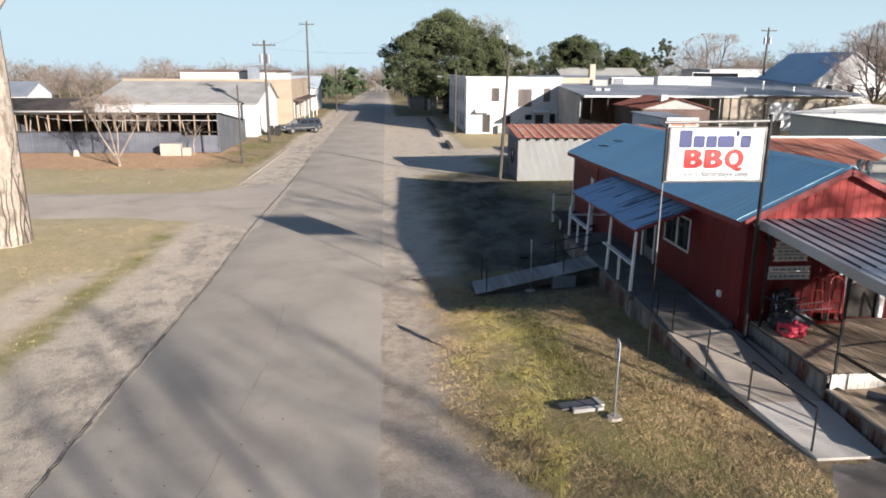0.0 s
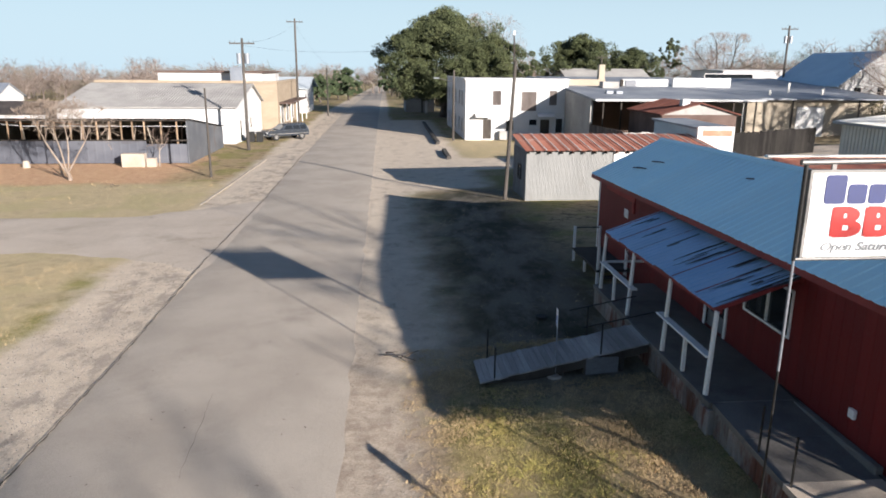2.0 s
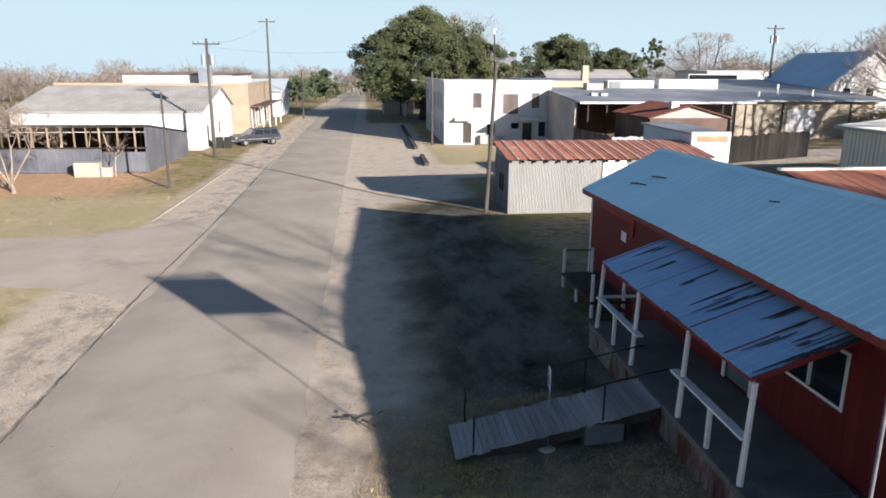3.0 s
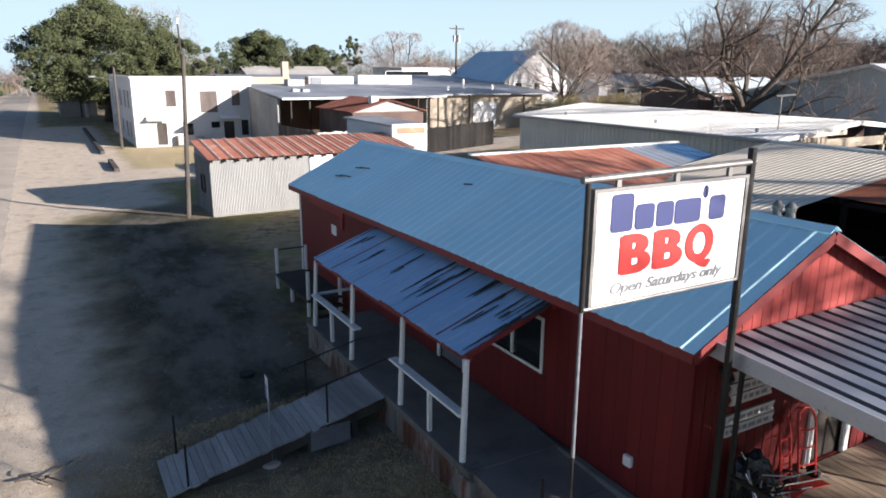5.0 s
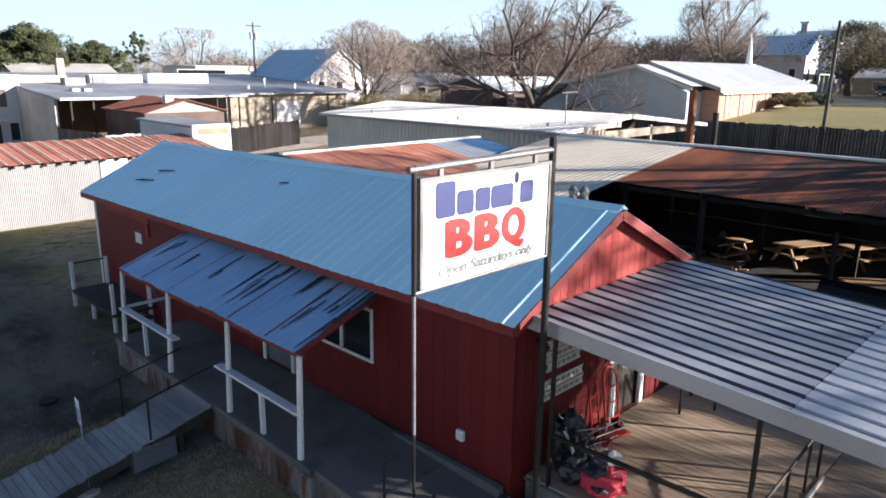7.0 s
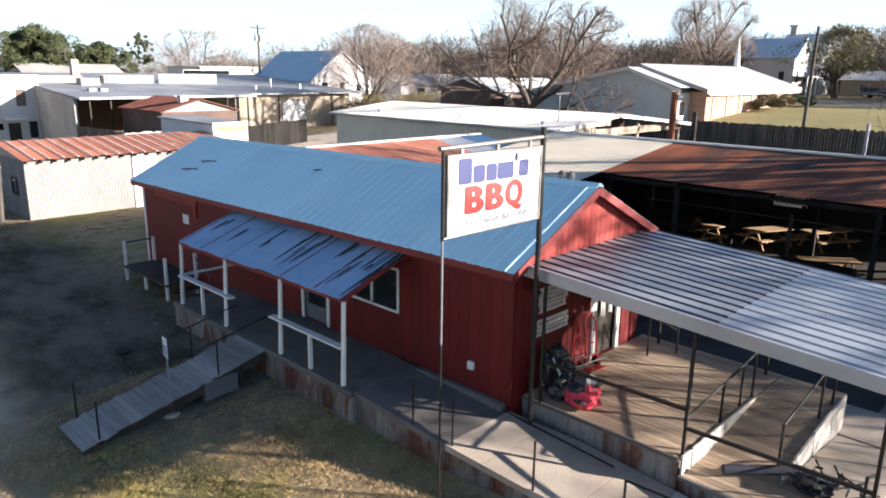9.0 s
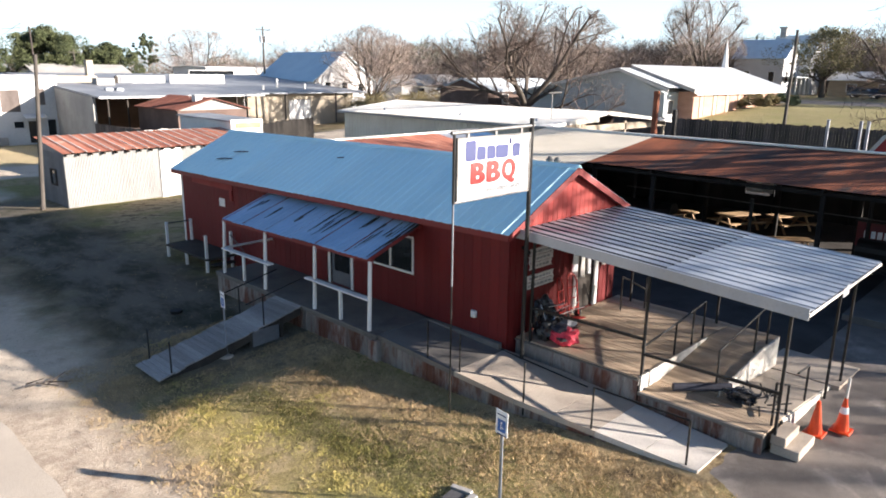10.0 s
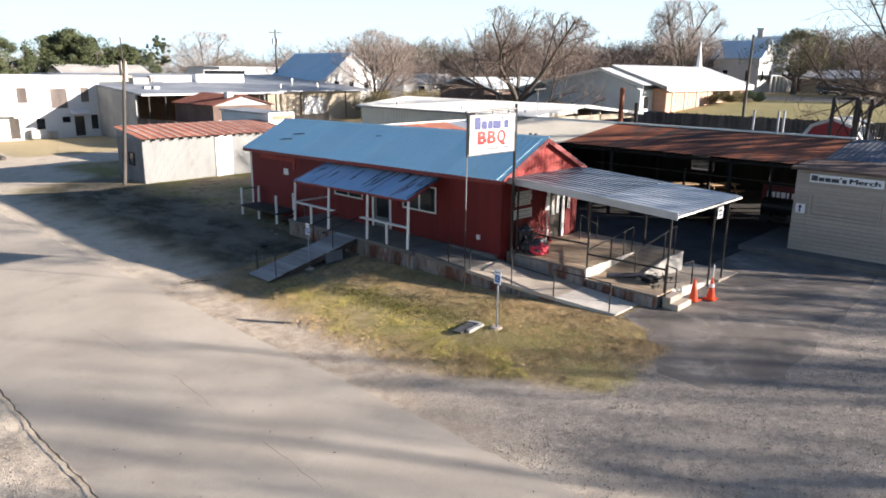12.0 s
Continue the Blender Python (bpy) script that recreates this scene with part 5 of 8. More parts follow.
def white_block():
    root = thing("white_building", "two-storey white stucco building with shuttered windows", "building")
    x0, x1, y0, y1, b, t = 9.3, 20.3, 81.6, 103.5, 0.2, 6.4
    part("wall", boxes((x0, y0, b - 0.5, x1, y1, t)), M_WALLW, root)
    part("parapet", boxes((x0 - 0.12, y0 - 0.12, t, x1 + 0.1, y0 + 0.25, t + 0.18), (x0 - 0.12, y0 + 0.25, t, x0 + 0.25, y1, t + 0.18), (x1 - 0.2, y0 + 0.25, t, x1 + 0.1, y1, t + 0.18), bevel=0.02), M_WALLW, root)
    for a, c, lo, hi in ((12.2, 13.1, 3.8, 5.3), (15.3, 16.9, 3.2, 5.2), (18.3, 19.1, 3.8, 5.3)):
        add_window(root, "s", y0, a, c, lo, hi, M_WALLW, "shuttered_window", M_FENCE)
    for a, c, lo, hi in ((13.7, 14.5, 1.1, 2.2), (16.2, 17.0, 1.7, 2.3), (19.1, 19.8, 0.9, 2.4)):
        add_window(root, "s", y0, a, c, lo, hi, M_WALLW)
    for a, c in ((11.2, 12.1), (17.4, 18.4)):
        add_window(root, "s", y0, a, c, b + 0.05, 2.3, M_WALLW, "door", M_DARKW)
    for a, c in ((10.3, 12.2), (17.0, 18.9)):
        part("canopy", prism_of([(y0 - 0.9, 2.55), (y0 + 0.0, 2.85), (y0 + 0.0, 2.95), (y0 - 0.9, 2.65)], "x", a, c), M_WALLW, root)
    for yy in (84.0, 87.0, 91.0, 95.5, 99.5):
        add_window(root, "w", x0, yy, yy + 0.9, 3.6, 5.2, M_WALLW, "shuttered_window", M_FENCE)
        add_window(root, "w", x0, yy, yy + 0.9, 0.8, 2.2, M_WALLW)
    for xx, zz in ((12.9, 1.1), (14.6, 0.9)):
        part("air_unit", boxes((xx, y0 - 0.75, b, xx + 0.8, y0 - 0.05, zz), bevel=0.03), M_GREYB, root)


white_block()


def covered_market():
    root = thing("market_hall", "low commercial building with a wide grey flat roof and open canopy", "building")
    def top(y):
        return 4.9 + 0.066 * (y - 70.5)
    part("wall", prism_of([(72.0, 0.1), (81.5, 0.1), (81.5, top(81.5) - 0.2), (72.0, top(72.0) - 0.2)], "x", 20.0, 20.25), M_GREYB, root)
    # dark brown stands in for the shade under the canopy
    part("back_wall", boxes((20.3, 82.0, 0.1, 36.0, 82.3, 5.4)), M_BROWN, root)
    part("wall", boxes((36.0, 73.3, 0.2, 50.0, 96.0, 4.85)), M_CREAM, root)
    part("return_wall", boxes((35.75, 73.6, 0.2, 35.99, 82.0, 4.9)), M_WALLW, root)
    part("canopy_roof", prism_of([(70.5, top(70.5) - 0.14), (70.5, top(70.5)), (97.0, top(97.0)), (97.0, top(97.0) - 0.14)], "x", 20.0, 36.3), M_FLATR, root)
    part("roof", prism_of([(72.4, top(72.4) - 0.2), (72.4, top(72.4) - 0.05), (97.0, top(97.0) - 0.05), (97.0, top(97.0) - 0.2)], "x", 36.3, 51.5), M_FLATR, root)
    part("fascia", boxes((20.0, 70.45, top(70.5) - 0.16, 36.3, 70.498, top(70.5) + 0.02)), M_WALLW, root, "white roof edge")
    for x in (20.9, 22.6, 24.6, 27.6, 30.6, 33.4, 35.6):
        part("post", boxes((x - 0.06, 70.9, 0.1, x + 0.06, 71.02, top(70.9) - 0.15)), M_DARKW, root)
    for y in (72.0, 75.0, 78.0, 81.0):
        part("joist", boxes((20.3, y, top(y) - 0.42, 35.7, y + 0.12, top(y) - 0.16)), M_DARKW, root)
    # parapets and gear beyond the roof
    for x0, x1, y, h, mt in ((20.5, 25.2, 84.5, 0.75, M_CREAM), (27.0, 32.2, 84.0, 0.8, M_WALLW), (32.6, 39.2, 83.6, 0.95, M_WALLW)):
        part("parapet", boxes((x0, y, 5.5, x1, y + 0.4, 5.75 + h), bevel=0.02), mt, root)
    part("chimney", boxes((25.5, 88, 5.6, 26.2, 88.7, 8.1), bevel=0.02), M_CREAM, root)
    part("roof_vent", boxes((26.6, 83.4, 5.6, 26.9, 83.7, 6.5)), M_DARKW, root)
    part("louvre", boxes((27.3, 83.9, 5.7, 28.5, 83.98, 6.45)), M_GREYW, root, "dark louvre panel")
    part("roof_unit", boxes((24.0, 81.5, 5.5, 25.8, 82.8, 6.3), bevel=0.04), M_GREYB, root)
    for x, y in ((22.6, 75.6), (23.5, 75.4)):
        part("roof_unit", boxes((x, y, top(y) - 0.02, x + 0.7, y + 0.6, top(y) + 0.3), bevel=0.04), M_GALV, root)
    for x, y, h in ((43.0, 78.5, 0.9), (45.5, 76.5, 0.5), (39.6, 76.0, 0.4)):
        part("vent_stack", tubes(((x, y, top(y) - 0.1), (x, y, top(y) + h), 0.12), n=8), M_WHITER, root)
    add_window(root, "s", 73.3, 41.1, 43.9, 0.7, 4.1, M_GREYB, "roller_door", M_WHITE)
    for x in (40.6, 47.5):
        part("downpipe", boxes((x - 0.05, 73.18, 0.3, x + 0.05, 73.29, 4.8)), M_FENCE, root)


covered_market()


def back_shed():
    # dark walls under a pale gable: the walls' shade is put into the colour
    root = gable_house("back_shed", "shed with shade-darkened walls and a rusted gable roof below the canopy", 23.2, 29.5, 62.6, 70.3, 0.6, 4.02, 4.88, "y", M_BROWN, M_RUST_D, over=0.25, gable_mat=M_GREYB, category="shed", sheets=True)
    part("chimney", boxes((25.1, 63.2, 4.2, 25.75, 63.85, 5.25), bevel=0.02), M_WALLW, root, "white chimney block")


back_shed()


def outbuilding():
    root = thing("white_outbuilding", "narrow pale blue outbuilding with a flat grey roof", "shed")
    part("wall", boxes((19.25, 47.2, 0.2, 21.4, 54.0, 4.15)), M_LBLUE, root)
    part("front", boxes((19.2, 47.0, 0.2, 21.45, 47.19, 4.3)), M_WHITE, root, "white front of peeling plaster")
    part("peeling_band", boxes((19.5, 46.97, 3.75, 21.3, 46.995, 4.1)), M_RUST_P, root, "peeling brown band")
    part("roof", prism_of([(47.2, 4.15), (54.2, 4.2), (54.2, 4.32), (47.2, 4.27)], "x", 19.1, 21.5), M_FLATR, root)


outbuilding()


def picket_fence(label, p, q, height, material, width=0.14, gap=0.012, group="", base_drop=0.05, seed=1, top=None, fixed=None):
    """A board fence from p to q, each board a piece."""
    rng = random.Random(seed)
    root = thing("board_fence", label, "fence", group=group)
    p, q = Vector((*p, 0)), Vector((*q, 0))
    d = q - p
    n = int(d.length / (width + gap))
    u = d.normalized()
    s = Vector((-u.y, u.x, 0)) * 0.012
    for i in range(n):
        a = p + u * (i * (width + gap))
        z = hgt(a.x, a.y) if fixed is None else fixed
        h = height + rng.uniform(-0.06, 0.06)
        b = a + u * width
        v = [(*(a - s).xy, z), (*(b - s).xy, z), (*(b + s).xy, z), (*(a + s).xy, z)]
        v += [(x, y, z + h) for x, y, _ in v]
        part("board", (v, [(0, 3, 2, 1), (4, 5, 6, 7), (0, 1, 5, 4), (1, 2, 6, 5), (2, 3, 7, 6), (3, 0, 4, 7)]), material, root)
    k = max(2, int(d.length / 2.4))
    for i in range(k + 1):
        a = p + d * (i / k) + s * 6
        z = hgt(a.x, a.y) if fixed is None else fixed
        part("post", boxes((a.x - 0.05, a.y - 0.05, z, a.x + 0.05, a.y + 0.05, z + height - 0.1)), material, root)
    for h in (0.4, height - 0.4):
        z0 = hgt(p.x, p.y) if fixed is None else fixed
        z1 = hgt(q.x, q.y) if fixed is None else fixed
        part("rail", beams((p + s * 3 + Vector((0, 0, z0 + h)), q + s * 3 + Vector((0, 0, z1 + h)), 0.04, 0.09)), material, root)


picket_fence("dark weathered board fence behind the smoke yard", (45.5, 36.0), (46.5, -4.0), 2.3, M_FENCE, 0.17, seed=2)
picket_fence("dark brown board fence beside the canopy", (20.02, 72.0), (20.1, 62.6), 2.45, M_FENCE, 0.2, seed=3)
picket_fence("pale weathered board fence before the canopy", (20.2, 62.4), (23.6, 61.6), 2.4, M_BOARD, 0.2, seed=4)
picket_fence("dark board fence beside the back sheds", (25.0, 60.6), (35.6, 61.2), 2.05, M_NEARBLACK, 0.2, seed=5)


def metal_hall():
    root = thing("metal_hall", "long tan metal hall with a white low-pitched roof", "building")
    x0, x1, y0, y1 = 27.7, 41.3, 28.9, 46.4
    b, ev, rd = 0.7, 4.66, 5.26
    xr, xo = 33.0, 31.5
    part("wall", boxes((x0 + 0.05, y0 + 0.06, b, xo, y1, ev)), M_TAN, root)
    # the open bay's shade is put into the wall as dark brown
    part("wall", boxes((xo, y0 + 4.0, b, x1, y1, ev - 0.1)), M_BROWN, root, "dark recessed wall of an open bay")
    part("gable", prism_of([(x0 + 0.05, ev), (xr, ev), (xr, rd - 0.04)], "y", y0 + 0.06, y1), M_TAN, root)
    for x in (36.0, x1 - 0.2):
        part("post", boxes((x - 0.08, y0, 0.9, x + 0.08, y0 + 0.16, ev)), M_CREAM, root)
    part("header", boxes((xo, y0, ev - 0.55, x1, y0 + 0.14, ev - 0.15)), M_CREAM, root)
    sheet_roof(root, "wall_sheet", M_TAN, (x0 + 0.03, y0, b), (0, y1 - y0, 0), (0, 0, ev - b), width=0.92, pitch=0.3, rib=0.035, lift=Vector((-1, 0, 0)), seed=51)
    sheet_roof(root, "wall_sheet", M_CREAM, (x0, y0 + 0.03, b), (xo - x0, 0, 0), (0, 0, ev - b - 0.02), width=0.92, pitch=0.3, rib=0.035, lift=Vector((0, -1, 0)), seed=52)
    sheet_roof(root, "roof_sheet", M_WHITER, (x0 - 0.3, y0 - 0.5, ev + 0.02), (0, y1 - y0 + 0.8, 0), (xr - x0 + 0.3, 0, rd - ev), width=0.92, pitch=0.3, rib=0.03, seed=53)
    sheet_roof(root, "roof_sheet", M_WHITER, (xr, y0 - 0.5, rd + 0.02), (0, y1 - y0 + 0.8, 0), (x1 - xr + 0.3, 0, ev - rd - 0.2), width=0.92, pitch=0.3, rib=0.03, seed=54)
    part("gutter", boxes((x0 - 0.42, y0 - 0.5, ev - 0.12, x0 - 0.3, y1 + 0.3, ev + 0.01), bevel=0.02), M_GREYB, root, "grey gutter")
    part("rake_trim", beams(((x0 - 0.3, y0 - 0.52, ev - 0.02), (xr, y0 - 0.52, rd - 0.04), 0.04, 0.2), ((xr, y0 - 0.52, rd - 0.04), (x1 + 0.3, y0 - 0.52, ev - 0.24), 0.04, 0.2)), M_WHITER, root)
    for y in (30.2, 36.0, 43.0):
        part("roof_vent", tubes(((x0 + 0.8, y, ev + 0.05), (x0 + 0.8, y, ev + 0.35), 0.07), n=8), M_GALV, root)
    part("antenna", tubes(((29.6, 30.0, 4.8), (29.6, 30.0, 6.4), 0.03), ((29.2, 30.0, 6.35), (30.2, 29.8, 6.4), 0.05), n=6), M_STEEL, root)


metal_hall()


def link_roof():
    root = thing("link_roof", "rusted sheet roof joining the red building to the metal hall", "roof")
    x0, x1, y0, y1, z0, z1 = 14.6, 24.6, 25.5, 31.0, 3.6, 4.5
    part("frame", prism_of([(y0 + 0.1, 0.3), (y1 - 0.1, 0.3), (y1 - 0.1, z1 - 0.06), (y0 + 0.1, z0 - 0.06)], "x", x0 + 0.1, x1), M_DARKW, root)
    n = 12
    w = (x1 - x0) / n
    for i in range(n):
        mt = M_RUST_P if i < 8 else M_GALV_L if i < 10 else M_BLUETARP
        me = mesh_of("roof_sheet", *ribbed((x0 + w * i, y0, z0 + 0.003 * (i % 2)), (w, 0, 0), (0, y1 - y0, z1 - z0), (0, -0.1, 1), 0.42, 0.012), mt)
        part("roof_sheet", me, mt, root)
    part("ridge_trim", boxes((x0 - 0.1, y1 - 0.1, z1 - 0.02, x1, y1 + 0.15, z1 + 0.06), bevel=0.02), M_WHITER, root)


link_roof()


def smoke_yard():
    root = thing("smoke_yard_shelter", "open timber shelter with a rusted metal roof over picnic tables", "shelter")
    x0, x1, z0, z1 = 21.0, 26.6, 3.95, 4.68
    yj = 22.0
    sheet_roof(root, "roof_sheet", M_CREAMR, (x0 - 4.6, yj, z0 - 0.55), (0, 6.1, 0), (x1 - x0 + 4.6, 0, z1 - z0 + 0.57), width=0.92, pitch=0.23, rib=0.014, seed=61)
    sheet_roof(root, "roof_sheet", M_RUST_S, (x0, 9.6, z0), (0, yj - 9.6 + 0.05, 0), (x1 - x0, 0, z1 - z0), width=0.7, pitch=0.1, rib=0.009, wave=True, jitter=0.04, seed=62)
    part("ridge_trim", boxes((x1 - 0.1, 9.6, z1 + 0.0, x1 + 0.12, yj + 6.1, z1 + 0.09), bevel=0.02), M_WHITER, root, "pale ridge trim")
    sheet_roof(root, "roof_sheet", M_SLATE, (x0 + 0.2, 7.4, z0 + 0.02), (0, 2.3, 0), (x1 - x0 - 0.2, 0, z1 - z0), width=0.92, pitch=0.23, rib=0.012, seed=63)
    # near-black frame: the shade under the roof is put into its colour
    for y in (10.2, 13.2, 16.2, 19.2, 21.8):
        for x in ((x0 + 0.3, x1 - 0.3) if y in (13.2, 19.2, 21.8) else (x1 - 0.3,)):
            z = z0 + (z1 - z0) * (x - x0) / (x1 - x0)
            part("post", boxes((x - 0.07, y - 0.07, 0.3, x + 0.07, y + 0.07, z - 0.12)), M_NEARBLACK, root)
        part("rafter", beams(((x0, y, z0 - 0.09), (x1, y, z1 - 0.09), 0.06, 0.14)), M_NEARBLACK, root)
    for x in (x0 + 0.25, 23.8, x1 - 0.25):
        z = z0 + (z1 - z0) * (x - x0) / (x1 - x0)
        part("beam", boxes((x - 0.05, 9.7, z - 0.28, x + 0.05, yj + 6.0, z - 0.14)), M_NEARBLACK, root)
    # back slope beyond the ridge, and below it an added board screen with gaps, to shape the light inside
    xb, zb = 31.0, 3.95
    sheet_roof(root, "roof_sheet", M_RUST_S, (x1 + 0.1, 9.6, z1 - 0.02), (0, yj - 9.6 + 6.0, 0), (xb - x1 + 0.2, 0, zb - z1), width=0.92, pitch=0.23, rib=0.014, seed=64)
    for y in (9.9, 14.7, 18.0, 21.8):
        part("post", boxes((xb - 0.2, y - 0.07, 0.6, xb - 0.06, y + 0.07, zb - 0.05)), M_NEARBLACK, root)
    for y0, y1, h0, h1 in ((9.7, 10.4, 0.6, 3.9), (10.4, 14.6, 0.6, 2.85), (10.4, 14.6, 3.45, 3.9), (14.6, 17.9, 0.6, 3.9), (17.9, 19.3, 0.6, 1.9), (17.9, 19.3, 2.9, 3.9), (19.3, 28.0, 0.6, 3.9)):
        part("back_board", boxes((xb - 0.05, y0, h0, xb + 0.03, y1, h1)), M_NEARBLACK, root)
    part("rail", boxes((x0 + 0.3, 10.3, 1.45, x0 + 0.36, 21.6, 1.52)), M_NEARBLACK, root)
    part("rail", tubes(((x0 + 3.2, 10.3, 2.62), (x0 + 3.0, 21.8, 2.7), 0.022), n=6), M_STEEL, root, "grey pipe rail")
    part("side_wall", boxes((x0, 27.9, 0.3, xb, 28.05, 3.7)), M_NEARBLACK, root)


smoke_yard()


def picnic_table():
    root = thing("picnic_table", "sunlit yellowish timber picnic table with benches", "table", group="picnic tables in the smoke yard")
    for i in range(5):
        part("top_board", boxes((-0.38 + 0.155 * i, -0.95, 0.72, -0.24 + 0.155 * i, 0.95, 0.76)), M_TABLE, root)
    for x in (-0.75, 0.6):
        part("bench", boxes((x, -0.95, 0.42, x + 0.25, 0.95, 0.46)), M_TABLE, root)
    for y in (-0.7, 0.7):
        part("leg", beams(((-0.6, y, 0.0), (-0.15, y, 0.72), 0.05, 0.09)), M_TABLE, root)
        part("leg", beams(((0.6, y, 0.0), (0.15, y, 0.72), 0.05, 0.09)), M_TABLE, root)
        part("brace", boxes((-0.75, y - 0.03, 0.36, 0.85, y + 0.03, 0.42)), M_TABLE, root)
    return root


tb = picnic_table()
tb.matrix_basis = pose(27.5, 18.2, hgt(27.5, 18.2) - 0.05, 0, 0, 62)
for x, y, r in ((28.6, 16.4, 62), (23.8, 19.8, 5), (24.8, 15.2, 40), (26.2, 20.4, 70)):
    copy_thing(tb, pose(x, y, hgt(x, y) - 0.05, 0, 0, r))


def pale_board():
    root = thing("notice_board", "pale weathered boards hung under the shelter's back edge", "board")
    for z in (2.05, 2.32, 2.59):
        part("plank", boxes((30.78, 17.95, z, 30.82, 19.2, z + 0.24), bevel=0.004), M_BOARD, root)


pale_board()


def counter_banner():
    root = thing("counter_front", "dark red counter front with faded white writing under the shelter", "counter")
    part("panel", boxes((24.62, 10.2, 1.55, 24.7, 12.85, 2.45), bevel=0.01), M_BANNER, root)
    part("top", boxes((24.5, 10.15, 2.45, 25.2, 12.9, 2.5), bevel=0.008), M_DARKW, root)
    part("base", boxes((24.7, 10.2, 0.5, 25.1, 12.85, 2.44)), M_DARKW, root)
    y = 12.6
    for w in (0.16, 0.14, 0.15, 0.2, 0.1, 0.0, 0.2, 0.2, 0.2):
        if w:
            part("bar", boxes((24.61, y - w, 1.88, 24.619, y, 2.14)), M_SIGNW, root)
        y -= w + 0.06


counter_banner()


def barrel(x, y, r, h, z, material, label, lying=False):
    root = thing("smoker_pit", label, "smoker", group="pits in the smoke yard")
    if lying:
        part("drum", tubes(((x, y - h / 2, z + r + 0.4), (x, y + h / 2, z + r + 0.4), r), n=16), material, root)
        part("chimney_pipe", tubes(((x, y + h / 2 - 0.2, z + r * 2 + 0.35), (x, y + h / 2 - 0.2, z + 2.6), 0.07), n=8), material, root)
        for dy in (-h / 3, h / 3):
            part("leg", boxes((x - r * 0.7, y + dy - 0.04, z, x + r * 0.7, y + dy + 0.04, z + 0.5)), material, root)
    else:
        part("drum", tubes(((x, y, z), (x, y, z + h), r), n=14), material, root)
    return root


for x, y in ((24.6, 11.6), (22.6, 15.0), (25.6, 21.4)):
    barrel(x, y, 0.42, 2.2, hgt(x, y), M_BLACK, "black steel barbecue pit under the shelter", True)


def merch_hut():
    root = thing("merch_hut", "beige lap-sided hut with a shallow roof and name board", "building")
    x0, x1, y0, y1 = 19.7, 27.0, 4.4, 9.92
    b, t = 0.5, 4.05
    part("slab", boxes((18.75, y0, 0.2, x1, 10.1, 0.68), bevel=0.02), M_CONC_D, root, "worn concrete slab edge")
    part("slab", boxes((18.9, 10.1, 0.2, 24.0, 11.6, 0.66), bevel=0.02), M_CONC_D, root)
    part("wall", boxes((x0 + 0.02, y0, b, x1, y1 - 0.02, t - 0.12)), M_SIDING, root)
    z = b
    while z < t - 0.18:
        zt = min(z + 0.143, t - 0.13)
        part("siding_board", prism_of([(x0 - 0.034, z), (x0 + 0.018, z), (x0 + 0.018, zt), (x0 - 0.014, zt)], "y", y0, y1), M_SIDING, root)
        z += 0.158
    z = b
    while z < t - 0.18:
        zt = min(z + 0.16, t - 0.13)
        part("siding_board", prism_of([(y1 - 0.018, z), (y1 + 0.028, z), (y1 + 0.004, zt), (y1 - 0.018, zt)], "x", x0, x1), M_SIDING, root)
        z += 0.158
    part("roof", prism_of([(x0 - 0.25, t - 0.12), (x1 + 0.2, t + 0.16), (x1 + 0.2, t + 0.24), (x0 - 0.25, t - 0.02)], "y", y0, y1 + 0.2), M_BROWN, root)
    sh = part("shutter_frame", boxes((x0 - 0.065, 6.82, 2.12, x0 - 0.03, 6.9, 3.05), (x0 - 0.065, 9.24, 2.12, x0 - 0.03, 9.32, 3.05), (x0 - 0.065, 6.9, 2.97, x0 - 0.03, 9.24, 3.05), (x0 - 0.065, 6.9, 2.12, x0 - 0.03, 9.24, 2.2)), M_SIDING, root, "beige shutter surround")
    part("trim_board", boxes((x0 - 0.06, y0, 3.3, x0 - 0.03, y1, 3.37)), M_SIDING, root)
    part("lamp_box", boxes((x0 - 0.14, 9.95, 1.75, x0 + 0.02, 10.1, 2.0), bevel=0.02), M_BLACK, root, "black wall lamp")
    return root


merch_hut()


def timber_tower():
    """A braced frame of dark posts standing behind the shelter's end."""
    root = thing("timber_frame", "braced frame of thick dark timber posts behind the hut", "frame")
    spots = ((26.9, 10.95), (27.65, 10.15), (29.1, 10.35), (29.5, 9.95))
    tops = []
    for i, (x, y) in enumerate(spots):
        top = Vector((x + 0.08, y - 0.05, 6.5))
        tops.append((Vector((x, y, 1.2)), top))
        part("post", tubes(((x, y, hgt(x, y) - 0.05), top, 0.095, 0.085), n=8), M_DARKW, root)
    for a, b in ((0, 1), (1, 3), (3, 2), (2, 0)):
        part("beam", beams((tops[a][1], tops[b][1], 0.1, 0.12)), M_DARKW, root)
        part("brace", tubes((tops[a][0].lerp(tops[a][1], 0.55), tops[b][0].lerp(tops[b][1], 0.97), 0.035), n=6), M_DARKW, root)


timber_tower()


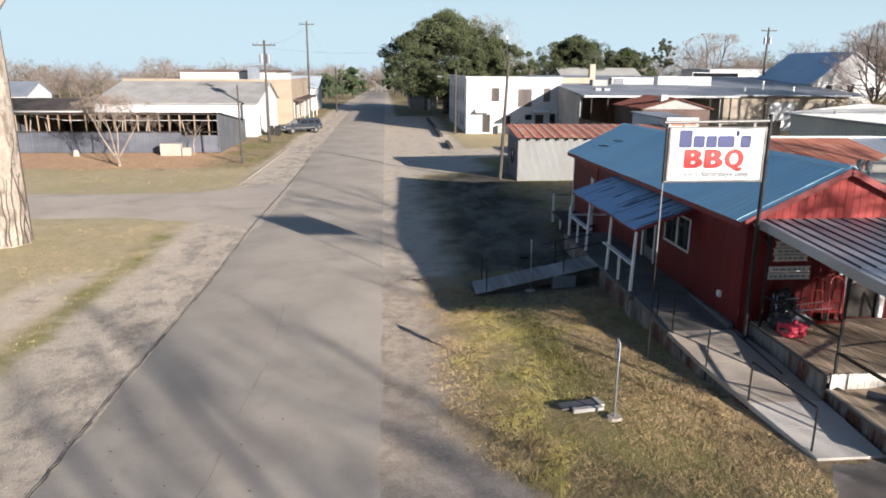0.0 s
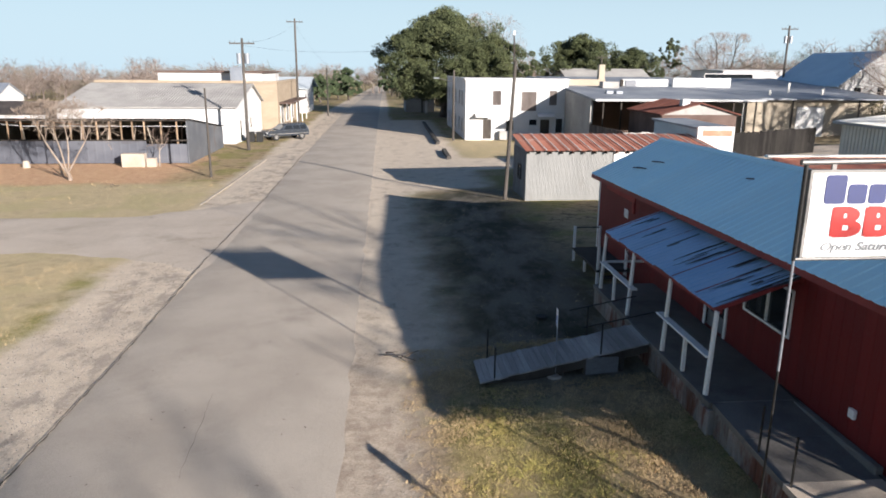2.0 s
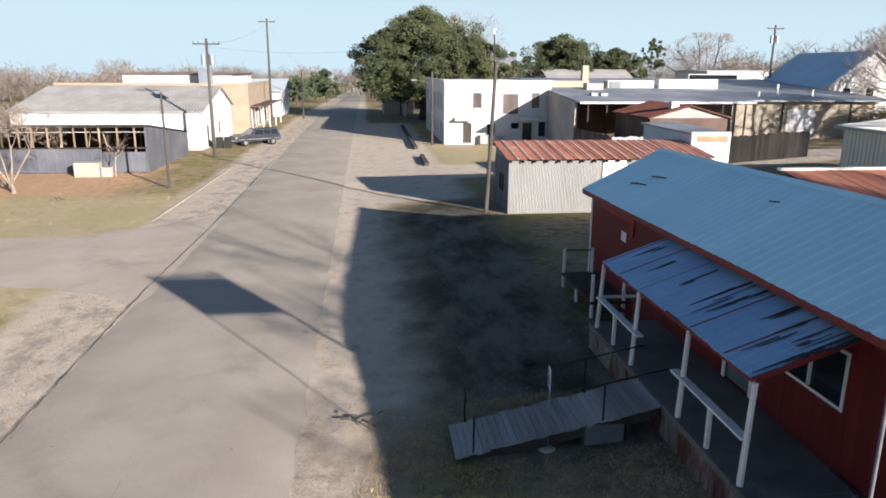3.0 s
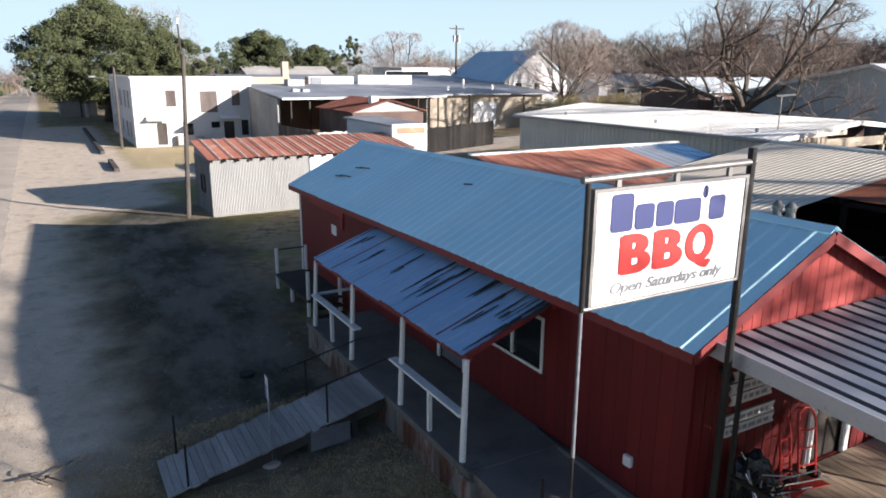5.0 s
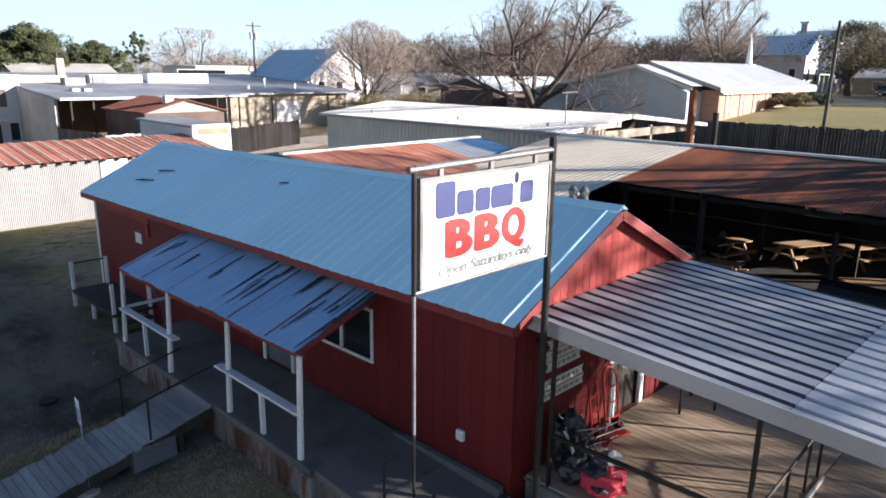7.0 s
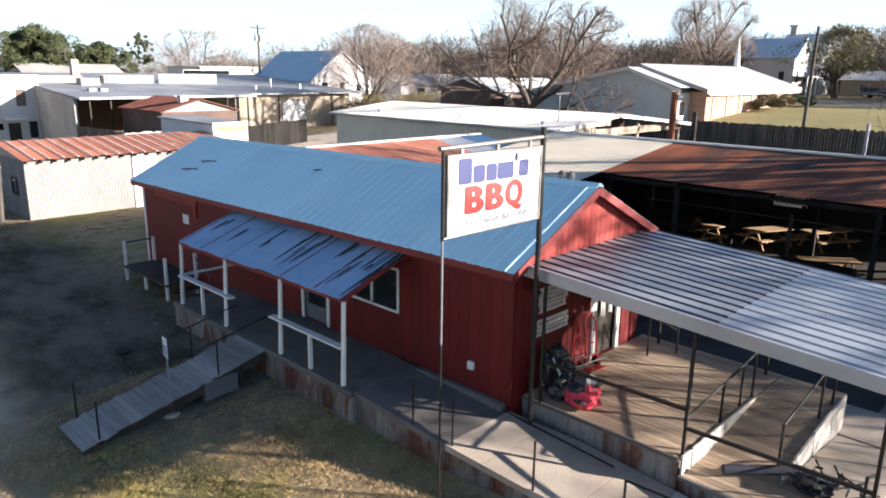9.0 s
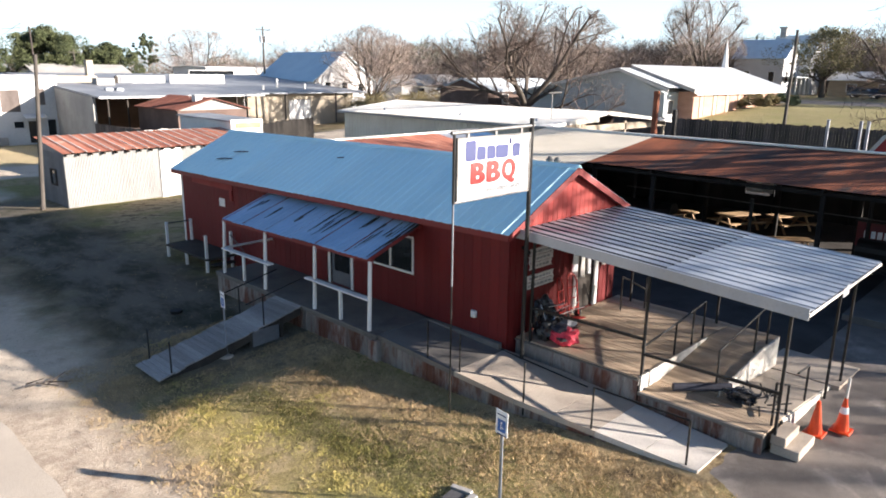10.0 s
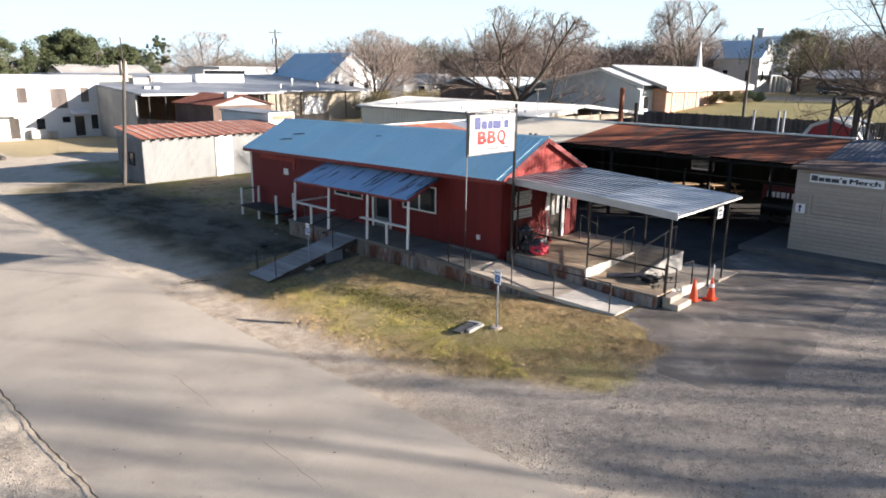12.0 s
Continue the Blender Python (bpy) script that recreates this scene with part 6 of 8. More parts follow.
def hut_signs():
    x = 19.66
    root = thing("name_board", "white board with dark lettering on the beige hut", "sign")
    x -= 0.04
    pn = part("panel", boxes((x - 0.03, 6.86, 3.48, x, 9.42, 3.8), bevel=0.004), M_SIGNW, root)
    # the name as plain blocks, then the word
    at = 9.36
    for wide, h, up in ((0.24, 0.21, 0.0), (0.2, 0.15, 0.0), (0.19, 0.15, 0.0), (0.27, 0.15, 0.0), (0.05, 0.08, 0.14), (0.15, 0.15, 0.0)):
        part("emblem", boxes((x - 0.036, at - wide, 3.54 + up, x - 0.031, at, 3.54 + up + h)), M_SDARK, pn, "dark plain block")
        at -= wide + 0.03
    me_ob = letters("Merch", 0.25, 0, 0, M_SDARK, pn, 0, width=1.15, heavy=0.012)
    ys = [v.co.x for v in me_ob.data.vertices]
    me_ob.data.transform(Matrix.Translation((x - 0.033, 8.03 - 0.54, 3.635)) @ Matrix.Rotation(radians(-90), 4, "Z") @ Matrix.Diagonal((1.06 / (max(ys) - min(ys)), 1, 1, 1)) @ Matrix.Translation((-(max(ys) + min(ys)) / 2, 0, 0)))
    r2 = thing("arrow_plate", "small white plate with a black upward arrow on the beige hut", "sign")
    p2 = part("panel", boxes((x - 0.03, 9.44, 2.2, x, 9.8, 2.58), bevel=0.004), M_SIGNW, r2)
    part("arrow", prism_of([(9.6, 2.25), (9.66, 2.25), (9.66, 2.42), (9.72, 2.42), (9.63, 2.54), (9.54, 2.42), (9.6, 2.42)], "x", x - 0.036, x - 0.031), M_SDARK, p2)


hut_signs()


def church():
    root = thing("church", "pink brick church with a white metal roof and a slim steeple", "church")
    x0, x1, y0, y1 = 62.8, 86.0, 37.0, 56.0
    b, ev, rd, yr = 2.9, 5.85, 7.9, 43.4
    part("wall", prism_of([(38.6, 1.8), (y1, 1.8), (y1, 5.4), (yr, rd - 0.1), (38.6, 5.7)], "x", 60.0, x1), M_LBLUE, root)
    part("wall", boxes((x0, y0, b - 0.8, x1 + 0.02, 38.59, ev)), M_PINKBR, root)
    part("wall", boxes((x1 + 0.02, 38.6, b - 0.8, x1 + 0.2, y1, 5.3)), M_PINKBR, root)
    for xa, xb, e in ((59.5, x0 - 0.4, 38.0), (x0 - 0.4, x1 + 0.5, y0 - 0.5), (59.5, x1 + 0.5, y1 + 0.5)):
        za = rd - (rd - 5.78) * abs(yr - e) / abs(yr - y0 + 0.5) if e < yr else 5.25
        sheet_roof(root, "roof_sheet", M_WHITEB, (xa, e, za), (xb - xa, 0, 0), (0, yr - e, rd + 0.12 - za), width=0.92, pitch=0.46, rib=0.03, seed=71)
    # the main roof steps up from the lower roof of the wing
    sheet_roof(root, "roof_sheet", M_WHITEB, (x0 - 1.0, y0 - 0.5, 5.78 + 0.34), (x1 - x0 + 1.5, 0, 0), (0, yr - y0 + 0.5, rd - 5.78 + 0.12), width=0.92, pitch=0.46, rib=0.03, seed=72)
    # grey strip: the shadow line at the upper roof's edge, put into colour
    part("fascia", beams(((x0 - 1.02, y0 - 0.5, 5.96), (x0 - 1.02, yr, rd + 0.26), 0.05, 0.34)), M_GREYB, root, "shaded step of the roof")
    part("fascia", boxes((x0 - 1.0, y0 - 0.53, 5.72, x1 + 0.5, y0 - 0.5, 6.1)), M_WHITE, root)
    part("fascia", boxes((x0 - 0.4, y0 - 0.52, ev - 0.3, x1 + 0.4, y0 - 0.46, ev - 0.1)), M_WHITE, root)
    part("fascia", beams(((59.45, 38.0, 5.95), (59.45, yr, rd), 0.06, 0.28), ((59.45, yr, rd), (59.45, y1 + 0.5, 5.2), 0.06, 0.28)), M_WHITE, root)
    add_window(root, "s", 38.6, 60.7, 61.8, 3.7, 5.0)
    for i in range(6):
        xx = 64.2 + 3.1 * i
        add_window(root, "s", y0, xx, xx + 0.8, b + 0.6, b + 2.6, M_CREAM, pane_mat=M_CREAM)
    st = part("steeple_base", boxes((83.9, 42.8, rd - 0.3, 85.1, 44.0, rd + 0.4), bevel=0.03), M_WHITE, root)
    part("spire", tubes(((84.5, 43.4, rd + 0.4), (84.5, 43.4, rd + 3.8), 0.42, 0.03), n=8), M_WHITE, root)


church()

gable_house("white_farmhouse", "white clapboard house with a slate blue roof", 52.2, 62.2, 84.0, 97.5, 2.6, 6.1, 9.7, "y", M_WALLW, M_BLUER2, [("s", 54.0, 54.9, 4.4, 5.8), ("s", 56.8, 57.7, 4.4, 5.8), ("s", 59.6, 60.4, 4.3, 5.6), ("w", 87.0, 88.0, 4.0, 5.4), ("w", 92.0, 93.0, 4.0, 5.4)], over=0.4)
gable_house("brick_house", "dark brown brick house with a pale roof behind the hall", 57.5, 72.0, 58.5, 66.0, 3.0, 5.4, 6.6, "x", M_BROWN, M_LBLUE, [("s", 60.0, 61.0, 4.0, 5.0), ("s", 66.5, 67.5, 4.0, 5.0)], over=0.4)
gable_house("low_white_house", "low white house with a grey roof", 66.0, 80.0, 82.0, 90.0, 2.6, 5.4, 6.8, "x", M_WALLW, M_GREYB, [("s", 69.0, 70.5, 4.0, 5.0), ("s", 75.0, 76.5, 4.0, 5.0)], over=0.4)
vic = gable_house("victorian_house", "tall white house with a blue metal roof among trees", 133.0, 141.0, 53.0, 62.0, 4.0, 10.8, 13.9, "y", M_WALLW, M_BLUER2, [("s", 134.5, 135.6, 6.2, 8.2), ("s", 138.5, 139.6, 6.2, 8.2), ("w", 54.5, 55.5, 6.2, 8.2), ("w", 59.0, 60.0, 6.2, 8.2)], over=0.5)
part("cross_gable", prism_of([(141.0, 4.0), (147.5, 4.0), (147.5, 10.6), (144.3, 14.8), (141.0, 10.6)], "y", 51.0, 58.5), M_WALLW, vic)
part("roof", beams(((140.7, 54.7, 10.6), (144.3, 54.7, 15.0), 8.2, 0.15), ((147.9, 54.7, 10.4), (144.3, 54.7, 15.0), 8.2, 0.15)), M_LBLUE, vic)
part("chimney", boxes((143.9, 57.0, 13.2, 145.0, 58.1, 16.4), (143.7, 56.8, 16.4, 145.2, 58.3, 16.7), bevel=0.04), M_GREYB, vic)
add_window(vic, "s", 51.0, 143.6, 144.8, 6.5, 8.6)
part("porch_roof", beams(((133.0, 51.7, 7.3), (140.9, 51.7, 7.3), 2.6, 0.18)), M_LBLUE, vic)
for px in (133.3, 135.8, 138.2, 140.7):
    part("porch_post", boxes((px - 0.1, 50.5, 4.0, px + 0.1, 50.7, 7.25)), M_WHITE, vic)
gable_house("cottage", "low white cottage with a pale roof across the lawn", 138.0, 147.0, 34.0, 46.5, 4.0, 6.9, 8.3, "y", M_TANBR, M_WHITER, [("w", 37.0, 38.5, 5.0, 6.2), ("w", 42.0, 43.5, 5.0, 6.2)], over=0.4)
gable_house("long_white_store", "long low white store in the distance", 55.0, 78.0, 118.0, 130.0, 2.0, 7.5, 7.6, "x", M_WALLW, M_WALLW, [("s", 52.0, 60.0, 6.0, 7.0)], over=0.3, category="building")
gable_house("grey_roof_house", "white house with a grey roof in the distance", 31.0, 45.0, 122.0, 134.0, 1.5, 5.6, 7.6, "x", M_WALLW, M_GREYB, over=0.3)


def red_barn():
    root = thing("gambrel_shed", "small red barn-style shed with white trim behind the fence", "shed")
    x, y0, y1, b = 43.4, 13.2, 17.0, 1.5
    c = (y0 + y1) / 2
    out = [(y0, b), (y1, b), (y1, b + 1.7), (c + 1.3, b + 2.6), (c, b + 3.1), (c - 1.3, b + 2.6), (y0, b + 1.7)]
    part("wall", prism_of(out, "x", x, x + 5), M_BARNRED, root)
    pts = [(y0 - 0.15, b + 1.6), (c - 1.35, b + 2.68), (c, b + 3.2), (c + 1.35, b + 2.68), (y1 + 0.15, b + 1.6)]
    for p, q in zip(pts, pts[1:]):
        part("roof", beams(((x + 2.45, p[0], p[1]), (x + 2.45, q[0], q[1]), 5.3, 0.08)), M_WHITER, root)
    for p, q in zip(out[2:], out[3:]):
        part("trim", beams(((x - 0.03, p[0], p[1]), (x - 0.03, q[0], q[1]), 0.05, 0.14)), M_WHITE, root)
    part("trim", beams(((x - 0.03, y0 + 0.1, b + 1.5), (x - 0.03, y1 - 0.1, b + 1.5), 0.05, 0.12), ((x - 0.03, c - 1.3, b), (x - 0.03, c - 0.2, b + 1.5), 0.05, 0.1), ((x - 0.03, c + 1.3, b), (x - 0.03, c + 0.2, b + 1.5), 0.05, 0.1)), M_WHITE, root)


red_barn()


# ---- buildings across the street ----
def pole_barn():
    root = thing("pole_barn", "old open-fronted barn of grey sheets and dark poles", "barn")
    x0, x1, y0, y1 = -33.0, -14.7, 63.4, 75.5
    zf, zb = 3.55, 2.0
    sheet_roof(root, "roof_sheet", M_GREYW, (x0, y0 - 0.4, zf + 0.05), (x1 - x0 + 0.3, 0, 0), (0, y1 - y0 + 0.4, zb - zf), width=0.92, pitch=0.3, rib=0.02, jitter=0.06, seed=81, alt=(0.2, M_RUST_P))
    sheet_roof(root, "wall_sheet", M_SLATE, (x0, y0, 0.1), (x1 - x0 - 3.2, 0, 0), (0, 0, 1.75), width=2.4, pitch=0.6, rib=0.006, lift=Vector((0, -1, 0)), seed=82)
    sheet_roof(root, "wall_sheet", M_SLATE, (x1 - 3.2, y0 + 0.1, 0.1), (3.1, 0, 0), (0, 0, 1.5), width=1.5, pitch=0.5, rib=0.006, lift=Vector((0, -1, 0)), seed=83)
    part("side_wall", prism_of([(y0, 0.05), (y1, 0.05), (y1, zb), (y0, zf)], "x", x1 - 0.08, x1), M_GREYW, root)
    part("back_wall", boxes((x0, y1 - 0.1, 0.05, x1 - 0.1, y1, zb)), M_DARKW, root)
    part("side_wall", prism_of([(y0, 0.05), (y1, 0.05), (y1, zb), (y0, zf)], "x", x0, x0 + 0.08), M_GREYW, root)
    part("header", boxes((x0, y0 - 0.06, zf - 0.16, x1, y0 + 0.06, zf - 0.02), (x0, y0 - 0.05, 1.85, x1, y0 + 0.03, 1.95)), M_DARKW, root)
    rng = random.Random(4)
    x = x0 + 0.3
    while x < x1:
        part("pole", boxes((x - 0.05, y0 + 0.14, 0.05, x + 0.05, y0 + 0.24, zf - 0.1)), M_BARNPOST, root)
        x += rng.uniform(0.8, 1.3)
    for i in range(9):
        x = x0 + 1.2 + i * 2.0
        part("brace", beams(((x, y0 + 2, 0.2), (x + rng.uniform(-0.8, 0.8), y0 + 2, 3.2), 0.07, 0.07)), M_BARK_P, root)


pole_barn()
solo("concrete_box", boxes((-19.3, 61.6, 0.0, -17.6, 62.3, 1.05), bevel=0.03), M_CONC, "pale concrete box standing before the old barn", "box")
solo("concrete_block", boxes((-17.5, 61.7, 0.0, -16.8, 62.2, 0.7), bevel=0.03), M_CONC, "small pale concrete block before the old barn", "block")
solo("salt_stone", tubes(((-26.2, 61.5, 0.0), (-26.2, 61.5, 0.55), 0.3, 0.2), n=9), M_CONC, "small pale stone bollard on red soil", "stone")

gable_house("white_barn", "white barn with a low grey metal roof", -31.0, -14.1, 78.5, 94.0, 0.0, 3.6, 5.6, "x", M_WALLW, M_GREYB, [("e", 80.5, 81.6, 0.1, 2.2), ("e", 86.0, 87.2, 1.0, 2.2)], over=0.3, category="barn", sheets=True, ridge_at=88.0)


def brick_store():
    root = thing("brick_store", "yellow brick commercial building with a flat parapet roof", "building")
    x0, x1, y0, y1, t = -34.0, -12.4, 96.0, 116.0, 5.6
    part("wall", boxes((x0, y0, -0.3, x1, y1, t)), M_TANBR, root)
    part("parapet", boxes((x0, y0 - 0.1, t, x1 + 0.1, y0 + 0.3, t + 0.3), (x1 - 0.3, y0 + 0.3, t, x1 + 0.1, y1, t + 0.3)), M_TANBR, root)
    part("upper_block", boxes((-28.0, 101.0, t, -15.0, 116.0, t + 1.2)), M_WALLW, root)
    part("upper_roof", boxes((-28.3, 100.7, t + 1.2, -14.7, 116.2, t + 1.38)), M_BROWN, root)
    part("roof_unit", boxes((-18.5, 98.5, t, -17.0, 100.0, t + 1.9), bevel=0.05), M_GALV, root)
    for yy in (98.0, 103.0, 108.0):
        add_window(root, "e", x1, yy, yy + 2.6, 0.6, 2.8, M_WHITE)
    part("canopy", boxes((x1, 97.0, 3.1, x1 + 1.6, 115.0, 3.25)), M_BROWN, root)
    for yy in (97.3, 103, 109, 114.6):
        part("post", boxes((x1 + 1.4, yy, 0.0, x1 + 1.5, yy + 0.1, 3.1)), M_WHITE, root)


brick_store()
gable_house("corner_store", "small pale store with an awning further down the street", -22.0, -12.5, 128.0, 142.0, 0.0, 4.2, 5.8, "x", M_WALLW, M_LBLUE, [("e", 131, 133, 0.6, 2.6), ("s", -20, -18, 0.8, 2.4)], over=0.8, category="building")
gable_house("roadside_store", "small grey store beside the oak", 4.5, 9.5, 132.0, 146.0, 0.0, 3.4, 4.6, "y", M_GREYB, M_GREYB, [("w", 134, 136, 0.8, 2.2)], over=0.5, category="building")
gable_house("far_cottage", "white cottage far across the field", -62.0, -52.0, 108.0, 116.0, 0.0, 3.2, 5.0, "x", M_WALLW, M_GALV, [("s", -59, -58, 1, 2.2), ("s", -56, -55, 1, 2.2)])
gable_house("far_barn", "low barn with a dull brown roof across the field", -48.0, -34.0, 84.0, 92.0, 0.0, 2.6, 3.6, "x", M_WALLW, M_FENCE, category="barn")


# ---- poles, wires, signs ----
def utility_pole(x, y, h, r, label, arm=True, arm_axis="x", lamp=False, gear=False, lean=(0.0, 0.0)):
    root = thing("utility_pole", label, "pole", group="utility poles")
    z = hgt(x, y) - 0.05
    part("shaft", tubes(((x, y, z), (x + lean[0], y + lean[1], z + h), r, r * 0.68), n=10), M_POLE, root)
    top = z + h
    if arm:
        d = Vector((1.1, 0, 0)) if arm_axis == "x" else Vector((0, 1.1, 0))
        c = Vector((x + lean[0], y + lean[1] - 0.14, top - 0.45))
        part("crossarm", beams((c - d, c + d, 0.1, 0.12)), M_POLE, root)
        for k in (-1, -0.6, 0.6, 1):
            part("insulator", tubes((c + d * k * 0.95 + Vector((0, 0, 0.05)), c + d * k * 0.95 + Vector((0, 0, 0.22)), 0.035), n=6), M_STEEL, root)
    if gear:
        part("transformer", tubes(((x + 0.35, y, top - 2.2), (x + 0.35, y, top - 1.3), 0.24), n=12), M_GALV, root, "grey transformer can")
        part("transformer", tubes(((x - 0.35, y, top - 2.2), (x - 0.35, y, top - 1.3), 0.2), n=12), M_GALV, root, "grey transformer can")
    if lamp:
        arm_ob = part("lamp_arm", tubes(((x, y, top - 1.2), (x - 1.6, y, top - 0.8), 0.035), n=6), M_STEEL, root)
        part("lamp_head", boxes((x - 2.1, y - 0.12, top - 0.88, x - 1.55, y + 0.12, top - 0.74), bevel=0.03), M_GALV, arm_ob)
    return root


tall = utility_pole(7.45, 45.2, 7.6, 0.12, "tall weathered utility pole with a thin pale mast", arm=False, lean=(0.1, -1.45))
part("mast", tubes(((7.55, 44.0, 6.6), (7.4, 43.6, 9.3), 0.045, 0.035), n=8), M_FENCE, tall, "thin pale mast")
part("mast_cap", tubes(((7.4, 43.6, 9.2), (7.4, 43.6, 9.42), 0.05), n=8), M_WHITE, tall)
utility_pole(-11.4, 56.3, 6.1, 0.09, "thin grey pole on the grass verge", arm=False)
utility_pole(-11.9, 73.0, 10.0, 0.15, "wooden utility pole with transformers beside the white barn", gear=True)
utility_pole(-11.4, 108.5, 14.0, 0.17, "tall utility pole before the brick store", arm=True)
utility_pole(8.0, 81.3, 7.3, 0.14, "wooden pole before the white building", arm=False, lamp=True)
utility_pole(7.2, 129.0, 9.4, 0.13, "slim grey pole with a street lamp beside the street", arm=False, lamp=True)
solo("white_bollard", tubes(((7.9, 128.8, 0.0), (7.9, 128.8, 3.3), 0.26, 0.2), n=10), M_WALLW, "white painted post beside the far street", "post")
utility_pole(-8.3, 122.0, 7.5, 0.14, "dark wooden pole beside the street", arm=False)
utility_pole(53.0, 97.0, 11.8, 0.17, "utility pole behind the market hall", gear=True)
utility_pole(38.0, 128.0, 9.2, 0.16, "far utility pole behind the market hall")
utility_pole(78.0, 76.0, 11.0, 0.16, "utility pole behind the hall", arm=False)
utility_pole(72.0, 60.0, 9.6, 0.16, "utility pole beside the brick house", arm=False)
utility_pole(77.0, 60.0, 10.8, 0.16, "utility pole beside the brick house", arm=False)
utility_pole(60.0, 27.5, 8.2, 0.15, "dark utility pole before the church", arm=False, lean=(0.3, 0.0))
utility_pole(128.0, 92.0, 13.0, 0.18, "far utility pole among bare trees")


for ya, yb in ((77.3, 105.0), (65.2, 71.2)):
    solo("kerb_log", beams(((6.1, ya, 0.2), (6.15, yb, 0.2), 0.35, 0.36)), M_POLE, "low dark timber edging along the street", "edging", "timber edging")


def yard_posts():
    for x, y, r, z0, z1, mt, lab in ((31.4, 24.6, 0.16, 1.0, 6.6, M_RUST, "rusted red pipe post behind the shelter"), (31.2, 23.4, 0.13, 1.0, 5.7, M_BLACK, "black pipe post behind the shelter")):
        solo("pipe_post", tubes(((x, y, z0), (x, y, z1), r), n=10), mt, lab, "post")
    for x, y in ((32.2, 16.4), (32.4, 15.1), (32.4, 14.8)):
        solo("white_post", tubes(((x, y, 1.0), (x, y, 5.55), 0.07), n=8), M_GALV, "pale pipe post behind the rusted roof", "post", "pale pipe posts")


yard_posts()


def wire(points, sag, r, label):
    bm = bmesh.new()
    for a, b in zip(points, points[1:]):
        a, b = Vector(a), Vector(b)
        last = a
        n = 14
        for i in range(1, n + 1):
            t = i / n
            p = a.lerp(b, t) - Vector((0, 0, sag * 4 * t * (1 - t)))
            tube(bm, last, p, r, n=4)
            last = p
    solo("power_line", bm, M_BLACK, label, "cable", "power lines")


wire([(7.55, 45.4, 9.4), (8.0, 81.3, 7.3), (9.0, 140.0, 9.0)], 0.8, 0.007, "thin black power line along the street")
wire([(-11.9, 73.0, 9.6), (-11.4, 108.5, 13.4), (-8.3, 122, 8.0)], 0.6, 0.007, "thin black power line beside the barns")
wire([(7.55, 45.4, 9.2), (-11.9, 73.0, 9.4)], 0.7, 0.007, "thin black power line over the street")


def parking_sign(x, y, h, label, plate_w=0.27, plate_h=0.42, ang=0):
    root = thing("parking_sign", label, "sign", (0, 0, 0))
    z = hgt(x, y)
    root.matrix_basis = pose(x, y, z, 0, 0, ang)
    part("post", boxes((-0.03, -0.012, -0.2, 0.03, 0.012, h), bevel=0.004), M_GALV, root)
    pl = part("plate", boxes((-plate_w / 2, -0.02, h - plate_h, plate_w / 2, -0.013, h + 0.02)), M_SIGNW, root, "white plate")
    part("symbol", boxes((-0.09, -0.0245, h - 0.36, 0.09, -0.021, h - 0.14), bevel=0.001), M_SYMB, pl, "blue symbol square")
    part("figure", boxes((-0.02, -0.0265, h - 0.22, 0.015, -0.025, h - 0.18), (-0.02, -0.0265, h - 0.31, 0.0, -0.025, h - 0.225), (0.002, -0.0265, h - 0.29, 0.05, -0.025, h - 0.27)), M_SIGNW, pl, "white mark")
    for zz in (0.06, 0.41):
        part("line", boxes((-0.1, -0.0245, h - zz - 0.01, 0.1, -0.021, h - zz + 0.01)), M_SBLUE, pl)
    part("footing", tubes(((0, 0, -0.05), (0, 0, 0.03), 0.2, 0.15), n=10), M_CONC, root)


parking_sign(4.72, 13.0, 1.72, "white accessible parking sign on a steel post in the grass", ang=-96)
parking_sign(4.8, 22.2, 1.72, "white accessible parking sign beside the plank ramp", 0.26, 0.42, ang=-96)


def drain_inlet():
    root = thing("drain_inlet", "concrete drain inlet with a dark grate sunk in the grass", "drain")
    z = hgt(4.1, 13.6) + 0.0
    part("sill", beams(((3.95, 13.42, z + 0.01), (4.62, 13.46, z + 0.03), 0.12, 0.1)), M_GREYB, root)
    part("sill", beams(((4.64, 13.56, z + 0.03), (4.56, 13.95, z + 0.02), 0.1, 0.08)), M_GREYB, root)
    part("grate", beams(((3.7, 13.62, z + 0.01), (4.5, 13.74, z + 0.02), 0.3, 0.04)), M_STEEL, root)


drain_inlet()


def cone(x, y, label, stick=False):
    z = hgt(x, y) + 0.03
    root = thing("traffic_cone", label, "cone", group="traffic cones")
    part("base", boxes((x - 0.19, y - 0.19, z, x + 0.19, y + 0.19, z + 0.035), bevel=0.012), M_ORANGE, root)
    part("body", tubes(((x, y, z + 0.03), (x, y, z + 0.72), 0.14, 0.03), n=16), M_ORANGE, root)
    if stick:
        part("collar", tubes(((x, y, z + 0.40), (x, y, z + 0.53), 0.0875, 0.069), n=16), M_SIGNW, root, "white reflective collar")
        part("stake", tubes(((x, y, z + 0.6), (x + 0.03, y, z + 1.15), 0.028), n=6), M_BOARD, root, "pale stake")


cone(10.98, 9.95, "orange traffic cone beside the terrace steps")
cone(11.5, 9.6, "orange traffic cone with a white collar and a stake", True)


# ---- things on the terrace ----
def lumpy(center, size, seed, cuts=2, rough=0.25):
    bm = bmesh.new()
    bmesh.ops.create_icosphere(bm, subdivisions=cuts + 1, radius=1.0)
    for v in bm.verts:
        k = 1 + rough * noise.noise(v.co * 2.2 + Vector((seed, 0, 0))) + rough * 0.6 * noise.noise(v.co * 5 + Vector((seed, 3, 0)))
        v.co = Vector((v.co.x * size[0] * k, v.co.y * size[1] * k, v.co.z * size[2] * k)) + Vector(center)
        v.co.z = max(v.co.z, center[2] - size[2] * 0.8)
    return bm


